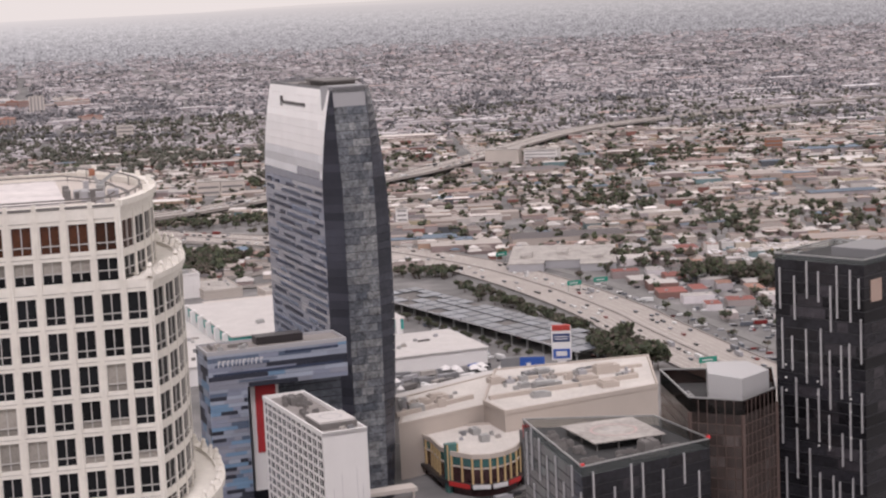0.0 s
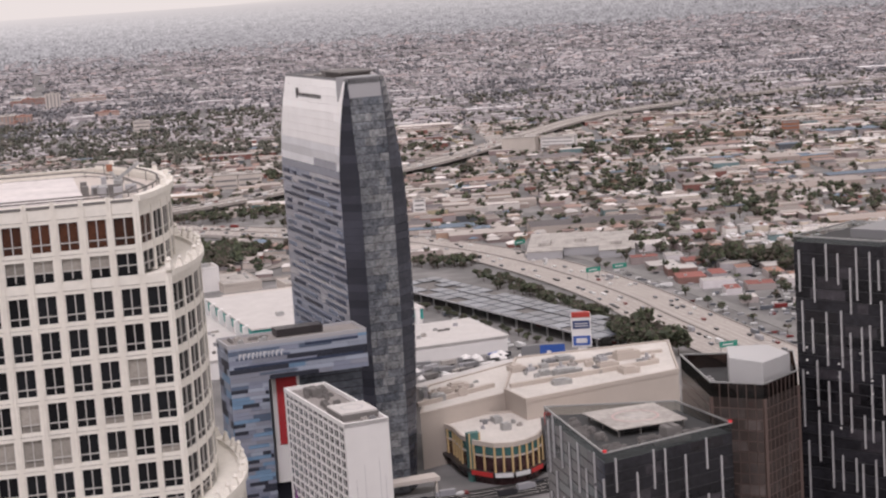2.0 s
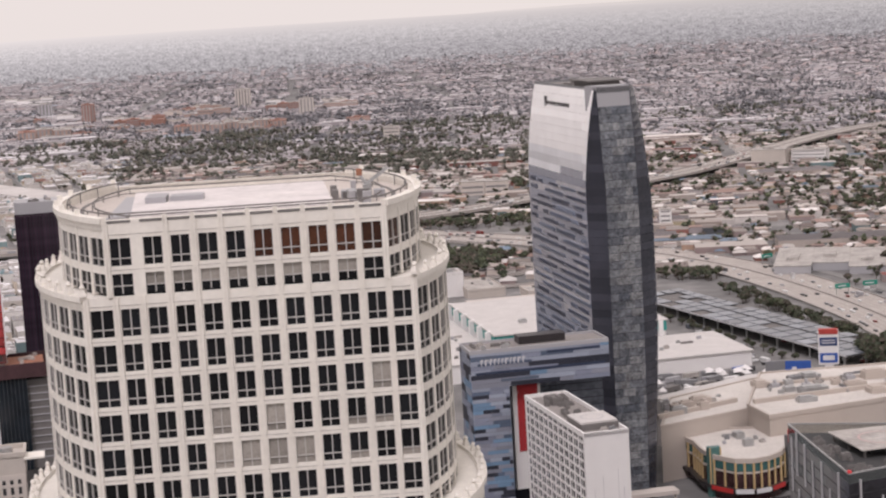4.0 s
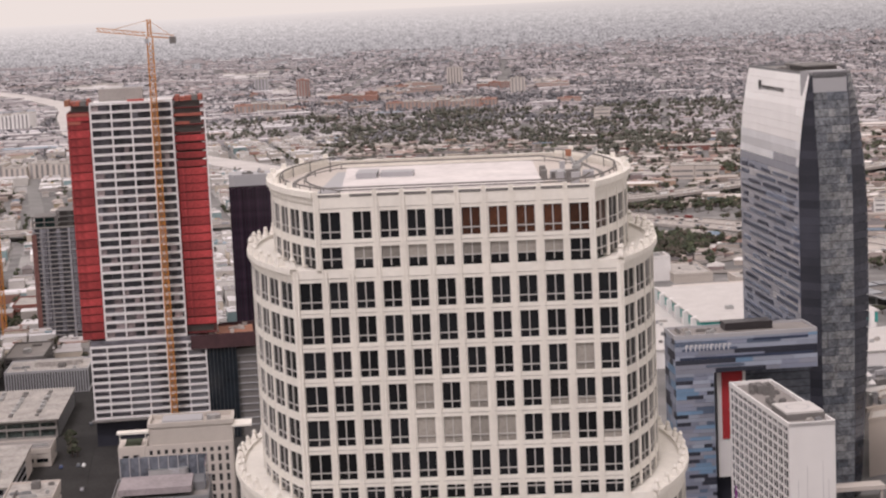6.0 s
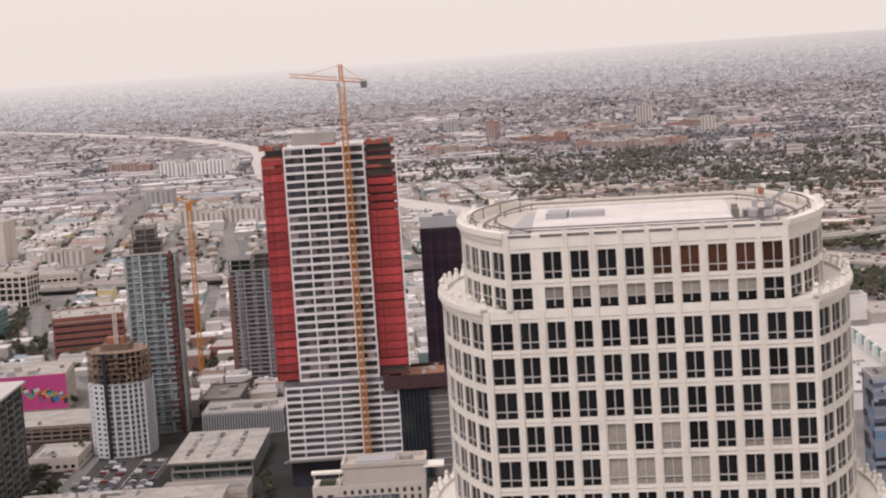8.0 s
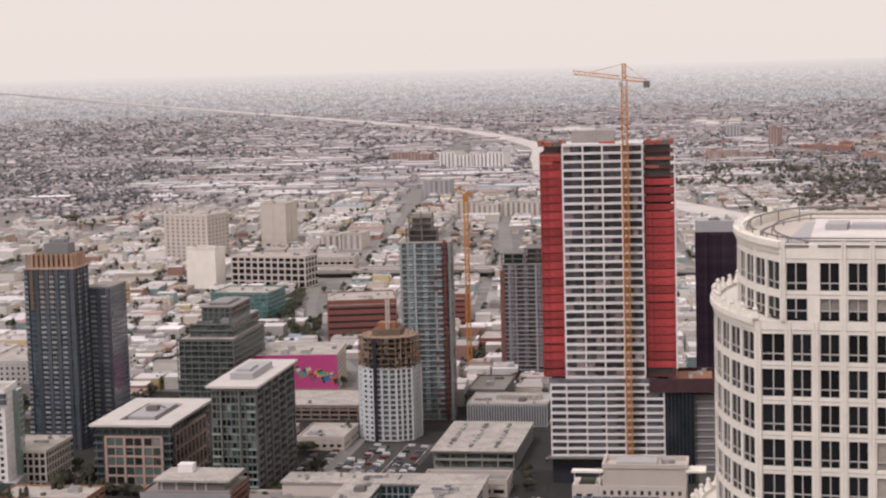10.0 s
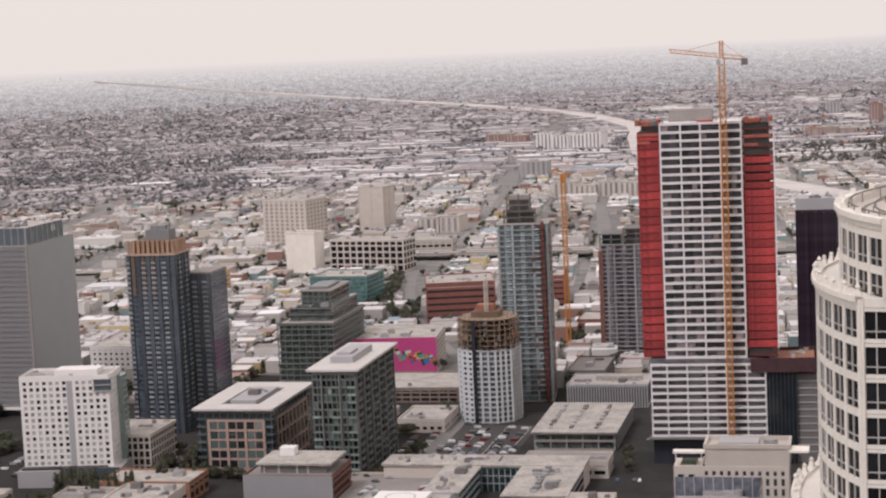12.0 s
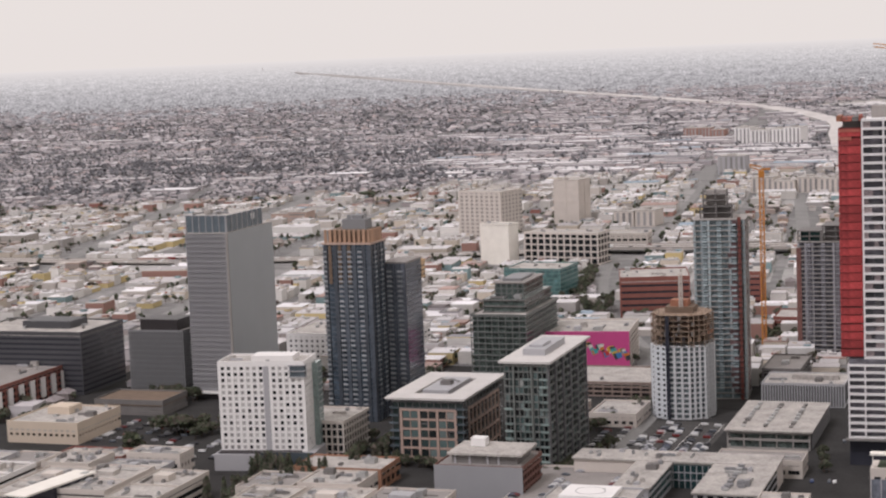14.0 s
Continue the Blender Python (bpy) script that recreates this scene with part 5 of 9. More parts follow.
def red_tower():
    t = thing("tower_under_construction", -113, 998, 5.0, "unfinished concrete high-rise with white slab edges and red netting", "skyscraper")
    claim(-113, 998, 5, -62, 42, -6, 48)
    H, Z = 191.0, 60.5
    n = 28
    fh = (H - Z) / n
    repeat("floor_slab", Mesh().box(-44.6, -0.6, -0.9, 0.3, 30, 0.35), WHITE_SLAB, t, [(0, 0, Z + fh * k) for k in range(n + 1)])
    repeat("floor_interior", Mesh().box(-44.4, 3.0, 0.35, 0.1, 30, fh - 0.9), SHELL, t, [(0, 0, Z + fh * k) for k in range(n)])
    repeat("column", Mesh().box(-0.45, -0.65, Z, 0.45, 0.3, H + 0.3), WHITE_SLAB, t, [(x, 0, 0) for x in (-44.2, -33.0, -22.2, -11.4, -0.1)])
    repeat("wing_slab", Mesh().box(-57, 2.5, -0.3, -44.6, 36, 0.3), RED_GAP, t, [(0, 0, Z + fh * k) for k in range(n + 1)])
    rb2 = random.Random(17)
    for k in range(n):
        for x0 in (-43.7, -32.5, -21.7, -10.9):
            for half in (0, 5.2):
                if rb2.random() < 0.25 + 0.5 * (1 - k / n):
                    part("bay_panel", Mesh().box(x0 + half, 1.6, 0.35, x0 + half + rb2.uniform(2.0, 4.9), 2.9, fh - 0.9), BAY, t, "", (0, 0, Z + fh * k))
    repeat("wing_slab", Mesh().box(0.3, 2.5, -0.3, 17, 36, 0.3), RED_GAP, t, [(0, 0, Z + fh * k) for k in range(n + 1)])
    rn = random.Random(53)
    nets = {}
    for side in (0, 1):
        for k in range(side, n - 1 - 3 * side):
            top = rn.choice((0.3, 0.3, 0.35, 0.4, 0.7)) + (0.8 if side and k > n - 9 else 0)
            key = (side, round(top, 1))
            if key not in nets:
                m = Mesh().box(-56.8, 2.0, 0.25, -44.8, 2.5, fh - top).box(-57.2, 2.0, 0.25, -56.8, 36, fh - top) if side == 0 else Mesh().box(0.5, 2.0, 0.25, 16.8, 2.5, fh - top).box(16.8, 2.0, 0.25, 17.2, 36, fh - top)
                nets[key] = m.data("netting", RED_NET)
            part("netting", nets[key], None, t, "", (0, 0, Z + fh * k))
    part("core_wall", Mesh().box(-55, 6, Z, -45, 34, H - 1).box(1, 6, Z, 15, 34, H - 1), CONC_D, t)
    part("white_edge", Mesh().box(17.2, 1.8, Z + 4, 18.0, 2.8, H - 6), WHITE_SLAB, t)
    form = mat("faded_red_formwork", (0.33, 0.10, 0.075), 0.8, vary=0.35)
    rf = random.Random(29)
    for xa, xb in ((-58, -45), (2, 17)):
        x = xa
        while x < xb:
            w = rf.uniform(1.5, 4)
            part("formwork", Mesh().box(x, 1 + rf.uniform(0, 1), H - 0.8, min(xb, x + w - 0.3), 18, H + rf.uniform(0.6, 2.6)), rf.choice((form, form, ORANGE_R, CONC_D)), t)
            x += w
    for x0, x1, z in ((-57, -45, H - 6.6), (-57, -50, H - 11), (0.6, 16, H - 9.2), (0.6, 9, H - 13.8)):
        part("net_roll", Mesh().box(x0, 1.6, z, x1, 2.6, z + 1.6), form, t)
    part("formwork", Mesh().box(-24, 1, H, -15, 5, H + 1.3), redp, t)
    part("core_head", Mesh().box(-40, 14, H, -16, 28, H + 7), CONC, t)
    for k in range(16):
        rk = random.Random(300 + k)
        x, y = rk.uniform(-57, 16), rk.uniform(1, 18)
        part("rebar_stub", Mesh().bar((x, y, H), (x, y, H + rk.uniform(2, 4.5)), 0.16), CONC_D, t)
    # lower block
    m = 10
    f2 = (Z - 4 - 16) / m
    repeat("floor_slab", Mesh().box(-53.5, -2.0, -0.75, 10.5, 36, 0.35), WHITE_SLAB, t, [(0, 0, 16 + f2 * k) for k in range(m + 1)])
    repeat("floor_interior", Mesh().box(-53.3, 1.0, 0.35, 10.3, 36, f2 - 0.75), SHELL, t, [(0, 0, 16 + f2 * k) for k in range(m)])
    repeat("column", Mesh().box(-0.4, -2.1, 16, 0.4, -1.0, Z - 3.6), WHITE_SLAB, t, [(x, 0, 0) for x in (-53.0, -33.0, -22.2, -11.4, -0.1, 10)] + [(-44.2, 0, 0)])
    pane_b = mat("fitted_bay_glazing", (0.19, 0.19, 0.205), 0.25, 0.1, vary=0.3, scale=0.1, per_object=0.3)
    for k in range(m):
        for x0, wd in ((-32.4, 9.6), (-21.6, 6.0), (-10.8, 4.6), (0.6, 8.8)):
            if rb2.random() < 0.85:
                part("bay_panel", Mesh().box(x0, -0.6, 0.35, x0 + wd * rb2.uniform(0.75, 1.0), 0.9, f2 - 0.75), pane_b, t, "", (0, 0, 16 + f2 * k))
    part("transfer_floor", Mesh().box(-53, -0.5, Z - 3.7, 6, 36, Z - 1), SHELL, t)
    part("podium", Mesh().box(-53, 0, 0, 10, 36, 15.6), SMOKE, t)
    part("podium_ledge", Mesh().box(-55, -6, 14.8, 12, 0, 15.6), CONC_D, t)
    navy = mat("navy_curtain_glass", (0.018, 0.024, 0.031), 0.1, 0.1, vary=0.5, scale=0.1, fine=0.5)
    part("side_wing", Mesh().box(10.6, -1, 0, 27, 32, 52), navy, t)
    repeat("wing_mullion", Mesh().box(-0.12, -1.25, 0, 0.12, -1.0, 52), SLATE, t, [(12 + 2.1 * k, 0, 0) for k in range(8)])
    part("side_tower", Mesh().box(27, 2, 0, 38, 32, 50), CONC_D, t)
    repeat("side_slab", Mesh().box(27, 1.5, -0.3, 38.5, 2.2, 0.3), GREY_L, t, [(0, 0, 6 + 4 * k) for k in range(11)])
    part("side_deck", Mesh().box(2, -3, 52, 40, 33, 54).box(2, -3, 54, 40, -2.4, 60).box(39.4, -3, 54, 40, 33, 60).box(2, 32.4, 54, 40, 33, 60), mat("dark_maroon_netting", (0.060, 0.026, 0.030), 0.8, vary=0.4, scale=0.2), t)
    part("deck_formwork", Mesh().box(12, 2, 54, 37, 30, 58.5), ORANGE_R, t)
    for k in range(14):
        rk = random.Random(500 + k)
        x, y = rk.uniform(12, 36), rk.uniform(1, 28)
        part("deck_load", Mesh().box(x, y, 58.5, x + rk.uniform(1, 4), y + rk.uniform(1, 4), 59 + rk.uniform(0.3, 1.5)), ROOF, t)
    c = thing("tower_crane", -121.5, 990, 5.0, "orange lattice tower crane with a long jib", "crane")
    lattice(c, "mast", 0, 0, 0, 226, 1.5, 4.0, ORANGE)
    lattice(c, "cat_head", 0, 0, 226, 235.4, 0.9, 3.0, ORANGE)
    jib = Mesh()
    for k in range(10):
        x0, x1 = -2 - 2.6 * k, -2 - 2.6 * (k + 1)
        jib.bar((x0, -0.7, 226.5 + k * 0.36), (x1, -0.7, 226.8 + k * 0.36), 0.2).bar((x0, 0.7, 226.5 + k * 0.36), (x1, 0.7, 226.8 + k * 0.36), 0.2)
        jib.bar((x0, 0, 228.4 + k * 0.36), (x1, 0, 228.7 + k * 0.36), 0.2).bar((x0, -0.7, 226.5 + k * 0.36), (x1, 0, 228.7 + k * 0.36), 0.13)
    part("jib", jib, ORANGE, c)
    part("counter_jib", Mesh().bar((1, -0.7, 226), (14, -0.7, 224.6), 0.3).bar((1, 0.7, 226), (14, 0.7, 224.6), 0.3).bar((1, 0, 228), (13, 0, 226.2), 0.2), ORANGE, c)
    part("counterweight", Mesh().box(10.5, -1.2, 221.8, 14, 1.2, 225.5), CONC_D, c)
    part("tie_bar", Mesh().bar((0, 0, 235), (12, 0, 225.6), 0.12).bar((0, 0, 235), (-18, 0, 231), 0.12), ORANGE, c)
    part("cab", Mesh().box(-2.6, -2.6, 222.5, -0.6, -0.9, 225), GREY_L, c)


red_tower()


# ---- towers and blocks of the downtown streets ----
def balconies(t, x0, x1, y, h, fh, cols, depth, width, material, z0=8):
    """Slab balconies with a parapet front, in columns on the front face."""
    m = Mesh().box(-width / 2, -depth, 0, width / 2, 0.3, 0.3).box(-width / 2, -depth, 0.3, width / 2, -depth + 0.15, 1.2)
    me = m.data("balcony", material)
    for c in cols:
        z = z0
        while z < h - fh:
            part("balcony", me, None, t, "", (x0 + (x1 - x0) * c, y, z))
            z += fh


def grey_office():
    x, y = -607, 1096
    t = thing("office_tower", x, y, GRID, "grey slab office tower with a glass-screened roof", "skyscraper")
    claim(x, y, GRID, -36, 4, -4, 80)
    H = 117.0
    part("core", Mesh().box(-31.6, 0.6, 0, -0.4, 74, H), mat("grey_ribbon_glass", (0.085, 0.085, 0.09), 0.15, 0.2, vary=0.3, scale=0.1), t)
    part("side_wall", Mesh().box(-0.5, 0.2, 0, 0.3, 75, H), mat("blue_grey_side_panel", (0.345, 0.36, 0.37), 0.45, 0.1, vary=0.06, scale=0.05), t)
    part("side_wall", Mesh().box(-32.2, 0.2, 0, -31.4, 75, H), GREY, t)
    n = 32
    fh = (H - 6) / n
    repeat("sunshade", Mesh().box(-31.6, -0.45, -0.6, -0.4, 0.6, 0.6), GREY, t, [(0, 0, 7.5 + fh * k) for k in range(n)])
    repeat("upright", Mesh().box(-0.3, -0.9, 6, 0.3, 0.6, H - 0.4), GREY_L, t, [(-31.2 + 1.56 * k, 0, 0) for k in range(21)])
    part("corner_pier", Mesh().box(-0.9, -1.0, 0, 0.4, 0.6, H), CONC, t)
    part("base_canopy", Mesh().box(-33, -4, 4.6, 2, 1, 6), WHITE_PAINT, t)
    part("roof", Mesh().box(-32, 0, H - 0.3, 0.3, 75, H + 0.5), ROOF, t)
    scr = part("roof_screen", Mesh().box(-31.5, 0.6, H + 0.5, -0.6, 0.9, H + 12).box(-1.0, 0.9, H + 0.5, -0.7, 60, H + 12).box(-31.5, 0.9, H + 0.5, -31.2, 60, H + 12), GLASS_B, t)
    repeat("screen_frame", Mesh().box(-1.4, 0, H, -0.3, 0.9, H + 12.6), GREY_L, scr, [(0, 0.4 + 8.4 * k, 0) for k in range(8)])
    repeat("screen_frame", Mesh().box(0, 0.1, H, 0.5, 0.7, H + 12.6), GREY_L, scr, [(-31.5 + 5.1 * k, 0, 0) for k in range(7)])
    part("screen_rail", Mesh().box(-31.8, 0.2, H + 12, -0.3, 0.8, H + 12.6), GREY_L, scr)
    part("plant_roof", Mesh().box(-30, 4, H + 10, -2, 60, H + 11.6), ROOF, t)
    part("sign_bar", Mesh().box(-0.2, 40, H + 6, 0.0, 42, H + 10).box(-0.2, 44, H + 6, 0.0, 46, H + 10), SIGN_G, t)
    roof_units(t, -28, -4, 8, 56, H + 11.6, 10, 61)


grey_office()


def dark_apartments():
    x, y = -476, 1046
    t = thing("apartment_tower", x, y, GRID, "dark blue-grey apartment tower with balcony columns and orange crown", "skyscraper")
    claim(x, y, GRID, -38, 30, -4, 60)
    H = 116.0
    n, blu = 35, mat("dark_slate_cladding", (0.085, 0.097, 0.118), 0.3, 0.2, vary=0.4, scale=0.06, fine=0.5, per_object=0.3)
    lit = mat("pale_slate_balcony", (0.30, 0.315, 0.33), 0.4, vary=0.1, per_object=0.35)
    tan_p = mat("tan_metal_crown_post", (0.36, 0.225, 0.15), 0.6, vary=0.2, per_object=0.2)
    part("body", Mesh().box(-32.6, 0.5, 0, -0.3, 25, H), mat("slate_blue_glazing", (0.085, 0.11, 0.14), 0.12, 0.2, vary=0.8, scale=0.12, fine=0.5), t)
    fh = (H - 4) / n
    repeat("floor_edge", Mesh().box(-32.9, 0.2, 0, 0, 25.3, 0.5), blu, t, [(0, 0, 4 + fh * k) for k in range(n)])
    repeat("pier", Mesh().box(-1.3, -0.2, 0, 1.3, 0.6, H), blu, t, [(u, 0, 0) for u in (-31.4, -24.5, -18, -11.5, -5.0, -1.2)])
    repeat("pier", Mesh().box(-0.4, 0, 0, 0.3, 2.6, H), blu, t, [(0, 1 + 5.4 * k, 0) for k in range(5)])
    balconies(t, -32.6, 0, 0.3, H, fh, (0.03, 0.36, 0.56, 0.78), 1.5, 2.9, lit)
    part("wing", Mesh().box(-2, 25.5, 0, 14, 55, 100), SMOKE_L, t)
    repeat("wing_floor", Mesh().box(-2.3, 25.3, 0, 14.3, 55.2, 0.5), blu, t, [(0, 0, 4 + fh * k) for k in range(30)])
    repeat("wing_pier", Mesh().box(-0.4, -0.3, 0, 0.4, 0.4, 100.5), blu, t, [(-1.6 + 3.8 * k, 25.2, 0) for k in range(5)])
    balconies(t, -2, 14, 25.3, 100, fh, (0.3, 0.75), 1.2, 3.4, lit)
    side_b = Mesh().box(-0.3, -1.6, 0, 1.2, 1.6, 0.3).box(1.05, -1.6, 0.3, 1.2, 1.6, 1.2).data("balcony", lit)
    for k in range(2, n - 1):
        for yy in (6.5, 17.5):
            part("balcony", side_b, None, t, "", (0, yy, 4 + fh * k))
    part("wing_roof", Mesh().box(-2.4, 25.2, 100, 14.4, 55.3, 101.2), ROOF_G, t)
    repeat("crown_post", Mesh().box(-0.9, -0.4, H, 0.9, 0.4, H + 9), tan_p, t, [(-31 + 3.3 * k, 1, 0) for k in range(10)])
    repeat("crown_post", Mesh().box(-0.4, -0.9, H, 0.4, 0.9, H + 9), tan_p, t, [(-0.6, 3 + 3.6 * k, 0) for k in range(6)])
    part("crown_slab", Mesh().box(-33.8, -0.9, H - 0.5, 0.9, 25.6, H + 0.6), TAN, t)
    part("crown_box", Mesh().box(-30, 3, H, -3, 23, H + 8.6), WOOD, t)
    part("plant_box", Mesh().box(-22, 8, H + 8.6, -6, 20, H + 15), GREY, t)
    part("plant_box", Mesh().box(-19, 10, H + 15, -9, 18, H + 17.5), GREY, t)
    for k in range(10):
        rk = random.Random(k)
        part("plant_post", Mesh().box(0, 0, 0, 0.3, 0.3, rk.uniform(2, 5)), STEEL, t, "", (rk.uniform(-22, -6), rk.uniform(8, 20), H + 15))
    # formwork stains: rusty upper piers
    repeat("upper_panel", Mesh().box(-1.1, -0.35, H - 26, 1.1, -0.2, H - 1), WOOD, t, [(u, 0, 0) for u in (-28, -21.2, -14.8)])


dark_apartments()


def white_apartments():
    x, y, W, D, H = -463.5, 919, 52.0, 27.0, 62.0
    t = thing("apartment_building", x, y, GRID + 8, "white apartment block with small square windows and glass corner", "building")
    claim(x, y, GRID + 8, -56, 8, -10, 34)
    z0 = 10.0
    part("core", Mesh().box(-W + 0.7, 0.7, z0, -0.7, D - 0.7, H - 0.5), GLASS_K, t)
    n = 14
    fh = (H - z0 - 2) / n
    rings = [(-W, 0), (0, 0), (0, D), (-W, D)]
    repeat("floor_band", Mesh().ring(rings, shrink(rings, 0.6), 0, 1.45), WHITE_PAINT, t, [(0, 0, z0 + fh * k) for k in range(n)])
    part("parapet", Mesh().ring(rings, shrink(rings, 0.6), z0 + fh * n - 0.2, H + 1.0), WHITE_PAINT, t)
    post = Mesh().box(-0.9, -0.03, z0, 0.9, 0.62, H)
    repeat("pier", post, WHITE_PAINT, t, [(-W + 1.05 + k * (W - 2.1) / 13, 0, 0) for k in range(14)])
    repeat("pier", Mesh().box(-0.62, -1.05, z0, 0.03, 1.05, H), WHITE_PAINT, t, [(0, 1.05 + k * (D - 6) / 5, 0) for k in range(6)])
    rw = random.Random(3)
    blind_f, blind_s = Mesh().box(-1.0, 0.35, 1.45, 1.0, 0.5, fh).data("blind", SCREEN), Mesh().box(-0.5, -1.4, 1.7, -0.35, 1.4, fh).data("blind", SCREEN)
    for r in range(n):
        for k in range(13):
            if rw.random() < 0.62 - 0.04 * r:
                part("blind", blind_f, None, t, "", (-W + 2.97 + 3.838 * k, 0, z0 + fh * r))
        for k in range(5):
            if rw.random() < 0.4:
                part("blind", blind_s, None, t, "", (0, 3.15 + 4.2 * k, z0 + fh * r))
    rwb = random.Random(91)
    shade_me = Mesh().box(-1.0, 0.45, 0, 1.0, 0.68, fh - 1.5).data("window_shade", SCREEN)
    for r in range(n):
        for k in range(13):
            if rwb.random() < 0.36:
                part("window_shade", shade_me, None, t, "", (-W + 1.05 + (k + 0.5) * (W - 2.1) / 13, 0, z0 + fh * r + 1.46))
    part("recess", Mesh().box(-24.6, -0.08, z0, -21.2, 0.3, H - 2), GREY_L, t)
    aqua = mat("pale_aqua_glass", (0.22, 0.275, 0.265), 0.15, 0.1, vary=0.35, scale=0.2, fine=0.8)
    part("glass_corner", Mesh().box(0.05, D - 9.5, z0, 3.2, D + 0.5, H - 3), aqua, t)
    repeat("glass_floor", Mesh().box(0, D - 7.7, 0, 3.4, D + 0.7, 0.3), GREY_L, t, [(0, 0, z0 + fh * k) for k in range(n)])
    part("roof", Mesh().box(-W + 0.5, 0.5, H - 0.6, -0.5, D - 0.5, H - 0.2), ROOF, t)
    part("penthouse", Mesh().box(-33, 6, H - 0.2, -8, 20, H + 3.2), WHITE_PAINT, t)
    part("corner_glazing", Mesh().box(-8.6, -0.3, H - 8.2, 0.35, 3.4, H - 1.6), GLASS_B, t)
    repeat("corner_slab", Mesh().box(-9.2, -1.0, 0, 0.9, 4.2, 0.45), GREY_L, t, [(0, 0, H - 8.4), (0, 0, H - 5.0), (0, 0, H - 1.7)])
    part("podium", Mesh().box(-W - 2, -8, 0, 5, D, z0), GREY_L, t)
    part("podium_wall", Mesh().box(-26, -8.6, 0, 5.6, -7.6, z0 + 1.2), GLASS_B, t)
    part("planter", Mesh().box(-W, -6, z0, -3, -1, z0 + 1.0), DARK, t)
    roof_units(t, -50, -4, 2, 24, H - 0.2, 10, 62)


white_apartments()

t = framed("office_building", "tan framed office block with a flat overhanging white roof", -378, 949, -44, 0, 0, 76, 36, 8, 10, 12, SLATE_M, PANE, pier=0.45, band=0.6, inset=0.7, units=0)
repeat("stone_pier", Mesh().box(-0.75, -0.7, 0, 0.75, 0.2, 31), PINK_TAN, t, [(-38 + 11.1 * k, 0, 0) for k in range(4)])
repeat("stone_beam", Mesh().box(-38.6, -0.62, -0.6, -4.1, 0.2, 0.6), PINK_TAN, t, [(0, 0, 3 + 5.6 * k) for k in range(6)])
repeat("thin_mullion", Mesh().box(-0.25, -0.5, 3, 0.25, 0.3, 31), PINK_TAN, t, [(-32.4 + 11.1 * k, 0, 0) for k in range(3)])
rpn = random.Random(45)
half_pane = Mesh().box(0, -0.2, 0, 4.2, 0.3, 4.0).data("bay_pane", PANE)
for k in range(3):
    for r in range(5):
        for q in (0, 1):
            if rpn.random() < 0.8:
                part("bay_pane", half_pane, None, t, "", (-36.9 + 11.1 * k + 4.9 * q, 0, 3.8 + 5.6 * r))
repeat("stone_pier", Mesh().box(-0.2, -0.7, 0, 0.6, 0.7, 31), TAN, t, [(0, 10 + 7.2 * k, 0) for k in range(9)])
repeat("stone_beam", Mesh().box(-0.2, 9.5, -0.7, 0.5, 68, 0.7), TAN, t, [(0, 0, 3 + 9.2 * k) for k in range(4)])
repeat("corner_balcony", Mesh().box(-45, -1.2, 0, -39.5, 4, 0.3).box(-45, -1.2, 0.3, -39.5, -1.05, 1.3), GLASS_B, t, [(0, 0, 4.5 + 4.5 * k) for k in range(7)])
repeat("corner_balcony", Mesh().box(-4.0, -1.2, 0, 1.2, 6, 0.3).box(-4.0, -1.2, 0.3, 1.2, -1.05, 1.3), GLASS_B, t, [(0, 0, 4.5 + 4.5 * k) for k in range(7)])
part("top_storey", Mesh().box(-42, 2, 36, -2, 74, 36.2), ROOF_G, t)
part("roof_plate", Mesh().ring([(-47, -2.5), (2, -2.5), (2, 79), (-47, 79)], [(-34, 12), (-11, 12), (-11, 62), (-34, 62)], 37.2, 38.4), ROOF_W, t)
part("roof_well", Mesh().box(-30, 16, 36, -14, 58, 39.6), GREY_L, t)
roof_units(t, -30, -14, 18, 56, 39.6, 8, 63)

t = framed("glass_apartments", "green glass apartment block with a pale overhanging roof", -319, 928, -25, 0, 0, 84, 63, 15, 9, 16, GREEN_G, GLASS_K, pier=0.5, band=0.8, inset=1.1, units=0)
part("roof_plate", Mesh().box(-27.5, -2.5, 64.2, 2.5, 87, 65.4), ROOF_W, t)
part("penthouse", Mesh().box(-19, 18, 65.4, -6, 60, 69).box(-17, 24, 69, -9, 40, 70.4), GREY_L, t)
rb = random.Random(12)
pale = mat("pale_green_spandrel", (0.20, 0.25, 0.24), 0.3, vary=0.1, per_object=0.4)
pane_f = Mesh().box(0.3, 0.6, 0.8, 2.5, 1.0, 4.2).data("pane", PANE)
pane_s = Mesh().box(-1.0, 0.4, 0.8, -0.6, 4.9, 4.2).data("pane", PANE)
for r in range(15):
    for k in range(9):
        if rb.random() < 0.8:
            part("pane", pane_f, None, t, "", (-24.7 + 2.75 * k, 0, 4.2 * r))
    for k in range(16):
        if rb.random() < 0.6:
            part("pane", pane_s, None, t, "", (0, 0.3 + 5.2 * k, 4.2 * r))
bal_f = Mesh().box(0, -1.1, 0, 4.6, 0.3, 0.3).box(0, -1.1, 0.3, 4.6, -0.98, 1.3).data("balcony", pale)
bal_s = Mesh().box(-0.2, 0, 0, 1.1, 5.8, 0.3).box(0.98, 0, 0.3, 1.1, 5.8, 1.3).data("balcony", GREEN_G)
for r in range(2, 14):
    for u in (-25, -14.2, -4.4):
        if rb.random() < 0.75:
            part("balcony", bal_f, None, t, "", (u, 0, 4.2 * r))
    for u in (4, 20, 38, 56, 74):
        if rb.random() < 0.7:
            part("balcony", bal_s, None, t, "", (0, u, 4.2 * r))
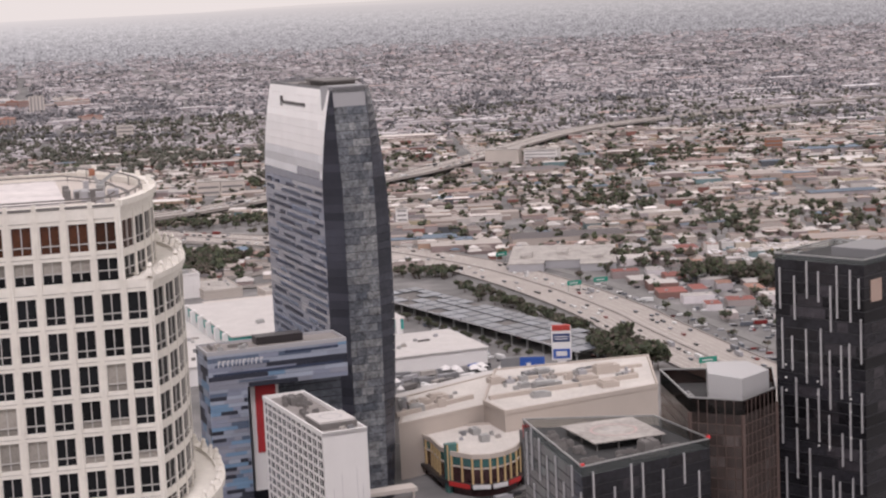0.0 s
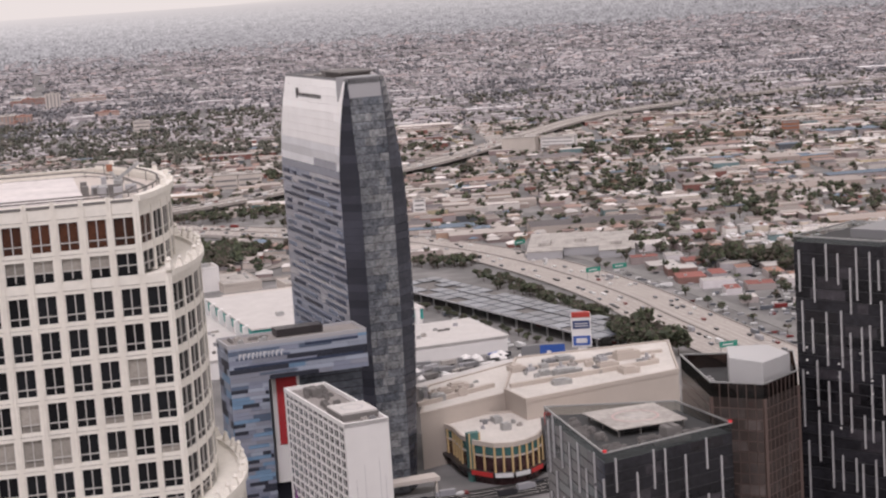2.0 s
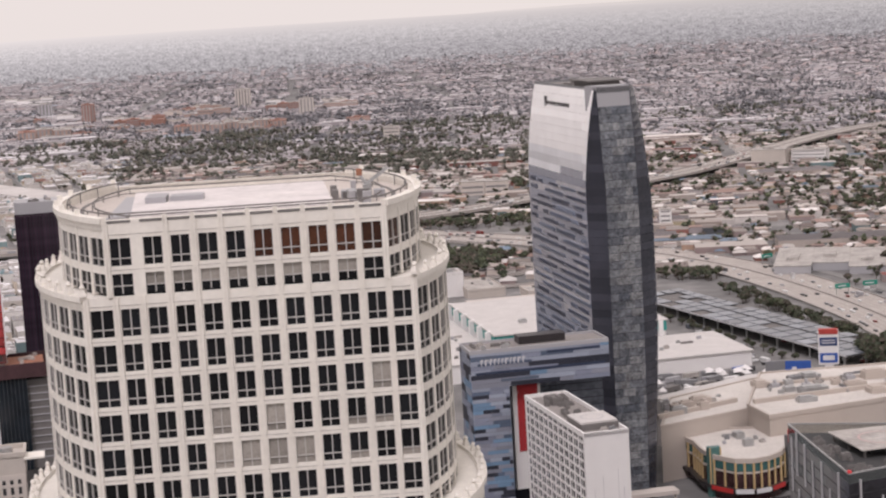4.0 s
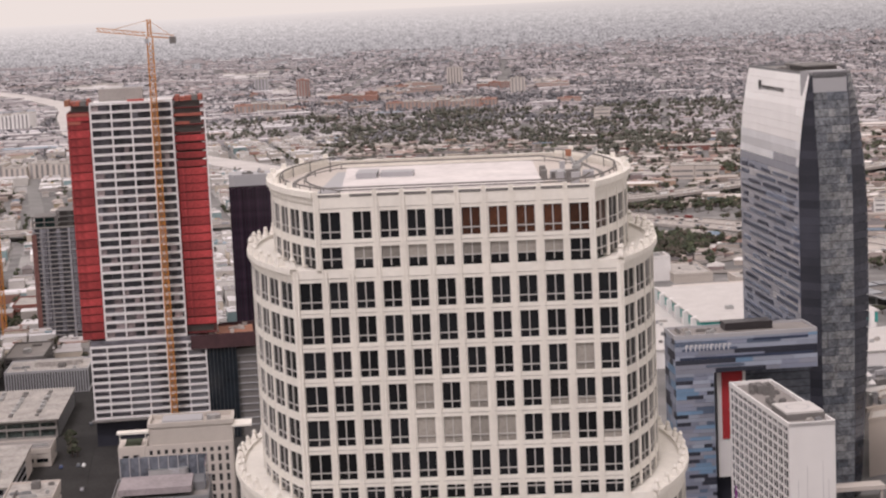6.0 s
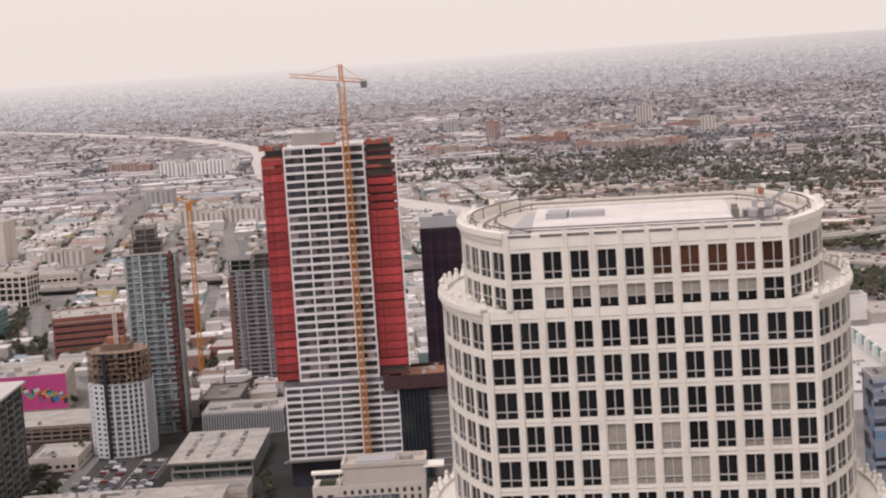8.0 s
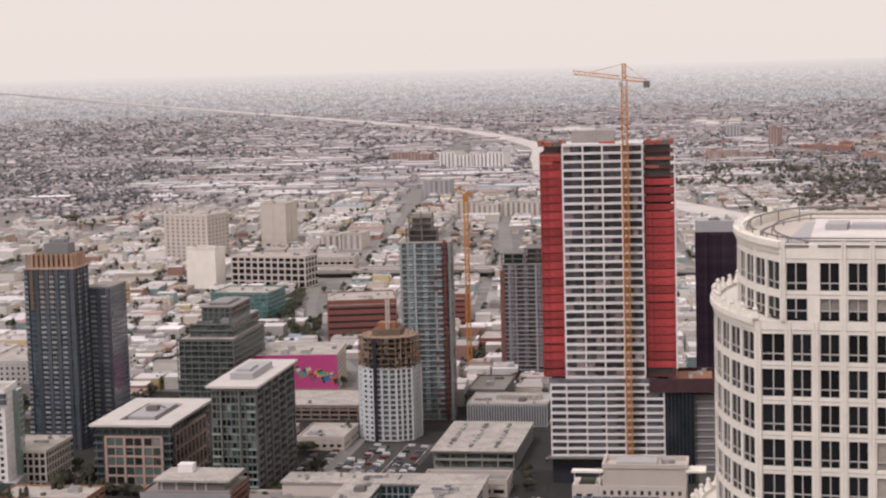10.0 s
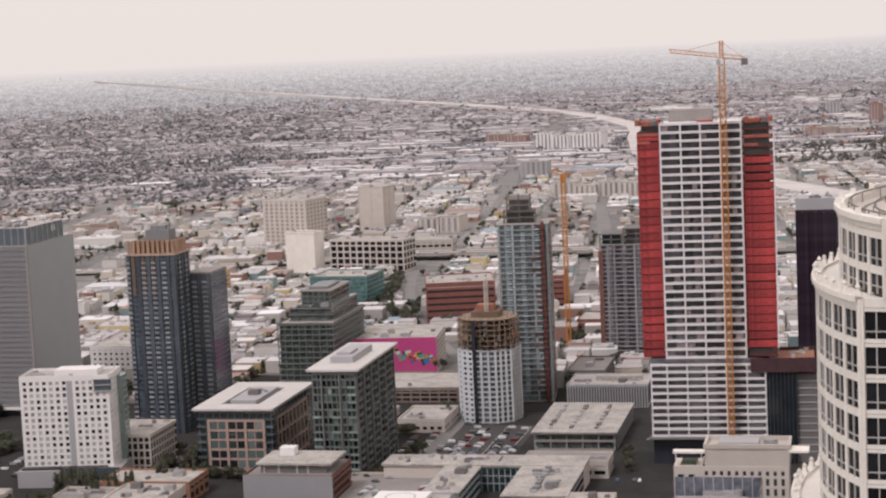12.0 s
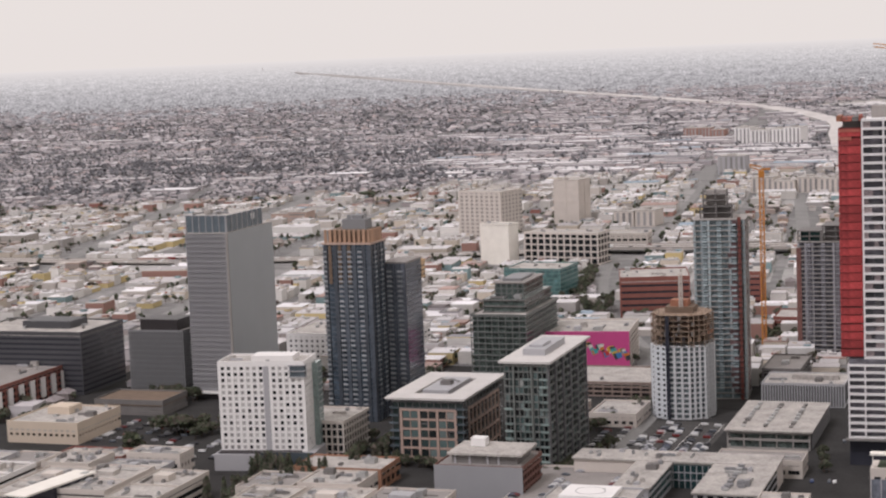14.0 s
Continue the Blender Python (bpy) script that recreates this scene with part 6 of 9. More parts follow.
repeat("side_pier", Mesh().box(-0.6, -0.9, 0, 0.75, 0.9, 63), SLATE_M, t, [(0, v, 0) for v in (1, 15.6, 31.2, 46.8, 62.4, 83)])
repeat("bay_pier", Mesh().box(-0.5, -0.8, 0, 0.5, 0.2, 63), GREEN_G, t, [(-19.5, 0, 0), (-9.2, 0, 0)])

t = framed("low_building", "grey blank-fronted building with a pale rooftop storey", -313, 865, -48, 0, 0, 38, 20, 5, 3, 8, mat("brown_brick", (0.16, 0.075, 0.06), 0.85, vary=0.2), GLASS_K, pier=0.9, band=1.2, units=0)
part("roof_field", Mesh().box(-46, 1, 20.9, -1, 37, 21.0), ROOF_G, t)
part("blank_wall", Mesh().box(-48.3, -0.5, 0, 0.4, 0.1, 20.8), mat("plain_grey_stucco", (0.27, 0.27, 0.285), 0.8, vary=0.06, scale=0.08), t)
part("penthouse", Mesh().box(-40, 5, 20, -4, 30, 25.5), CONC_D, t)
part("penthouse_roof", Mesh().box(-42, 3, 25.5, -1, 33, 26.6), ROOF, t)
part("stair_head", Mesh().box(-34, 20, 26.6, -26, 27, 31), WHITE_PAINT, t)
repeat("roof_pier", Mesh().box(-0.5, 4.4, 20, 0.5, 5, 25), GREY_L, t, [(-38, 0, 0), (-30, 0, 0), (-20, 0, 0), (-14, 0, 0)])

framed("low_building", "small cream building with tall window bays", -451, 942, -30, 0, 0, 42, 22.5, 5, 8, 10, CREAM, GLASS_K, pier=1.0, band=1.0, units=5)
framed("office_block", "long dark grey office block with ribbon windows", -727, 1090, -95, 0, 0, 62, 45, 12, 1, 1, SLATE, SMOKE, pier=0.8, band=2.2, inset=0.07, units=14, pen=(-60, 20, -20, 45, 5))
t = framed("office_block", "dark grey ribbed office block with a black roof box", -657, 1114, -44, 0, 0, 30, 44, 12, 24, 16, GREY, SLATE, pier=0.85, band=0.5, inset=0.9, units=0)
part("roof_box", Mesh().box(-36, 4, 44, -6, 26, 52), DARK, t)
t = framed("low_building", "low brown-roofed block with blank grey walls", -629, 1035, -52, 0, 0, 36, 9.7, 1, 1, 1, CONC_D, CONC_D, pier=0.5, band=3.0, units=0, roof=WOOD)
framed("low_building", "low peach commercial building with a strip of small windows", -637, 945, -51, 0, 0, 55, 13, 2, 12, 14, PEACH, GLASS_K, pier=2.0, band=4.9, inset=0.4, units=16, pen=(-38, 28, -22, 44, 4.5))
t = framed("apartment_row", "brick and white apartment row with bay windows", -739, 1000, -60, 0, 0, 110, 21, 5, 9, 16, BRICK, GLASS_K, pier=1.4, band=1.6, units=24, roof=ROOF_G)
repeat("white_bay", Mesh().box(-0.4, 0, 4, 0.9, 5.5, 18), WHITE_PAINT, t, [(0, 3 + 14 * k, 0) for k in range(8)])

# pink mural building
t = framed("apartment_block", "apartment block with a magenta mural wall", -370, 1263, -64, 0, 0, 62, 25.5, 7, 11, 10, CREAM, GLASS_K, turn=GRID + 6, pier=1.2, band=1.4, units=16)
part("painted_wall", Mesh().box(-64.4, -0.5, 0, 0.3, 0.1, 26.6), PINK, t, "magenta painted end wall")
rm = random.Random(8)
cols = [mat("mural_" + n, c, 0.7) for n, c in (("red", (0.45, 0.03, 0.03)), ("yellow", (0.55, 0.35, 0.04)), ("blue", (0.04, 0.16, 0.36)), ("teal", (0.06, 0.30, 0.30)), ("black", (0.03, 0.03, 0.04)), ("white", (0.6, 0.55, 0.5)), ("orange", (0.5, 0.15, 0.02)))]
for k in range(34):
    u = -33 + 32 * k / 34
    v = 15.5 - 6.5 * ((k / 34) ** 0.8) + 2.6 * math.sin(k * 0.7)
    s = rm.uniform(3.4, 6.0)
    q = [(u, v - s / 2), (u + s * 0.6, v - s * 0.2), (u + s * 0.5, v + s / 2), (u - s * 0.3, v + s * 0.3)]
    m = Mesh().face([(a, -0.56 - 0.006 * (k % 9), b) for a, b in q])
    part("mural_patch", m, cols[rm.randint(0, 6)], t)
claim(-355, 1235, GRID, -50, 40, -20, 26)
# the solid dark core paints the shade inside the open decks
framed("parking_garage", "brown concrete parking garage with open decks", -324, 1154, -66, 0, 0, 60, 9.6, 3, 10, 9, mat("brown_garage_concrete", (0.235, 0.18, 0.155), 0.85, vary=0.2), DARK, pier=1.1, band=1.1, inset=1.4, units=4)


# towers under construction
def round_tower():
    x, y, H = -290, 1108, 46.0
    t = thing("tower_under_construction", x, y, GRID, "half-built round-cornered white tower with timber formwork", "skyscraper")
    claim(x, y, GRID, -25, 25, -20, 30)
    poly = [(-14, -12), (-6, -17), (8, -17), (17, -11), (20, 0), (18, 14), (8, 22), (-10, 22), (-18, 12), (-19, -2)]
    GREY_W = mat("cool_grey_white_slab", (0.50, 0.51, 0.525), 0.7, vary=0.08, per_object=0.05)
    part("core", Mesh().prism(shrink(poly, 1.0), 0, H), mat("grey_aqua_glazing", (0.125, 0.15, 0.16), 0.2, 0.1, vary=0.9, scale=0.3, fine=0.9), t)
    n = 14
    fh = H / n
    repeat("floor_slab", Mesh().prism(poly, 0, 0.85), GREY_W, t, [(0, 0, fh * k) for k in range(n + 1)])
    spots = []
    for i in range(len(poly)):
        a, b = Vector(poly[i]), Vector(poly[(i + 1) % len(poly)])
        m = max(1, round((b - a).length / 4.2))
        for j in range(m):
            p = a.lerp(b, j / m)
            spots.append((p.x, p.y, 0))
    repeat("wall_pier", Mesh().box(-0.7, -0.4, 0, 0.7, 0.6, H), GREY_W, t, spots)
    part("hoist_run", Mesh().box(-6.5, -18.5, 0, -4.2, -16.2, H + 20), SMOKE, t)
    part("flat_wall", Mesh().prism([(-19.3, -3), (-14.2, -12.4), (-6.4, -17.4), (-6.0, -16.6), (-13.6, -11.6), (-18.6, -2.6)], 0, H), mat("cool_white_panel", (0.60, 0.63, 0.66), 0.6, vary=0.05, per_object=0.05), t)
    win = Mesh().box(-0.9, -0.16, 0, 0.9, 0.1, 1.5).data("window", GLASS_K)
    for k in range(n):
        for (px, py) in ((-12.4, -13.6), (-8.4, -16.15), (-16.6, -8.0)):
            part("window", win, None, t, "", pose(px, py, fh * k + 1.3, 0, 0, -32.6 if px > -14 else -61.4))
    up = 7
    raw = mat("tan_plywood_formwork", (0.235, 0.17, 0.125), 0.85, vary=0.3, per_object=0.2)
    repeat("raw_slab", Mesh().prism(shrink(poly, 0.7), 0, 0.4), raw, t, [(0, 0, H + 3.3 * k) for k in range(1, up)])
    part("raw_core", Mesh().box(-7, -4, H, 6, 9, H + 22), CONC_D, t)
    rq = random.Random(41)
    ring = shrink(poly, 0.1)
    for f in range(6):
        for i in range(len(ring)):
            a, b = Vector(ring[i]), Vector(ring[(i + 1) % len(ring)])
            m = max(2, round((b - a).length / 4.5))
            for j in range(m):
                p = a.lerp(b, (j + rq.uniform(0.1, 0.9)) / m)
                ang = math.degrees(math.atan2(b.y - a.y, b.x - a.x))
                z = H + 0.6 + 3.3 * f
                if rq.random() < (0.75 if f < 3 else 0.3):
                    wd, hh = rq.uniform(1.2, 3.4), rq.uniform(1.2, 2.7)
                    part("shutter_panel", Mesh().box(-wd / 2, -0.1, 0, wd / 2, 0.1, hh), rq.choice((DARK, DARK, WOOD, raw) if f < 2 else (raw, WOOD, CONC_D, ORANGE_R)), t, "", pose(p.x, p.y, z, 0, 0, ang))
    repeat("prop", Mesh().box(-0.22, -0.22, H, 0.22, 0.22, H + 20), raw, t, spots)
    part("top_core", Mesh().box(-9, -6, H + 20, 9, 10, H + 24), WOOD, t)
    part("top_form", Mesh().box(-6, -3, H + 24, 5, 7, H + 28), ORANGE_R, t)
    lattice(t, "mast", 1, -4, H + 20, H + 45, 0.9, 3, CREAM)
    for k in range(24):
        rk = random.Random(800 + k)
        a = 2 * math.pi * k / 24
        part("guard_post", Mesh().box(-0.15, -0.15, H + 20, 0.15, 0.15, H + rk.uniform(22, 24)), WOOD, t, "", (17 * math.cos(a), 2.5 + 18 * math.sin(a), 0))


round_tower()


def glazing_tower(name, label, x, y, turn, W, D, H, n, tops, red, core, panel):
    t = thing(name, x, y, turn, label, "skyscraper")
    claim(x, y, turn, -W - 5, 5, -5, D + 5)
    part("core", Mesh().box(-W + 1, 1, 0, -1, D - 1, H), core, t)
    fh = H / n
    repeat("floor_slab", Mesh().box(-W - 0.15, -0.35, 0, 0.3, D, 0.6), CONC, t, [(0, 0, fh * k) for k in range(n + 1)])
    pal = panel
    repeat("panel_column", Mesh().box(-0.7, -0.25, 0, 0.7, 0.9, H), pal, t, [(-W + 1 + (W - 2) * k / 7, 0, 0) for k in (0, 1, 2, 5, 7)])
    repeat("panel_column", Mesh().box(-0.9, -0.8, 0, 0.25, 0.8, H), CONC, t, [(0, 1 + (D - 2) * k / 6, 0) for k in range(7)])
    me = Mesh().box(-1.5, -1.3, 0, 1.5, 0.2, 0.3).box(-1.5, -1.3, 0.3, 1.5, -1.15, 1.2).box(-1.5, -0.05, 1.6, 1.5, 0.2, 2.6).data("balcony", pal)
    for k in range(2, n):
        for c in (0.22, 0.5, 0.78):
            part("balcony", me, None, t, "", (-W * (1 - c), 0, fh * k))
    if red:
        part("hoist_mast", Mesh().box(-4.7, -2.6, 0, -2.7, -0.3, H + 2), mat("rust_red_steel", (0.17, 0.055, 0.045), 0.8, vary=0.3), t, "rust-red hoist run")
        rust = mat("rust_red_scaffold_net", (0.140, 0.088, 0.092), 0.85, vary=0.45, scale=0.15, fine=0.8, per_object=0.35)
        rg2 = random.Random(313)
        for k in range(1, n):
            if rg2.random() < 0.8:
                part("scaffold_net", Mesh().box(-11.5 + rg2.uniform(0, 3), -0.7, 0.8, -5.2, -0.45, fh - 0.2), rust, t, "", (0, 0, fh * k))
            if rg2.random() < 0.55:
                v0 = rg2.uniform(1, 10)
                part("scaffold_net", Mesh().box(0.3, v0, 0.8, 0.55, v0 + rg2.uniform(6, 16), fh - 0.2), rust, t, "", (0, 0, fh * k))
        repeat("hoist_tie", Mesh().box(-5.6, -3.2, 0, -1.8, -0.2, 0.4), DARK, t, [(0, 0, fh * k) for k in range(1, n)])
    for (a, b, c, d, z1, m) in tops:
        zz = H
        while zz < H + z1 - 0.5:
            part("raw_slab", Mesh().box(a, b, zz, c, d, zz + 0.5), CONC_D, t)
            for px in (a + 0.6, (a + c) / 2, c - 0.6):
                part("raw_column", Mesh().box(px - 0.5, b + 0.3, zz, px + 0.5, b + 1.3, min(zz + 4, H + z1)), CONC_D, t)
            zz += 4
        part("raw_core", Mesh().box(a + 2, b + 4, H, c - 2, d - 3, H + z1 - 1), m, t)
    return t


AQUA_GLAZING = mat("aqua_grey_glazing", (0.175, 0.225, 0.245), 0.15, 0.15, vary=0.8, scale=0.14, fine=0.6)
MAUVE_GLAZING = mat("mauve_grey_glazing", (0.105, 0.105, 0.122), 0.2, 0.1, vary=0.8, scale=0.14, fine=0.6)
BLUE_PANEL = mat("pale_blue_panel", (0.35, 0.415, 0.44), 0.4, vary=0.1, per_object=0.25)
MAUVE_PANEL = mat("pale_mauve_panel", (0.27, 0.265, 0.29), 0.5, vary=0.1, per_object=0.2)
glazing_tower("tower_under_construction", "concrete and pale blue tower with rust-red hoist run", -260, 1163, GRID + 6, 34, 34, 119, 33,
              [(-30, 6, -8, 26, 10, CONC_D), (-28, 8, -11, 24, 20, CONC)], True, AQUA_GLAZING, BLUE_PANEL)
# dark core again in place of shaded open decks
framed("parking_podium", "bare concrete parking podium beside the tower", -230, 1192, -26, 0, -6, 50, 16, 6, 3, 5, CONC_D, DARK, pier=0.8, band=0.7, inset=1.2, units=2, roof=ROOF_G)
glazing_tower("tower_under_construction", "grey concrete tower with raw upper floors", -222, 1338, GRID, 38, 30, 84, 25,
              [(-20, 2, 0, 28, 13, CONC_D), (-38, 2, -20, 28, 9, GLASS_T)], False, MAUVE_GLAZING, MAUVE_PANEL)
part("netting", Mesh().box(-38.6, -0.5, 3, -35.0, 0.0, 80), mat("rust_brown_netting", (0.16, 0.075, 0.065), 0.85, vary=0.3), bpy.data.objects["tower_under_construction.003"] if "tower_under_construction.003" in bpy.data.objects else bpy.data.objects["tower_under_construction.002"])

c2 = thing("tower_crane", -291, 1361, 20, "orange lattice tower crane with a short jib", "crane")
lattice(c2, "mast", 0, 0, 0, 136, 1.5, 4.5, ORANGE)
part("jib", Mesh().bar((0, 0, 139), (-9, -3, 141), 0.6).bar((0, 0, 136), (-9, -3, 139.5), 0.4).bar((0, 0, 137), (7, 2, 137), 0.7), ORANGE, c2)
part("cab", Mesh().box(-2, -2, 131, 2, 2, 136), ORANGE, c2)

t = framed("office_tower", "dark maroon glass tower with a grey roof crown", -79, 1310, -32, 0, 0, 36, 110, 30, 14, 12, mat("maroon_cladding", (0.038, 0.022, 0.036), 0.12, 0.2, vary=0.5, scale=0.05, fine=0.4, per_object=0.3), SMOKE, pier=1.6, band=0.3, inset=0.12, units=0)
part("crown", Mesh().prism([(-28, 2), (-4, 2), (0, 8), (0, 30), (-32, 30), (-32, 8)], 110, 119), GREY_L, t)
roof_units(t, -28, -4, 4, 28, 119, 10, 71)

# front white hotel-like block and its darker neighbour
t = framed("apartment_block", "cream apartment block with a tall blank roof storey", -110, 795, -2, 37, 0, 20, 46, 10, 11, 5, CREAM, mat("dusky_slot_window", (0.06, 0.06, 0.062), 0.15, 0.1, vary=0.5, scale=0.3), pier=1.9, band=1.3, units=0)
part("roof_storey", Mesh().box(0, 0.5, 46, 37.5, 18, 55), BEIGE, t)
part("roof_rim", Mesh().ring([(-.4, 0), (38, 0), (38, 18.6), (-.4, 18.6)], [(.8, 1.2), (36.8, 1.2), (36.8, 17.4), (.8, 17.4)], 55, 57), BEIGE, t)
part("roof_canopy", Mesh().box(37, -1, 53.5, 46, 10, 54.4).box(-14, -1, 53.0, 0, 4, 53.9).box(-13, 0.2, 47, -12.6, 0.6, 53).box(-1.6, 0.2, 46, -1.2, 0.6, 53), WHITE_CONC, t)
part("roof_plate", Mesh().box(6, 2, 55, 24, 14, 57.4), GREY_L, t)
part("roof_tank", Mesh().tube(29, 8, 55, 58, 3.2, 16), STEEL, t)
part("lower_wing", Mesh().box(-14, 0, 0, -2.2, 16, 47), CREAM, t)
repeat("wing_window", Mesh().box(-1.4, -0.2, 0, 1.4, 0.2, 2.2), GLASS_K, t, [(u, 0, 18 + 4.6 * k) for k in range(6) for u in (-10.8, -6.0)])
part("roof_garden", Mesh().box(-11, 2, 47, -4, 14, 47.5), LEAF, t)
t = framed("office_block", "grey block with plant screens and a worn helipad", -118, 728, 0, 40, 0, 34, 40, 9, 10, 8, GREY, GLASS_K, pier=0.8, band=1.0, units=0, roof=ROOF_G)
part("roof_step", Mesh().box(3, 12, 40, 38, 33, 43.5), GREY, t)
part("roof_screen", Mesh().box(2, 26, 43.5, 39, 26.4, 52).box(38.6, 4, 43.5, 39, 26, 52), SMOKE_L, t)
repeat("screen_post", Mesh().box(-0.2, 25.5, 40, 0.2, 26, 52.6), GREY_L, t, [(2 + 4.1 * k, 0, 0) for k in range(10)])
part("helipad", Mesh().box(3, 2, 42.0, 33, 23, 44.6), mat("worn_mauve_deck", (0.30, 0.262, 0.272), 0.85, vary=0.25, scale=0.1, fine=0.6), t, "worn mauve helipad deck")
part("air_duct", Mesh().tube(29, 24, 43.5, 47, 2.0, 14).box(14, 23, 43.5, 24, 25.5, 46.5), STEEL, t)
roof_units(t, 10, 36, 22, 32, 43.5, 12, 77)

# office with the pale slatted roof, grey ribbed hall, courtyard block
t = framed("office_building", "low pale office building with a broad vented roof", -193, 1021, -48, 0, 0, 84, 10.5, 2, 5, 10, CONC, GREEN_PANE, pier=0.8, band=1.2, inset=1.6, units=0)
part("roof_field", Mesh().box(-49.5, -2, 10.8, 1.5, 85, 11.6), ROOF, t)
part("side_screen", Mesh().box(0.1, 1, 0, 0.7, 83, 10.2), SLATE, t)
repeat("side_rail", Mesh().box(0.7, 1, 0, 1.0, 83, 0.35), GREY, t, [(0, 0, 1.5 + 2.2 * k) for k in range(4)])
rr = random.Random(22)
for col in (-40, -27, -12):
    for k in range(9):
        part("roof_vent", Mesh().box(col - 1.2, 8 + 7.8 * k, 11.6, col + rr.uniform(0.6, 1.6), 10.6 + 7.8 * k + rr.uniform(0, 3), 12.2 + rr.random()), CONC_D if rr.random() < 0.4 else STEEL, t)
t = framed("hall_building", "low windowless hall with grey ribbed walls", -194, 1145, -53, 0, 0, 40, 14.5, 1, 30, 1, mat("pale_rib_panel", (0.38, 0.378, 0.392), 0.6, vary=0.08), SLATE, pier=0.85, band=0.6, inset=0.9, units=8, roof=ROOF)
part("roof_box", Mesh().box(-36, 18, 14.5, -6, 26, 17.5), ROOF, t)
ct_ = thing("courtyard_block", -196, 948, GRID, "pale U-shaped block round a glazed green courtyard", "building")
claim(-196, 948, GRID, -112, 4, -90, 6)
part("rear_wing", Mesh().box(-108, -22, 0, 2, 0, 13.4), CREAM, ct_)
part("rear_roof", Mesh().box(-109, -23, 13.4, 3, 1, 14.3), ROOF, ct_)
part("east_wing", Mesh().box(-30, -85, 0, 2, -22, 13), GREY_L, ct_)
part("east_roof", Mesh().box(-31, -86, 13, 3, -23, 13.9), ROOF, ct_)
part("west_wing", Mesh().box(-72, -80, 0, -54, -22, 13), GREY_L, ct_)
part("west_roof", Mesh().box(-73, -81, 13, -53, -23, 13.9), ROOF, ct_)
part("court_glass", Mesh().box(-53.8, -24, 0, -30.2, -22.2, 12.6), mat("dark_court_glass", (0.02, 0.045, 0.048), 0.12, 0.1, vary=0.7, scale=0.2), ct_)
repeat("court_mullion", Mesh().box(-0.2, -24.4, 0, 0.2, -24, 12.6), GREY_L, ct_, [(-53 + 3.2 * k, 0, 0) for k in range(8)])
repeat("court_band", Mesh().box(-53.8, -24.3, 0, -30.2, -24, 0.5), GREY_L, ct_, [(0, 0, 4.2 * k) for k in range(1, 3)])
repeat("front_window", Mesh().box(0, -85.3, 0, 3.0, -84.9, 2.2), GLASS_K, ct_, [(-28 + 5.0 * k, 0, 2.2 + 4 * j) for k in range(6) for j in range(3)])
repeat("east_window", Mesh().box(1.9, 0, 0, 2.3, 4.2, 2.2), GLASS_K, ct_, [(0, -82 + 6 * k, 2.5 + 4 * j) for k in range(10) for j in range(3)])
repeat("west_window", Mesh().box(-54.2, 0, 0, -53.7, 4.2, 2.2), GLASS_T, ct_, [(0, -78 + 6 * k, 2.5 + 4 * j) for k in range(9) for j in range(3)])
roof_units(ct_, -26, -2, -82, -26, 13.9, 14, 81)
roof_units(ct_, -70, -56, -78, -26, 13.9, 14, 82)
roof_units(ct_, -104, -10, -20, -3, 14.3, 16, 83)
lot = thing("parking_deck", -300, 905, GRID, "low parking deck with painted bays", "parking deck")
part("deck", Mesh().box(-22, -60, 0, 30, 24, 6.5), ROOF_G, lot)
for k in range(11):
    rk = random.Random(k + 610)
    part("roof_spine", Mesh().box(-16.5, -80 + 5 * k, 13.9, -16.5 + rk.uniform(2, 4), -76.5 + 5 * k, 14.6 + rk.random() * 1.2), rk.choice((CONC_D, STEEL, GREY)), ct_)
part("ramp_well", Mesh().box(8, -34, 6.5, 26, -22, 6.62), DARK, lot)
part("edge_wall", Mesh().ring([(-22, -60), (30, -60), (30, 24), (-22, 24)], [(-21.5, -59.5), (29.5, -59.5), (29.5, 23.5), (-21.5, 23.5)], 6.5, 7.6), CREAM, lot)

t = framed("terraced_building", "dark stepped apartment building with green glass balconies", -428, 1203, -42, 0, 0, 88, 46, 11, 8, 14, GREEN_G, GREEN_PANE, pier=0.6, band=0.8, inset=1.3, units=0)
part("upper_storey", Mesh().box(-36, 14, 46, -5, 84, 56), GREEN_PANE, t)
roof_units(t, -34, -6, 14, 24, 56, 8, 311)
repeat("upper_slab", Mesh().box(-37, 13, 0, -4, 85, 0.8), CONC_D, t, [(0, 0, 46 + 4.4 * k) for k in range(3)])
part("top_storey", Mesh().box(-30, 24, 56, -8, 74, 66), GREEN_PANE, t)
repeat("upper_slab", Mesh().box(-30.6, 23.4, 0, -7.4, 74.6, 0.7), GREEN_G, t, [(0, 0, 58.5 + 3.6 * k) for k in range(2)])
repeat("top_pier", Mesh().box(-0.4, 23.5, 56, 0.4, 24, 66), GREEN_G, t, [(-29.5 + 4.2 * k, 0, 0) for k in range(6)])
part("top_roof", Mesh().box(-31, 23, 66, -7, 75, 67), ROOF_G, t)
part("top_plant", Mesh().box(-26, 30, 67, -12, 60, 69), GREY, t)
roof_units(t, -28, -9, 25, 72, 67, 8, 312)

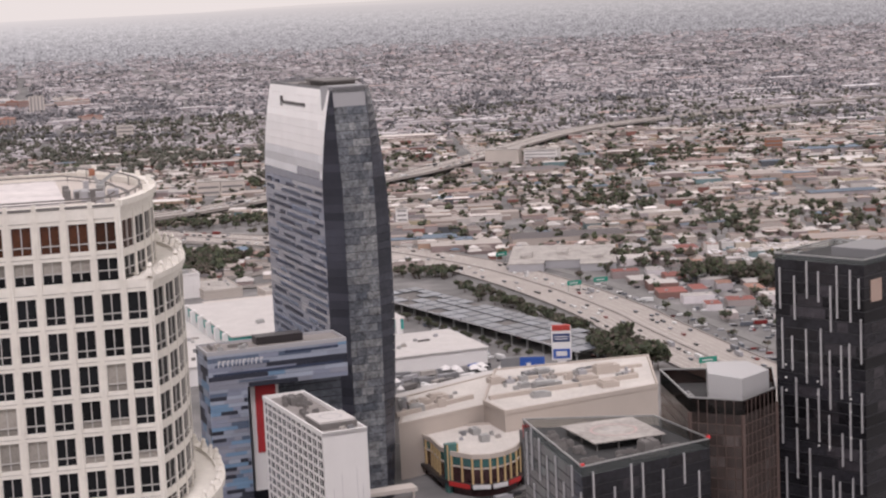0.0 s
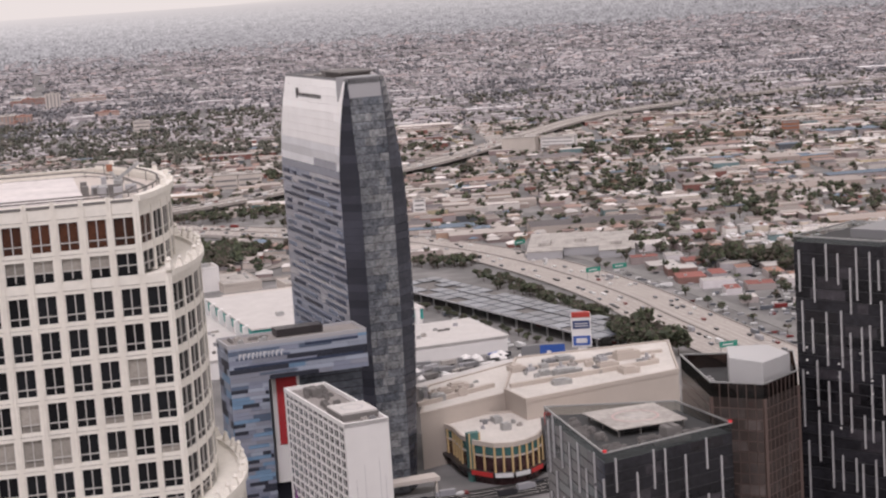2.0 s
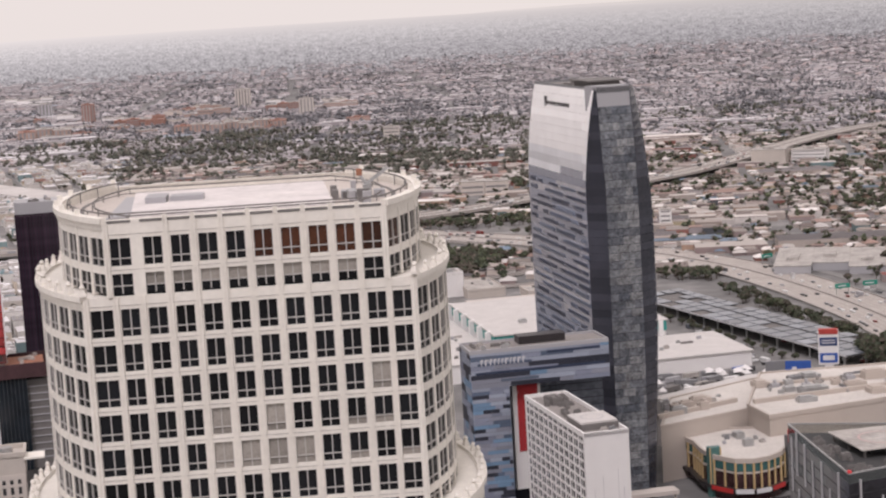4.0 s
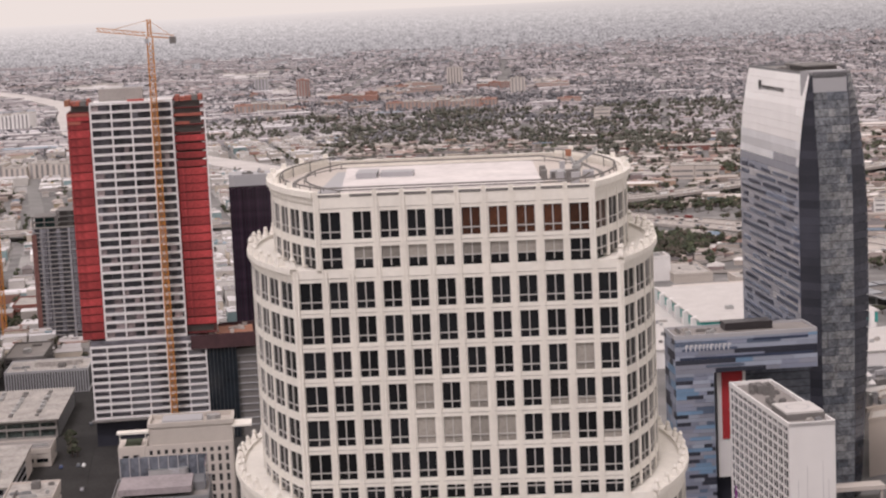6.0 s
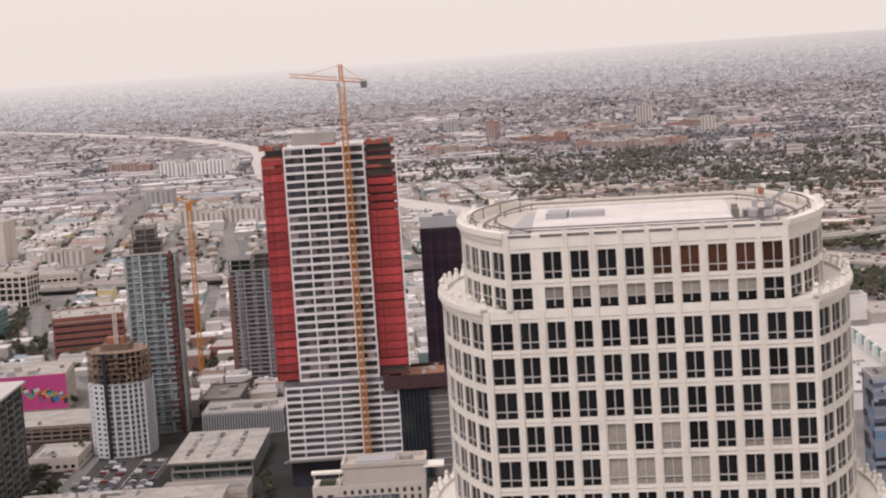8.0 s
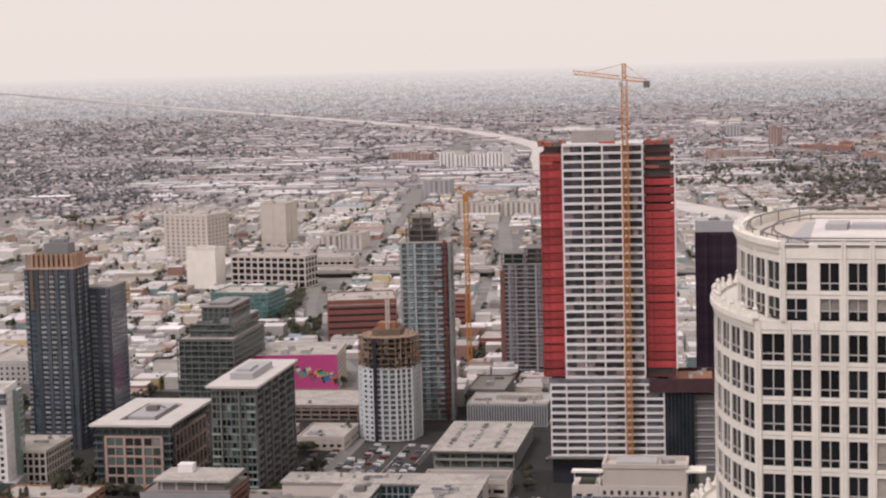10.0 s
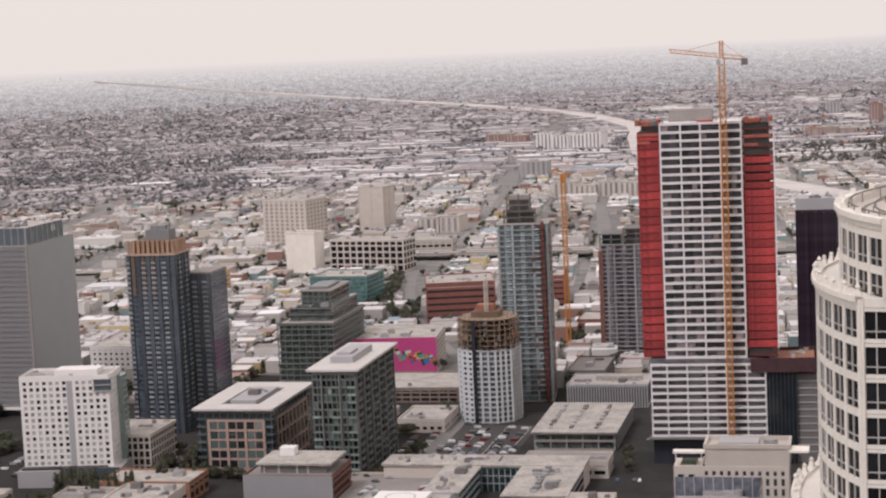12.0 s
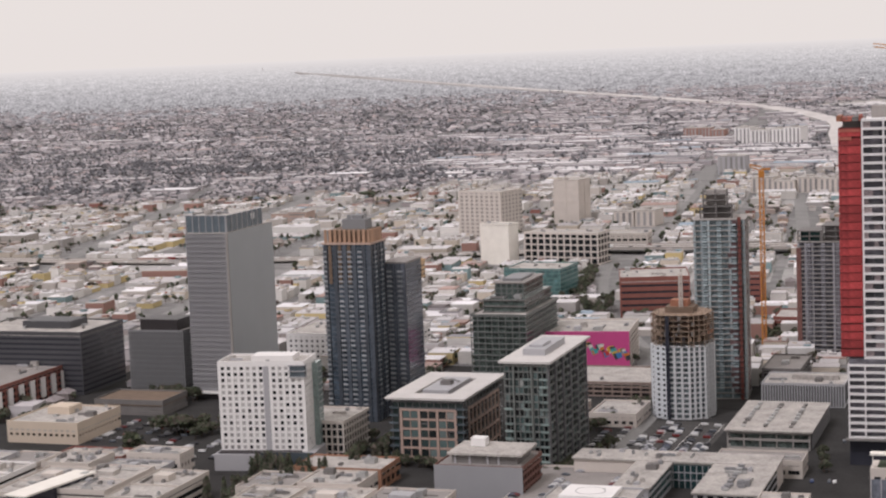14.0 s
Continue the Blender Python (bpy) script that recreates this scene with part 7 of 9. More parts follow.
# brick and green mid-distance blocks, pale office towers beyond
t = framed("brick_office", "red brick office block with banded floors", -386, 1508, -60, 0, 0, 60, 34, 6, 1, 1, BRICK, SMOKE, turn=GRID + 14, pier=1.0, band=3.6, inset=0.5, units=14)
framed("brick_office", "red brick block with a flat pale roof", -338, 1570, -44, 0, 0, 60, 30, 6, 1, 1, BRICK, SMOKE, turn=GRID + 6, pier=1.0, band=3.4, inset=0.4, units=6)
framed("glass_office", "green glass office block", -526, 1577, -56, 0, 0, 52, 29.5, 7, 8, 8, mat("dull_teal_panel", (0.10, 0.19, 0.185), 0.5, vary=0.2), mat("mottled_teal_glass", (0.11, 0.205, 0.205), 0.15, 0.1, vary=0.9, scale=0.12, fine=0.5), turn=GRID - 4, pier=0.5, band=0.9, units=10)
framed("office_tower", "cream concrete office tower with a grid of windows", -756, 2076, -75, -12, 0, 50, 58, 12, 8, 6, CREAM, mat("pale_shaded_window", (0.27, 0.25, 0.235), 0.4, vary=0.3), turn=GRID - 16, pier=3.4, band=2.0, units=6)
framed("office_tower", "blank cream tower with a flat white roof", -716, 2248, -44, -6, 0, 32, 58, 6, 2, 2, CREAM, CREAM, turn=GRID - 16, pier=0.6, band=0.4, units=3)
framed("storage_block", "blank white concrete block", -661, 1830, -46, -8, 0, 20, 44, 1, 1, 1, WHITE_CONC, WHITE_CONC, turn=GRID - 18, pier=0.6, band=1.0, units=3)
framed("office_block", "cream office block with a deep window grid", -566, 1838, -92, -4, 0, 34, 34, 5, 11, 4, CREAM, GLASS_K, turn=GRID - 10, pier=1.5, band=1.6, inset=1.0, units=12)
framed("apartment_block", "peach stucco apartment house with small windows", -700, 1640, -30, 0, 0, 34, 26, 6, 5, 5, mat("peach_stucco", (0.55, 0.38, 0.22), 0.85), GLASS_K, pier=2.6, band=2.4, units=3)
framed("tall_house", "narrow cream apartment house", -262, 1480, -16, 0, 0, 30, 42, 9, 3, 5, CREAM, GLASS_K, pier=2.0, band=2.4, units=2)
framed("brick_hall", "low red brick hall building", -262, 1420, -34, 0, 0, 44, 14, 3, 5, 6, BRICK, GLASS_K, pier=2.0, band=2.2, units=3)
framed("office_block", "low wide tan commercial block", -560, 2000, -60, 0, 0, 40, 16, 3, 8, 6, BEIGE, GLASS_K, turn=8, pier=2.0, band=2.5, units=5)
framed("flats", "white stucco flats with small windows", -595, 1230, -38, 0, 0, 60, 24, 6, 8, 10, WHITE_PAINT, GLASS_K, pier=2.6, band=2.2, units=8)
framed("flats", "white stucco flats with small windows", -545, 1245, -40, 0, 0, 70, 21, 5, 8, 10, WHITE_PAINT, GLASS_K, pier=2.6, band=2.2, units=8)
framed("low_building", "orange brick low building beside trees", -400, 880, -52, 0, 0, 30, 11, 2, 7, 4, mat("orange_brick", (0.29, 0.15, 0.095), 0.85, vary=0.15), GLASS_K, pier=2.0, band=2.0, units=6)
framed("low_building", "cream low building with a worn roof", -395, 838, -34, 0, 0, 30, 13, 3, 6, 5, CREAM, GLASS_K, pier=2.0, band=2.2, units=14)
framed("low_building", "beige low building with a grey roof", -432, 830, -30, 0, 0, 36, 11, 2, 6, 6, BEIGE, GLASS_K, pier=2.0, band=2.4, units=16, roof=ROOF_G)
framed("low_building", "grey low building with a cluttered roof", -522, 848, -36, 0, 0, 22, 12, 2, 6, 4, GREY_L, GLASS_K, pier=2.0, band=2.4, units=20)
framed("low_building", "white low building with a cluttered roof", -522, 874, -34, 0, 0, 18, 15, 3, 6, 4, CREAM, GLASS_K, pier=2.0, band=2.4, units=14)
framed("low_building", "beige low building with ducts on its roof", -562, 842, -30, 0, 0, 30, 15, 3, 6, 6, BEIGE, GLASS_K, pier=2.0, band=2.4, units=22)
framed("low_building", "low red-trimmed building with a grey roof", -562, 876, -44, 0, 0, 22, 11, 2, 8, 4, BRICK, GLASS_K, pier=1.6, band=2.2, units=16, roof=ROOF)
framed("low_building", "grey low building with ducts on its roof", -598, 838, -26, 0, 0, 34, 13, 3, 5, 6, CREAM, GLASS_K, pier=1.8, band=2.2, units=18, roof=ROOF_G)
framed("low_building", "pale low building with a stepped roof", -660, 845, -50, 0, 0, 50, 16, 4, 7, 6, GREY_L, GLASS_K, pier=1.6, band=1.8, units=8, pen=(-40, 10, -10, 30, 5))
framed("low_building", "low beige block with a plain grey roof", -185, 955, -48, 0, 0, 24, 9, 2, 6, 5, BEIGE, GLASS_K, pier=1.6, band=2.2, units=3, roof=ROOF_G)
framed("low_building", "small pale roofed building", -164, 850, -24, 0, -10, 22, 13, 3, 5, 5, CREAM, GLASS_K, pier=2.0, band=2.2, units=10)
framed("shop_row", "low white-roofed shops beside the tall tower", -308, 1062, -30, 0, 0, 42, 8, 2, 6, 6, CREAM, GLASS_K, pier=2, band=2, units=7)
framed("low_building", "small pale roofed building", -88, 900, -40, 0, -20, 30, 13, 3, 6, 5, CREAM, GLASS_K, pier=2.0, band=2.2, units=10)
t = framed("low_building", "pale building with a round rooftop helipad mark", -236, 800, -44, 0, 0, 30, 22, 5, 6, 5, GREY_L, GLASS_K, pier=1.4, band=1.6, units=3)
pad = part("helipad", Mesh().box(-36, 4, 22.2, -10, 26, 24.4), WHITE_PAINT, t, "white rooftop helipad")
part("pad_circle", disc_ring(-23, 15, 24.42, 7.5, 7.0), GREY, pad)
framed("shop_row", "long low white-roofed shops", -345, 1050, -40, 0, 0, 46, 9, 2, 6, 6, CREAM, GLASS_K, pier=2, band=2, units=5)

# cluttered roofs of the nearest low blocks
rz = random.Random(88)
for i, (x, y, w, d, h, wall, roof) in enumerate(((-640, 800, 44, 60, 15, GREY_L, ROOF), (-604, 790, 30, 44, 16, WHITE_PAINT, ROOF), (-566, 778, 30, 60, 14, CREAM, ROOF), (-536, 790, 34, 56, 14.5, CREAM, ROOF), (-500, 785, 30, 62, 13.5, BEIGE, ROOF),
                                                 (-432, 780, 30, 48, 13, BEIGE, ROOF), (-398, 778, 36, 58, 12, CREAM, ROOF), (-358, 780, 40, 62, 12, CREAM, ROOF_G))):
    t = framed("low_building", "pale low block with pipes and units on its roof", x, y, -w / 2, w / 2, 0, d, h, 3, 6, 8, wall, GLASS_K, pier=0, band=2.0, units=17, roof=roof)
    part("roof_divider", Mesh().box(-w / 2 + 0.5, d * 0.45, h, w / 2 - 0.5, d * 0.45 + 0.4, h + 0.9), wall, t)
    part("stair_head", Mesh().box(-w * 0.2, d * 0.6, h, w * 0.1, d * 0.74, h + rz.uniform(2.2, 3.6)), rz.choice((wall, ROOF, GREY_L)), t)
    repeat("roof_pipe", Mesh().box(-w * 0.4, 0, h + 0.3, w * 0.35, 0.5, h + 0.7), rz.choice((CONC_D, STEEL)), t, [(0, d * rz.uniform(0.15, 0.9), 0) for _ in range(3)])
t = thing("entrance_canopy", -556, 764, 84, "long white canopy roof over a dark glass front", "building")
part("roof", Mesh().box(0, -7, 16.5, 58, 7, 17.4), WHITE_CONC, t)
part("glass_front", Mesh().box(0.5, -6, 0, 57, 6, 16.5), SMOKE, t)


# ---- roads ----
FAR_LINE = []       # places along the far freeway and street that stay free of houses


def ribbon(name, label, pts, width, material, z=0.25, thick=0.3, walls=0.0, lanes=0, category="road", posts=False, warp=False):
    """A road along a smooth line, with kerb walls and lane marks."""
    fine = []
    for i in range(len(pts) - 1):
        p0, p1, p2, p3 = (Vector(pts[max(0, min(len(pts) - 1, i + d))]) for d in (-1, 0, 1, 2))
        for k in range(24 if warp else 8):
            t = k / (24 if warp else 8)
            fine.append(0.5 * ((2 * p1) + (p2 - p0) * t + (2 * p0 - 5 * p1 + 4 * p2 - p3) * t * t + (3 * p1 - p0 - 3 * p2 + p3) * t ** 3))
    fine.append(Vector(pts[-1]))

    def strip(m, o0, o1, za, zb):
        row = []
        for i, p in enumerate(fine):
            d = (fine[min(len(fine) - 1, i + 1)] - fine[max(0, i - 1)]).normalized()
            nrm = Vector((-d.y, d.x))
            a, b = p + nrm * o0, p + nrm * o1
            if warp:
                A, B = far(a.x, a.y), far(b.x, b.y)
                row.append(((A[0], A[1], A[2] + zb), (B[0], B[1], B[2] + zb), (B[0], B[1], B[2] + za), (A[0], A[1], A[2] + za)))
            else:
                row.append(((a.x, a.y, zb), (b.x, b.y, zb), (b.x, b.y, za), (a.x, a.y, za)))
        i0 = len(m.v)
        for r in row:
            m.v += r
        for i in range(len(row) - 1):
            for k in range(4):
                j = (k + 1) % 4
                m.f.append((i0 + 4 * i + k, i0 + 4 * i + j, i0 + 4 * i + 4 + j, i0 + 4 * i + 4 + k))
        m.f += [tuple(i0 + k for k in range(4)), tuple(i0 + 4 * (len(row) - 1) + k for k in reversed(range(4)))]
        return m
    w = width / 2
    top = z + thick
    ob = new(name)
    tagged(ob, label, category, kind="structure")
    part("deck", strip(Mesh(), -w, w, z, top), material, ob)
    if walls:
        for s in (-w, w, 0):
            part("barrier", strip(Mesh(), s - 0.4, s + 0.4, top, top + walls), CONC, ob)
        if z > 3:
            for s in (-w, w):
                part("deck_edge", strip(Mesh(), s - 0.5, s + 0.5, z - 0.8, top), FWY, ob)
    for k in range(1, lanes):
        s = -w + width * k / lanes
        if abs(s) > 1:
            part("lane_line", strip(Mesh(), s - 0.12, s + 0.12, top, top + 0.03), PAINT_W, ob)
    if posts:
        repeat("pier", Mesh().box(-1.2, -1.2, 0, 1.2, 1.2, z), CONC, ob, [(p.x, p.y, 0) for p in fine[::3]])
    for a, b in zip(fine, fine[1:]):
        if a.length >= 3000:
            FAR_LINE.append((a.x, a.y, w + 12))
        if a.length < 3200:
            ang = math.degrees(math.atan2(b.y - a.y, b.x - a.x))
            claim(a.x, a.y, ang, 0, (b - a).length, -w, w)
    return fine


HARBOR = ribbon("freeway_1", "wide pale concrete freeway with many lanes", [(484, 880), (487, 1014), (493, 1149), (498, 1222), (496, 1340), (484, 1460), (464, 1545), (430, 1640), (360, 1760), (268, 1880), (160, 2010), (40, 2200), (-60, 2420)], 58, FWY, 0.3, 0.4, 0.9, 12)
I10 = ribbon("freeway_2", "elevated pale concrete freeway", [(-640, 1945), (-300, 1965), (0, 1950), (275, 2005), (428, 2105), (640, 2250), (820, 2460), (1012, 2690), (1159, 2809), (1375, 2900), (1600, 2960), (1900, 3080)], 40, FWY, 7.0, 1.0, 1.0, 9, posts=True)
# eastern deck lowered to fit the camera's view, without a dark underside
I10E = ribbon("freeway_4", "pale concrete freeway deck set low above the ground", [(-1700, 1830), (-1192, 1815), (-962, 1843), (-640, 1945)], 36, FWY, 2.2, 0.8, 0.8, 7)
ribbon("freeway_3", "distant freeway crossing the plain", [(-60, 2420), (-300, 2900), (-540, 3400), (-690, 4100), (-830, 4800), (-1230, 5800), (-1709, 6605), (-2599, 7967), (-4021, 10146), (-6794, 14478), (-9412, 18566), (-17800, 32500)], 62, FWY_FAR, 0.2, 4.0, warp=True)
ribbon("ramp_1", "curved pale freeway ramp", [(190, 1900), (262, 1835), (330, 1720), (345, 1640), (300, 1560), (240, 1545)], 11, FWY, 0.4, 0.4, 0.8)
ribbon("ramp_2", "pale curved freeway ramp round a grove", [(180, 1800), (250, 1720), (330, 1580), (310, 1500), (240, 1500), (150, 1530)], 13, FWY, 0.5, 0.4, 0.8)
ribbon("ramp_3", "frontage road beside the freeway", [(536, 980), (543, 1150), (546, 1330), (530, 1480)], 10, STREET_P, 0.2, 0.2)
ST1 = ribbon("street_1", "city street between downtown blocks", [(-130, 700), (-165, 880), (-183, 1050), (-205, 1300), (-240, 1650), (-300, 2100), (-380, 2700)], 20, ASPHALT, 0.15, 0.1)
ST2 = ribbon("street_2", "city street between downtown blocks", [(-290, 780), (-300, 960), (-330, 1220), (-470, 1540), (-562, 1857), (-600, 2150), (-639, 2481), (-720, 2930)], 10, STREET_P, 0.15, 0.1)
ribbon("street_7", "long grey arterial street running across the plain", [(-720, 2930), (-810, 3374), (-1024, 4588), (-1149, 5553)], 26, STREET_P, 0.3, 0.4, warp=True)
for k, (u0, v0, u1, v1) in enumerate(((-980, 1500, -1420, 3000), (-860, 1400, -1190, 2950), (-1190, 1700, -1640, 2950), (-400, 2100, -560, 2900))):
    ribbon("street_%d" % (8 + k), "pale worn street between low sheds", [(u0, v0), ((u0 + u1) / 2, (v0 + v1) / 2), (u1, v1)], 17, STREET_P, 0.15, 0.1)
ST3 = ribbon("street_3", "city street in front of the theatre", [(120, 800), (230, 786), (330, 800), (440, 830)], 24, ASPHALT, 0.15, 0.1, lanes=5)
ST4 = ribbon("street_4", "city street between downtown blocks", [(-430, 790), (-445, 1000), (-470, 1250), (-560, 1600)], 16, ASPHALT, 0.15, 0.1)
ST5 = ribbon("street_5", "cross street between downtown blocks", [(-760, 905), (-460, 900), (-200, 880), (0, 890)], 16, ASPHALT, 0.15, 0.12)
ST6 = ribbon("street_6", "cross street between downtown blocks", [(-820, 1160), (-480, 1170), (-200, 1130), (60, 1140)], 16, ASPHALT, 0.15, 0.12)


# ---- the low city: block after block of houses, sheds and yards ----
class Pile:
    """Very many small boxes and clumps gathered into one mesh."""

    def __init__(self):
        self.v, self.f, self.m, self.n = [], [], [], 0

    def add(self, pts, faces, mats):
        self.v.extend(pts)
        self.f.extend([tuple(self.n + i for i in q) for q in faces])
        self.m.extend(mats)
        self.n += len(pts)

    def finish(self, name, label, category, materials):
        me = bpy.data.meshes.new(name)
        me.from_pydata(self.v, [], self.f)
        for m in materials:
            me.materials.append(m)
        me.polygons.foreach_set("material_index", self.m)
        me.update()
        return tagged(new(name, me), label, category, kind="stuff")


SINGLE = {"shed": 0, "house": 0}
LIMIT = {"shed": 95, "house": 64}


def lone_house(kind, cx, cy, w, d, h, turn, gable):
    """A house or shed near the camera, as a thing of its own."""
    SINGLE[kind] += 1
    if kind == "shed":
        o = thing("warehouse", cx, cy, math.degrees(turn), "low flat-roofed commercial shed in a dense block", "warehouse", "low sheds and shops")
    else:
        o = thing("house", cx, cy, math.degrees(turn), "small stucco house with a low pitched roof", "house", "houses on the plain")
    part("house_body", Mesh().box(-w / 2, -d / 2, 0, w / 2, d / 2, h), HOUSE_WALL_O, o)
    if gable:
        e, r = 0.6, min(w, d) * 0.28
        base = [(-w / 2 - e, -d / 2 - e), (w / 2 + e, -d / 2 - e), (w / 2 + e, d / 2 + e), (-w / 2 - e, d / 2 + e)]
        k = 0.3 * w if w >= d else 0.1
        q = 0.1 if w >= d else 0.3 * d
        part("roof", Mesh().prism(base, h, h + r, [(-k, -q), (k, -q), (k, q), (-k, q)]), HOUSE_ROOF_O, o)
    else:
        m = Mesh().box(-w / 2 + 0.4, -d / 2 + 0.4, h, w / 2 - 0.4, d / 2 - 0.4, h + 0.15)
        m.ring([(-w / 2 - .05, -d / 2 - .05), (w / 2 + .05, -d / 2 - .05), (w / 2 + .05, d / 2 + .05), (-w / 2 - .05, d / 2 + .05)],
               [(-w / 2 + .4, -d / 2 + .4), (w / 2 - .4, -d / 2 + .4), (w / 2 - .4, d / 2 - .4), (-w / 2 + .4, d / 2 - .4)], h - 0.5, h + 0.8)
        part("roof", m, SHED_ROOF_O if kind == "shed" else HOUSE_ROOF_O, o)
        rk = random.Random(int(cx * 3 + cy))
        u = Mesh()
        for _ in range(1):
            x, y, z = rk.uniform(-w * .4, w * .4 - 2), rk.uniform(-d * .4, d * .4 - 2), rk.uniform(0.8, 2.2)
            u.box(x, y, h + 0.15, x + rk.uniform(1.2, 3), y + rk.uniform(1.2, 3), h + 0.15 + z)
        if rk.random() < 0.3:
            part("roof_vent", u, STEEL, o)


def put_house(pile, cx, cy, w, d, h, turn, gable, roof_mat=1):
    dd = math.hypot(cx, cy)
    if pile is sheds and dd < 1620 and SINGLE["shed"] < LIMIT["shed"]:
        return lone_house("shed", cx, cy, w, d, h, turn, gable)
    if pile is houses and dd < 1750 and SINGLE["house"] < LIMIT["house"]:
        return lone_house("house", cx, cy, w, d, h, turn, gable)
    X, Y, Z, s = far(cx, cy)
    c, q = math.cos(turn) * s, math.sin(turn) * s
    w, d = w / 2, d / 2

    def at(u, v, z):
        return (X + u * c - v * q, Y + u * q + v * c, Z + z * s - 0.2)
    walls = [at(-w, -d, 0), at(w, -d, 0), at(w, d, 0), at(-w, d, 0), at(-w, -d, h), at(w, -d, h), at(w, d, h), at(-w, d, h)]
    pile.add(walls, [(0, 1, 5, 4), (1, 2, 6, 5), (2, 3, 7, 6), (3, 0, 4, 7)], [0] * 4)
    if gable:
        o, r = 0.6, min(w, d) * 0.42
        if w >= d:
            pts = [at(-w - o, -d - o, h), at(w + o, -d - o, h), at(w + o, d + o, h), at(-w - o, d + o, h), at(-w * 0.6, 0, h + r), at(w * 0.6, 0, h + r)]
            pile.add(pts, [(0, 1, 5, 4), (2, 3, 4, 5), (1, 2, 5), (3, 0, 4)], [roof_mat] * 4)
        else:
            pts = [at(-w - o, -d - o, h), at(w + o, -d - o, h), at(w + o, d + o, h), at(-w - o, d + o, h), at(0, -d * 0.6, h + r), at(0, d * 0.6, h + r)]
            pile.add(pts, [(1, 2, 5, 4), (3, 0, 4, 5), (0, 1, 4), (2, 3, 5)], [roof_mat] * 4)
    else:
        i = 0.5
        pts = [at(-w, -d, h + 0.6), at(w, -d, h + 0.6), at(w, d, h + 0.6), at(-w, d, h + 0.6), at(-w, -d, h - 0.1), at(w, -d, h - 0.1), at(w, d, h - 0.1), at(-w, d, h - 0.1)]
        pile.add(pts, [(0, 1, 2, 3), (4, 5, 1, 0), (5, 6, 2, 1), (6, 7, 3, 2), (7, 4, 0, 3)], [roof_mat] + [0] * 4)


def put_lobe(pile, rnd, c, rx, rz):
    """One rounded, uneven clump of a crown."""
    pts = []
    for dx, dy, dz in ((1, 0, 0), (0, 1, 0), (-1, 0, 0), (0, -1, 0), (0, 0, 1), (0, 0, -1)):
        k = rnd.uniform(0.8, 1.25)
        pts.append((c[0] + (dx * k + rnd.uniform(-0.3, 0.3)) * rx, c[1] + (dy * k + rnd.uniform(-0.3, 0.3)) * rx, c[2] + (dz * k + rnd.uniform(-0.2, 0.2)) * rz))
    pile.add(pts, [(0, 1, 4), (1, 2, 4), (2, 3, 4), (3, 0, 4), (1, 0, 5), (2, 1, 5), (3, 2, 5), (0, 3, 5)], [0] * 8)


def put_tree(pile, rnd, cx, cy, r, h, leaves, tall=1.0):
    """A tapered trunk and a crown of uneven lobes; the nearer trees carry loose leaf sprays on every lobe."""
    X, Y, Z, s = far(cx, cy)
    base = 0.28 * h
    mid = base + (h - base) * 0.5 * tall
    if leaves > 12:
        t = 0.28
        pts = [(X - t, Y - t, Z), (X + t, Y - t, Z), (X + t, Y + t, Z), (X - t, Y + t, Z), (X, Y, Z + h * 0.7 * s)]
        pile.add(pts, [(0, 1, 4), (1, 2, 4), (2, 3, 4), (3, 0, 4)], [1] * 4)
    lob = [(rnd.uniform(-0.55, 0.55), rnd.uniform(-0.55, 0.55), rnd.uniform(-0.38, 0.42), rnd.uniform(0.42, 0.66)) for _ in range((2 if s > 0.93 else 1) if leaves <= 14 else (4 if leaves <= 70 else 6))]
    hz = (h - base) * 0.5 * tall
    for L in lob:
        put_lobe(pile, rnd, (X + L[0] * r * s, Y + L[1] * r * s, Z + (mid + L[2] * hz) * s), L[3] * r * s * 0.9, L[3] * hz * s * 1.05)
    if leaves <= 14:
        return
    for _ in range(leaves if leaves > 70 else leaves // 3):
        L = rnd.choice(lob)
        a, u = rnd.uniform(0, 6.283), rnd.uniform(-0.7, 1)
        k = math.sqrt(max(0.0, 1 - u * u)) * L[3] * 1.05
        px, py, pz = L[0] + k * math.cos(a), L[1] + k * math.sin(a), L[2] + u * L[3] * 1.05
        size = r * rnd.uniform(0.2, 0.4) * (0.6 if leaves > 70 else 0.9)
        ex = Vector((rnd.gauss(0, 1), rnd.gauss(0, 1), rnd.gauss(0, 0.5))).normalized() * size
        ey = ex.cross(Vector((rnd.gauss(0, 1), rnd.gauss(0, 1), rnd.gauss(0, 1)))).normalized() * size * rnd.uniform(0.6, 1.0)
        C = Vector((px * r, py * r, mid + pz * hz))
        pts = [(X + (C.x + d.x) * s, Y + (C.y + d.y) * s, Z + max(0.2, C.z + d.z) * s) for d in (ex, ey, -ex * 0.9, -ey)]
        pile.add(pts, [(0, 1, 2, 3)], [0])


def in_view(x, y, lo=-35.0, hi=41.0):
    a = math.degrees(math.atan2(-x, y))
    return y > 0 and lo < a < hi


rc = random.Random(77)
houses, far_houses, sheds, trees, mid_trees, far_trees = Pile(), Pile(), Pile(), Pile(), Pile(), Pile()


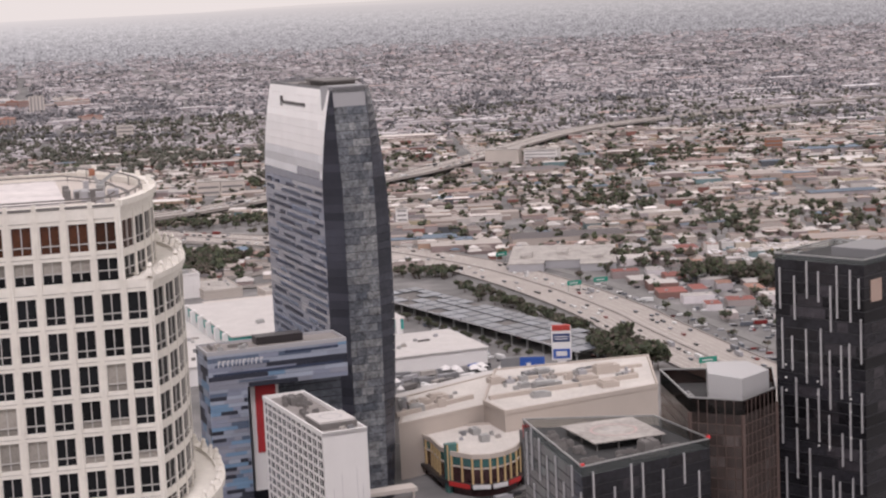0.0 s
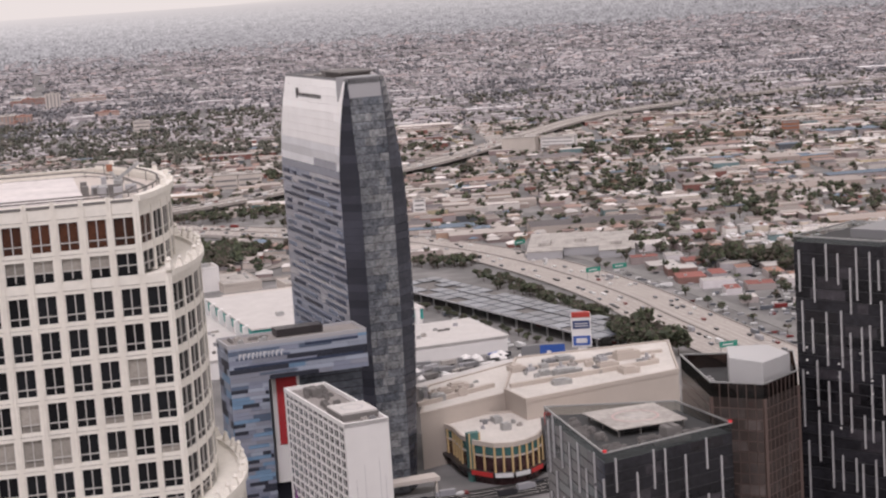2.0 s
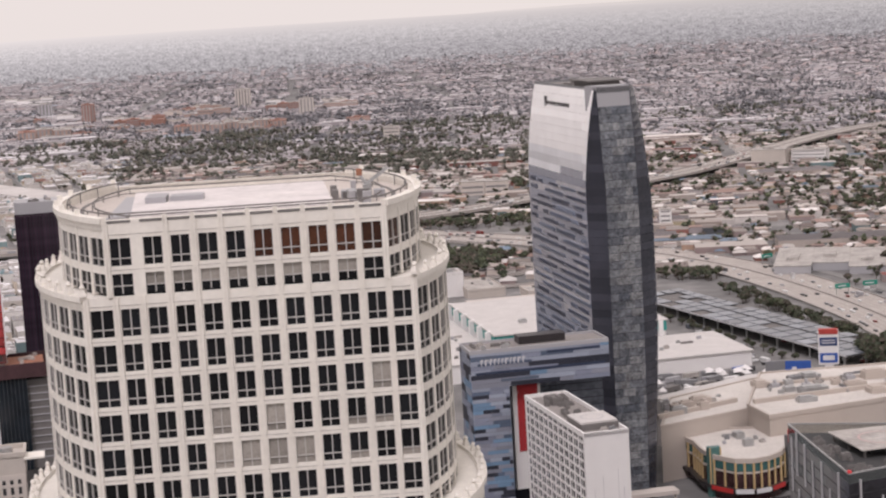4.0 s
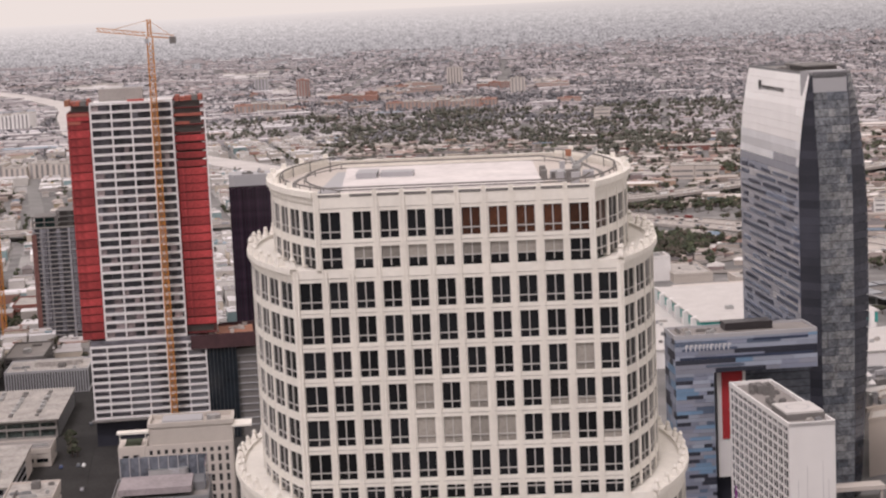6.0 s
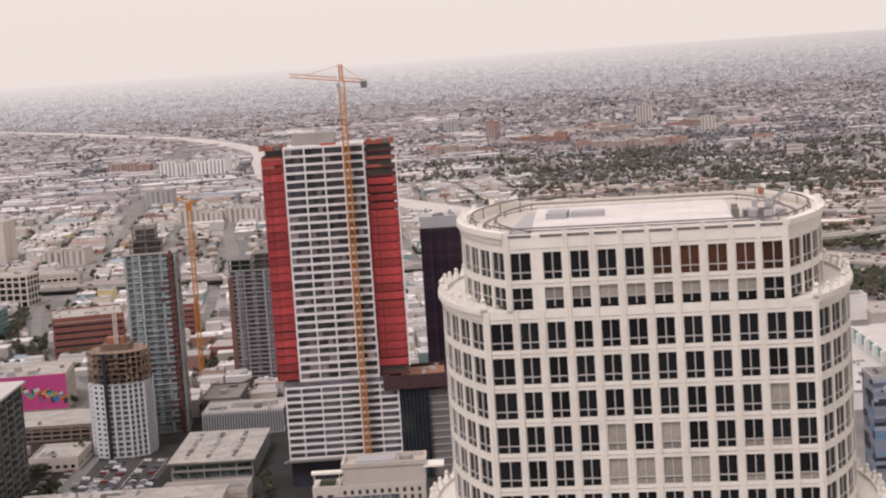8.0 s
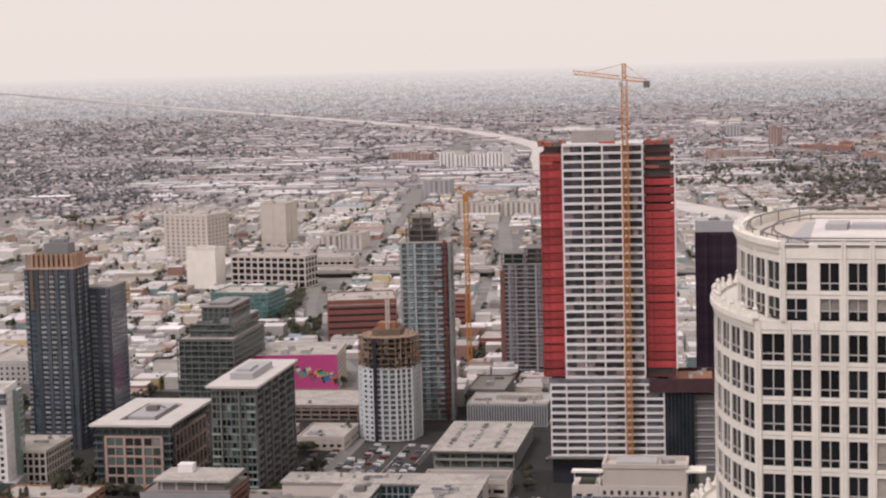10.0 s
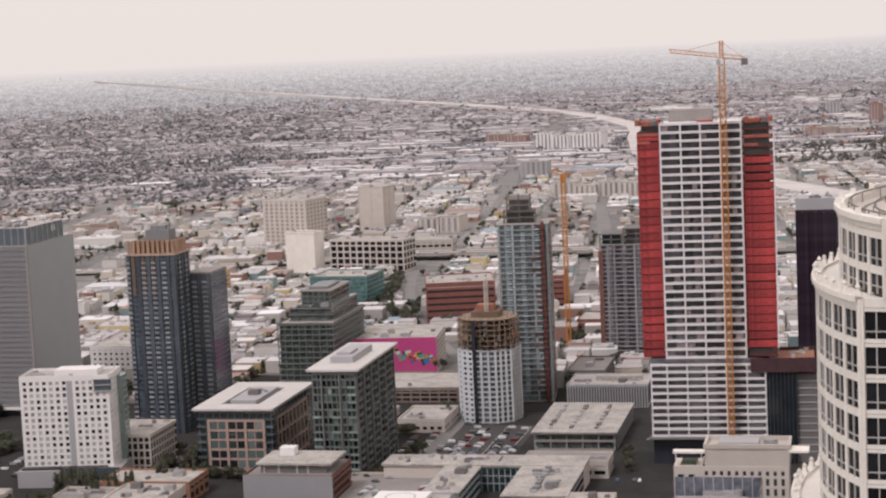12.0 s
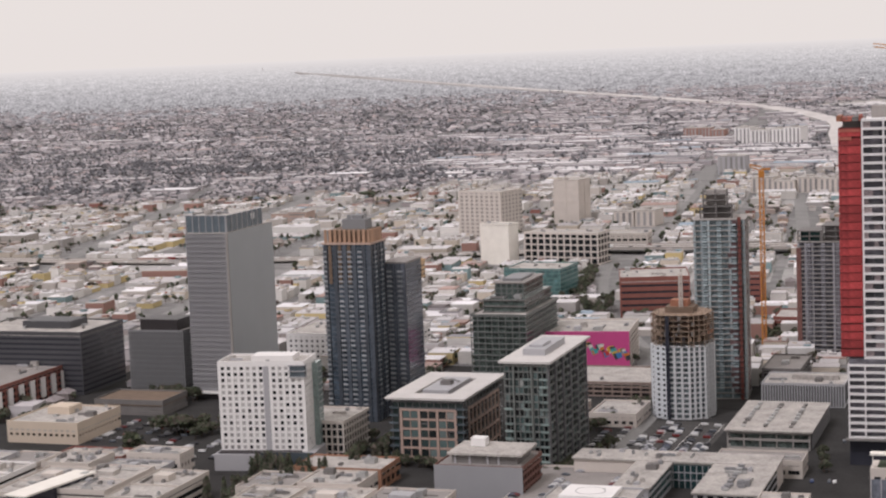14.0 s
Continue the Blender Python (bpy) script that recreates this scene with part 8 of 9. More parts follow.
def fill(turn, bw, bd, street, dmin, dmax, az0, az1, kind):
    """One street grid over a sector of the plain."""
    c, s = math.cos(radians(turn)), math.sin(radians(turn))
    span = int(dmax / min(bw, bd)) + 2
    for i in range(-span, span):
        for j in range(0, span):
            u, v = i * (bw + street), j * (bd + street)
            x, y = u * c - v * s, u * s + v * c
            d = math.hypot(x, y)
            if not (dmin < d < dmax):
                continue
            a = math.degrees(math.atan2(-x, y))
            edge = 2.5 * noise.noise(Vector((x * 0.0011, y * 0.0011, 4)))
            if not (az0 < a + edge < az1) or y < 0:
                continue
            yield u, v, c, s, d, a


def block_of_houses(u, v, c, s, bw, bd, turn, lot, trees_per, leaves):
    n = max(1, int(bw / lot))
    m = max(1, int(bd / (lot * 1.6)))
    for p in range(n):
        for q in range(m):
            lu = u + (p + 0.5) * bw / n + rc.uniform(-5, 5)
            lv = v + (q + 0.5) * bd / m + rc.uniform(-8, 8)
            x, y = lu * c - lv * s, lu * s + lv * c
            if is_taken(x, y, 5):
                continue
            r = rc.random()
            pile = houses if math.hypot(x, y) < 3000 else far_houses
            if r < 0.80:
                put_house(pile, x, y, rc.uniform(8, 14), rc.uniform(9, 17), rc.uniform(3.2, 5.5), turn + rc.choice((0, 0, 0, 0.05, -0.05)), rc.random() < 0.75)
            elif r < 0.9:
                put_house(pile, x, y, rc.uniform(13, 17), rc.uniform(18, 24), rc.uniform(6, 9), turn, False)
            for _ in range(trees_per):
                if rc.random() < 0.5:
                    tx, ty = x + rc.uniform(-lot * 0.7, lot * 0.7), y + rc.uniform(-lot * 0.9, lot * 0.9)
                    if not is_taken(tx, ty, 2):
                        big = rc.random() < 0.15
                        put_tree(trees if math.hypot(tx, ty) < 3000 else far_trees, rc, tx, ty, rc.uniform(2.2, 4.2) * (1.6 if big else 1), rc.uniform(5, 9) * (1.5 if big else 1), leaves)


def block_of_sheds(u, v, c, s, bw, bd, turn, pile):
    yard = [(u - 2, v - 2), (u + bw + 2, v - 2), (u + bw + 2, v + bd + 2), (u - 2, v + bd + 2)]
    spots = [far(a * c - b * s, a * s + b * c) for a, b in yard]
    mid_u, mid_v = u + bw / 2, v + bd / 2
    if not is_taken(mid_u * c - mid_v * s, mid_u * s + mid_v * c, 20):
        pile.add([(p[0], p[1], p[2] + 0.12) for p in spots], [(0, 1, 2, 3)], [2])
    cuts = rc.choice(((1, 2), (2, 2), (2, 3), (3, 3), (3, 4), (3, 4), (3, 5), (4, 5)))
    for p in range(cuts[0]):
        for q in range(cuts[1]):
            w, d = bw / cuts[0], bd / cuts[1]
            lu, lv = u + (p + 0.5) * w, v + (q + 0.5) * d
            x, y = lu * c - lv * s, lu * s + lv * c
            r = rc.random()
            if is_taken(x, y, 13) or r < 0.13:
                continue
            h = rc.choice((4, 5, 5, 6, 7, 8, 11))
            ww, dd = w * rc.uniform(0.72, 0.97), d * rc.uniform(0.72, 0.97)
            put_house(pile, x, y, ww, dd, h, turn, False)
            for _ in range(rc.randint(1, 5)):
                ou, ov = rc.uniform(-0.4, 0.4) * ww, rc.uniform(-0.4, 0.4) * dd
                px, py = x + ou * c - ov * s, y + ou * s + ov * c
                X, Y, Z, k = far(px, py)
                e = rc.uniform(1, 3) * k
                z0, z1 = Z + (h + 0.6) * k, Z + (h + 0.6 + rc.uniform(0.8, 2.4)) * k
                pts = [(X - e, Y - e, z0), (X + e, Y - e, z0), (X + e, Y + e, z0), (X - e, Y + e, z0), (X - e, Y - e, z1), (X + e, Y - e, z1), (X + e, Y + e, z1), (X - e, Y + e, z1)]
                pile.add(pts, [(0, 1, 5, 4), (1, 2, 6, 5), (2, 3, 7, 6), (3, 0, 4, 7), (4, 5, 6, 7)], [0, 0, 0, 0, 1])
    if rc.random() < 0.92:
        for _ in range(rc.randint(3, 12)):
            lu, lv = (u + rc.uniform(-4, bw), v - 4) if rc.random() < 0.6 else (u - 4, v + rc.uniform(0, bd))
            x, y = lu * c - lv * s, lu * s + lv * c
            if not is_taken(x, y, 2):
                put_tree(trees if math.hypot(x, y) < 3000 else far_trees, rc, x, y, rc.uniform(2.5, 4.5), rc.uniform(6, 11), 22 if math.hypot(x, y) < 3000 else 8)


def is_residential(x, y):
    """The house-and-garden quarter that begins south-east of the sheds."""
    bend = 130 * noise.noise(Vector((x * 0.0016, y * 0.0016, 21)))
    return x < -1150 - 0.27 * (y - 2700) + bend and math.hypot(x, y) > 2900 + bend and abs(y - 4240 + 0.05 * x) > 95


def suburb(turn, dmin, dmax, az0, az1, cell, street, green, leaves, seed):
    """Houses and tree clumps scattered over a loose grid, with streets left free every few lots."""
    r = random.Random(seed)
    c, s = math.cos(radians(turn)), math.sin(radians(turn))
    n = int(dmax / cell) + 2
    T = radians(turn)
    for j in range(0, n):
        v = j * cell
        if j % street == 0:
            continue
        for i in range(-n, n):
            if i % (street * 2 + 1) == 0:
                continue
            u, w = i * cell + r.uniform(-0.34, 0.34) * cell, v + r.uniform(-0.34, 0.34) * cell
            x, y = u * c - w * s, u * s + w * c
            d = math.hypot(x, y)
            if y < 0 or not (dmin < d < dmax) or (d > 4200 and r.random() < (d - 4200) / 4800):
                continue
            a = math.degrees(math.atan2(-x, y)) + 2.5 * noise.noise(Vector((x * 0.0011, y * 0.0011, 4)))
            if abs(x - 320) < 120 and abs(y - 1850) < 100:
                continue
            if not (az0 < a < az1) or (d < 3100 and is_taken(x, y, 7)):
                continue
            if d > 2950 and any(abs(x - fx) < 190 and abs(y - fy) < 190 and math.hypot(x - fx, y - fy) < fw for fx, fy, fw in FAR_LINE):
                continue
            grove = noise.noise(Vector((x * 0.0042, y * 0.0042, 1.0))) + 0.6 * noise.noise(Vector((x * 0.013, y * 0.013, 5.0)))
            trade = noise.noise(Vector((x * 0.0035, y * 0.0035, 8.0)))
            near = d < 3000
            hp, tp = (houses, trees) if near else (far_houses, far_trees)
            park = -13 < a < 7 and 2250 < d < 3700
            if park:
                grove += 0.16 + 0.34 * noise.noise(Vector((x * 0.006, y * 0.006, 12.0)))
                tp = trees if d < 2400 else mid_trees
            if az0 < 0 and not near and d < 3700 and r.random() < 0.6:
                tp = mid_trees
            garden = az0 > 0 and is_residential(x, y)
            if garden:
                grove += 0.12
                trade -= 0.35
            lush = green + (0.45 if garden else 0.0)
            k = r.random()
            if k < 0.80 - 0.7 * max(0, grove - 0.15):
                if k < (0.012 if az0 < 0 or garden else 0.12):
                    put_house(hp, x, y, r.uniform(40, 110), r.uniform(22, 45), r.uniform(5, 8), T, False, 1 if near else 2)
                elif (trade > 0.22 and k < 0.5) or k < 0.11:
                    put_house(hp, x, y, r.uniform(13, 34), r.uniform(12, 28), r.uniform(3.8, 7.5), T, False)
                else:
                    put_house(hp, x, y, r.uniform(0.5, 0.95) * cell, r.uniform(0.5, 1.05) * cell, r.uniform(2.8, 4.6), T + r.choice((0, 0, 0.06, -0.06, 0.1)), r.random() < 0.55)
            if r.random() < lush + 0.42 * grove:
                for _ in range(r.choice((1, 1, 2)) if near else r.choice((1, 2, 3))):
                    tx, ty = x + r.uniform(-0.6, 0.6) * cell, y + r.uniform(-0.6, 0.6) * cell
                    if near and is_taken(tx, ty, 2):
                        continue
                    big = 1.6 if grove > 0.3 else (1.6 if r.random() < 0.18 else 1.0)
                    put_tree(tp, r, tx, ty, r.uniform(2.2, 5.2) * big * cell / 17, r.uniform(4.5, 8.5) * big * (1.0 if near else 1.25) * (1.25 if park else 1.0), leaves)


# large buildings out on the plain: x, y, width, height, depth, turn, wall, storeys, label
PALE_R = mat("pale_pink_brick", (0.37, 0.27, 0.235), 0.85, vary=0.12)
BRICK_F = mat("faded_red_brick", (0.28, 0.155, 0.125), 0.85, vary=0.15)
MARKS = [
    (-524, 2686, 137, 26, 60, -2, CREAM, 6, "long cream apartment complex with pale roofs"), (-809, 3848, 144, 40, 70, -4, WHITE_PAINT, 6, "large white civic building"),
    (-1015, 4125, 98, 30, 60, 4, BRICK_F, 5, "red and white apartment complex"), (-703, 3050, 47, 32, 40, 0, GREY_L, 8, "grey office block on the plain"),
    (-1151, 2254, 55, 20, 40, 6, TAN, 4, "tan yellow warehouse building"), (-640, 2221, 54, 26, 40, -4, CREAM, 5, "cream office building on the plain"),
    (391, 2240, 60, 20, 40, -12, CREAM, 3, "cream institutional building beside the freeway"), (801, 2345, 47, 21, 30, -30, BEIGE, 1, "blank beige warehouse beside the freeway"),
    (856, 2340, 47, 18, 30, -30, WHITE_PAINT, 4, "white office building beside the freeway"), (501, 1795, 13, 19, 12, -14, WHITE_PAINT, 4, "narrow white town house"),
    (212, 4933, 42, 49, 24, -6, CREAM, 12, "cream slab tower among campus trees"), (333, 4289, 35, 43, 22, -6, CREAM, 11, "cream slab tower among campus trees"),
    (-320, 5055, 38, 38, 26, 0, GREY_L, 9, "pale grey campus tower"), (-187, 4588, 32, 49, 26, 0, BRICK_F, 10, "red brick campus tower"),
    (70, 3867, 109, 24, 60, -8, PALE_R, 5, "pink brick campus hall"), (185, 3873, 133, 22, 70, -8, PALE_R, 5, "pink brick campus hall"),
    (433, 4489, 85, 20, 50, -8, PALE_R, 4, "pink brick campus hall"), (-261, 4030, 114, 26, 70, 4, PALE_R, 5, "pale pink campus hall"),
    (408, 3292, 30, 26, 26, -8, CREAM, 4, "cream stucco domed church"), (-429, 6010, 151, 24, 90, 2, WHITE_PAINT, 3, "white flat-roofed arena hall"),
    (-907, 5661, 233, 18, 120, 4, WHITE_PAINT, 2, "long white hall roof"), (535, 1420, 92, 8, 110, -22, GREY_L, 1, "low grey shopping hall beside the freeway"),
    (1181, 2279, 24, 16, 24, -26, ORANGE_R, 3, "orange painted apartment house"), (300, 4650, 90, 20, 40, -8, BRICK_F, 4, "red brick campus hall"), (-60, 4350, 120, 22, 50, -2, BRICK_F, 4, "red brick campus hall"), (120, 4500, 80, 24, 40, -6, PALE_R, 4, "pink brick campus hall")]
FAR_PANE = mat("distant_window_glass", (0.25, 0.24, 0.24), 0.4, vary=0.1, per_object=0.3)
ROOF_TILE = mat("faded_clay_tile", (0.30, 0.165, 0.13), 0.85, vary=0.2, scale=0.1)
rm3 = random.Random(2024)
for k in range(34):
    MARKS.append((rm3.uniform(-420, 520), rm3.uniform(3640, 5000), rm3.uniform(28, 84), rm3.uniform(9, 17), rm3.uniform(18, 40), rm3.uniform(-12, 4), rm3.choice((PALE_R, PALE_R, CREAM, WHITE_PAINT, BRICK_F)), 1, "low campus hall among trees"))
for x, y, w, h, dp, turn, wall, n, label in MARKS:
    X, Y, Z, k = far(x, y)
    claim(x, y, turn, -w / 2, w / 2, 0, dp)
    o = new("plain_building")
    o.matrix_basis = pose(X, Y, Z, 0, 0, turn) @ Matrix.Scale(k, 4)
    tagged(o, label, "building", "large buildings on the plain")
    rw = random.Random(int(abs(x) + y))
    cuts = max(1, min(5, round(w / 34)))
    tile = wall in (PALE_R, BRICK_F)
    u = -w / 2
    for c in range(cuts):
        u1 = u + w / cuts
        hh = h * (1.0 if cuts == 1 else rw.uniform(0.62, 1.0))
        y0 = 0.0 if cuts == 1 else rw.uniform(0, dp * 0.22)
        part("section", Mesh().box(u, y0, -1, u1 - 0.6, dp, hh), wall, o)
        part("roof", Mesh().box(u - 0.5, y0 - 0.5, hh, u1 - 0.2, dp + 0.5, hh + 0.7).box(u + (u1 - u) * 0.3, y0 + dp * 0.25, hh + 0.7, u + (u1 - u) * 0.62, y0 + dp * 0.5, hh + 3.4), ROOF_TILE if tile and rw.random() < 0.35 else ROOF, o)
        if n > 1:
            if n < 5:
                repeat("window_row", Mesh().box(u + 1.5, y0 - 0.2, 0, u1 - 2.1, y0 + 0.2, h / n * 0.36), FAR_PANE, o, [(0, 0, h / n * (r + 0.38)) for r in range(max(1, int(n * hh / h)))])
                u = u1
                continue
            cols = max(2, round((u1 - u) / 9))
            step = (u1 - u - 2.4) / cols
            repeat("window_bay", Mesh().box(0, -0.3, h / n * 0.3, step * 0.45, 0.2, hh - h / n * 0.3), FAR_PANE, o, [(u + 1.2 + step * (q + 0.26), y0, 0) for q in range(cols)])
        u = u1


# pale sheds and shops to the south-east, houses under trees to the south-west
for u, v, c, s, d, a in fill(9, 62, 96, 14, 1230, 3200, 2.0, 42, "sheds"):
    if is_residential(u * c - v * s, u * s + v * c):
        block_of_houses(u, v, c, s, 62, 96, radians(9), 15, 4, 22)
    elif noise.noise(Vector((u * 0.004, v * 0.004, 2))) > 0.30:
        block_of_houses(u, v, c, s, 62, 96, radians(9), 17, 2, 22)
    else:
        block_of_sheds(u, v, c, s, 62, 96, radians(9), sheds)
for u, v, c, s, d, a in fill(-14, 40, 52, 11, 860, 1580, -36, -17.0, "sheds"):
    if u * c - v * s > 640:
        block_of_sheds(u, v, c, s, 40, 52, radians(-14), sheds)
# small flat-roofed blocks and trees between the downtown towers and the freeway
rg = random.Random(909)
for i in range(22):
    for j in range(17):
        x, y = -660 + 24 * i + rg.uniform(-4, 4), 1215 + 24 * j + rg.uniform(-4, 4)
        if is_taken(x, y, 9) or math.hypot(x, y) < 1225:
            continue
        if rg.random() < 0.72:
            put_house(sheds, x, y, rg.uniform(13, 23), rg.uniform(13, 23), rg.choice((4.5, 6, 7.5, 9, 12)), radians(7), False)
        for _ in range(rg.choice((0, 1, 1, 2))):
            tx, ty = x + rg.choice((-12, 12)) + rg.uniform(-1, 1), y + rg.uniform(-10, 10)
            if not is_taken(tx, ty, 2):
                put_tree(trees, rg, tx, ty, rg.uniform(2.6, 4.6), rg.uniform(6, 11), 60)
suburb(-14, 1540, 3000, -36, 2.0, 15.5, 5, 0.60, 34, 1)
suburb(-9, 3000, 4600, -36, 2.0, 19, 6, 0.80, 8, 2)
suburb(-4, 4600, 9000, -36, 2.0, 28, 7, 0.85, 6, 3)
for x, y, w, d, h, wall in ((226, 1466, 16, 24, 20, WHITE_PAINT), (250, 1450, 32, 60, 7, BEIGE), (300, 1425, 40, 30, 6, CREAM), (180, 1440, 40, 40, 9, CREAM), (360, 1440, 30, 24, 6, BEIGE)):
    framed("low_hall", "plain pale hall beside the freeway ramps", x, y, -w / 2, w / 2, 0, d, h, 2, 3, 3, wall, wall, pier=0.8, band=1.0, inset=0.3, units=6)
# shops, workshops and lots between the freeway and the houses
rl = random.Random(61)
SHOP_R = mat("shop_roofs", (0.5, 0.5, 0.5), 0.85, vary=0.18, scale=0.06, per_object=0.15, ramp=[(0, (0.50, 0.47, 0.45)), (0.25, (0.40, 0.375, 0.36)), (0.42, (0.28, 0.26, 0.25)), (0.52, (0.56, 0.54, 0.53)), (0.66, (0.25, 0.09, 0.075)), (0.84, (0.29, 0.16, 0.12))])
for j in range(17):
    for i in range(5):
        x, y = 566 + 24 * i + rl.uniform(-4, 4) + (j % 3) * 3 + max(0, j - 10) * 2, 960 + 34 * j + rl.uniform(-6, 6)
        if rl.random() < 0.20 or is_taken(x, y, 10):
            continue
        w, d, h = rl.uniform(11, 24), rl.uniform(12, 27), rl.choice((3.6, 4.2, 4.8, 6))
        o = thing("shop_building", x, y, -14 + rl.uniform(-3, 3), "low flat-roofed shop beside parked cars", "shop", "shops beside the freeway")
        claim(x, y, -14, -w / 2, w / 2, -d / 2, d / 2)
        part("shop_body", Mesh().box(-w / 2, -d / 2, 0, w / 2, d / 2, h), HOUSE_WALL_O, o)
        part("roof", Mesh().box(-w / 2 + 0.3, -d / 2 + 0.3, h, w / 2 - 0.3, d / 2 - 0.3, h + 0.2), SHOP_R, o)
        if rl.random() < 0.6:
            part("roof_vent", Mesh().box(-1, -1, h + 0.2, 1.2, 0.8, h + 1.4), STEEL, o, "", (rl.uniform(-w / 3, w / 3), rl.uniform(-d / 3, d / 3), 0))
for k in range(120):
    x, y = rl.uniform(520, 650), rl.uniform(950, 1520)
    if not is_taken(x, y, 3):
        put_tree(trees, rl, x, y, rl.uniform(2.5, 6), rl.uniform(5, 10), 60)
suburb(7, 3200, 4600, 2.0, 42, 19, 6, 0.42, 8, 4)
suburb(12, 4600, 9000, 2.0, 42, 28, 7, 0.65, 6, 5)

# groves beside the freeway and in the interchange, street trees downtown
for pts, n, spread, size in ((((410, 1476), (445, 1449)), 40, 14, 5), (((430, 1400), (440, 1290)), 16, 12, 4.5), (((438, 1290), (437, 1180)), 14, 11, 5), (((433, 1160), (426, 1010)), 20, 12, 5.5), (((440, 1105), (436, 1030)), 34, 14, 9), (((610, 1330), (650, 1250)), 40, 14, 8), (((560, 1480), (640, 1420)), 24, 12, 7),
                             (((215, 1560), (300, 1680)), 120, 32, 6), (((250, 1740), (330, 1600)), 50, 16, 5), (((230, 1940), (420, 1900)), 60, 26, 5.5), (((300, 1800), (400, 1820)), 34, 20, 5), (((60, 1800), (200, 1760)), 60, 40, 5), (((300, 1950), (420, 1960)), 50, 30, 5),
                             (((560, 1500), (660, 1300)), 50, 20, 6), (((640, 1900), (900, 2100)), 60, 60, 6),
                             (((-545, 1005), (-575, 985)), 16, 8, 4.5), (((-455, 905), (-445, 1010)), 16, 4, 3), (((-430, 905), (-370, 900)), 14, 5, 2.6), (((-505, 895), (-440, 893)), 14, 3, 2.2),
                             (((-345, 1200), (-480, 1480)), 60, 12, 4), (((-290, 1380), (-230, 1395)), 16, 10, 4.5), (((-660, 975), (-640, 955)), 6, 6, 3.5), (((-640, 1180), (-560, 1200)), 20, 20, 4),
                             (((-600, 985), (-570, 1000)), 7, 12, 6.5), (((-575, 1010), (-560, 1020)), 4, 6, 6.5), (((-598, 938), (-590, 932)), 2, 3, 6), (((-485, 905), (-440, 885)), 26, 5, 3.6), (((-460, 880), (-432, 900)), 14, 6, 3.4),
                             (((-456, 1000), (-438, 950)), 22, 6, 4), (((-420, 940), (-380, 930)), 14, 5, 3.6), (((-372, 935), (-330, 915)), 14, 3, 3.2), (((-745, 1000), (-690, 985)), 12, 5, 5), (((-668, 1085), (-640, 1080)), 14, 6, 5), (((-318, 925), (-300, 1015)), 16, 3, 3.2),
                             (((-640, 900), (-430, 893)), 26, 3, 3), (((-340, 1040), (-320, 1140)), 14, 5, 4), (((-185, 1060), (-200, 1240)), 16, 5, 3.6), (((-300, 1410), (-240, 1400)), 20, 12, 5), (((-410, 1290), (-480, 1440)), 40, 14, 4.5),
                             (((-1215, 2660), (-1195, 2650)), 7, 10, 11), (((-1790, 4600), (-1480, 4430)), 70, 60, 14), (((-1180, 4250), (-1080, 4180)), 24, 40, 13), (((-940, 3080), (-900, 3020)), 12, 16, 9), (((200, 4300), (450, 3900)), 120, 120, 11), (((150, 3500), (480, 3300)), 140, 110, 11), (((450, 3000), (250, 2750)), 90, 90, 9), (((60, 3300), (-80, 3000)), 60, 80, 9),
                             (((200, 795), (340, 812)), 14, 4, 2.5), (((345, 1085), (372, 1200)), 18, 4, 3.0), (((-500, 1480), (-560, 1800)), 60, 10, 5), (((-205, 1280), (-235, 1600)), 40, 12, 4), (((-420, 1480), (-500, 1800)), 60, 9, 5), (((470, 930), (500, 1000)), 20, 10, 4)):
    (x0, y0), (x1, y1) = pts
    for k in range(n):
        f = rc.random()
        x, y = x0 + (x1 - x0) * f + rc.gauss(0, spread * 0.5), y0 + (y1 - y0) * f + rc.gauss(0, spread * 0.5)
        if not is_taken(x, y, 1.0):
            dense = math.hypot(x, y)
            put_tree(trees if dense < 3000 else far_trees, rc, x, y, size * rc.uniform(0.7, 1.15), size * rc.uniform(1.5, 2.3) * (1 if dense < 2500 else 0.6), 200 if dense < 1150 else (130 if dense < 1500 else (60 if dense < 2000 else 14)))

# close street trees and conifers between the downtown blocks
rt = random.Random(404)
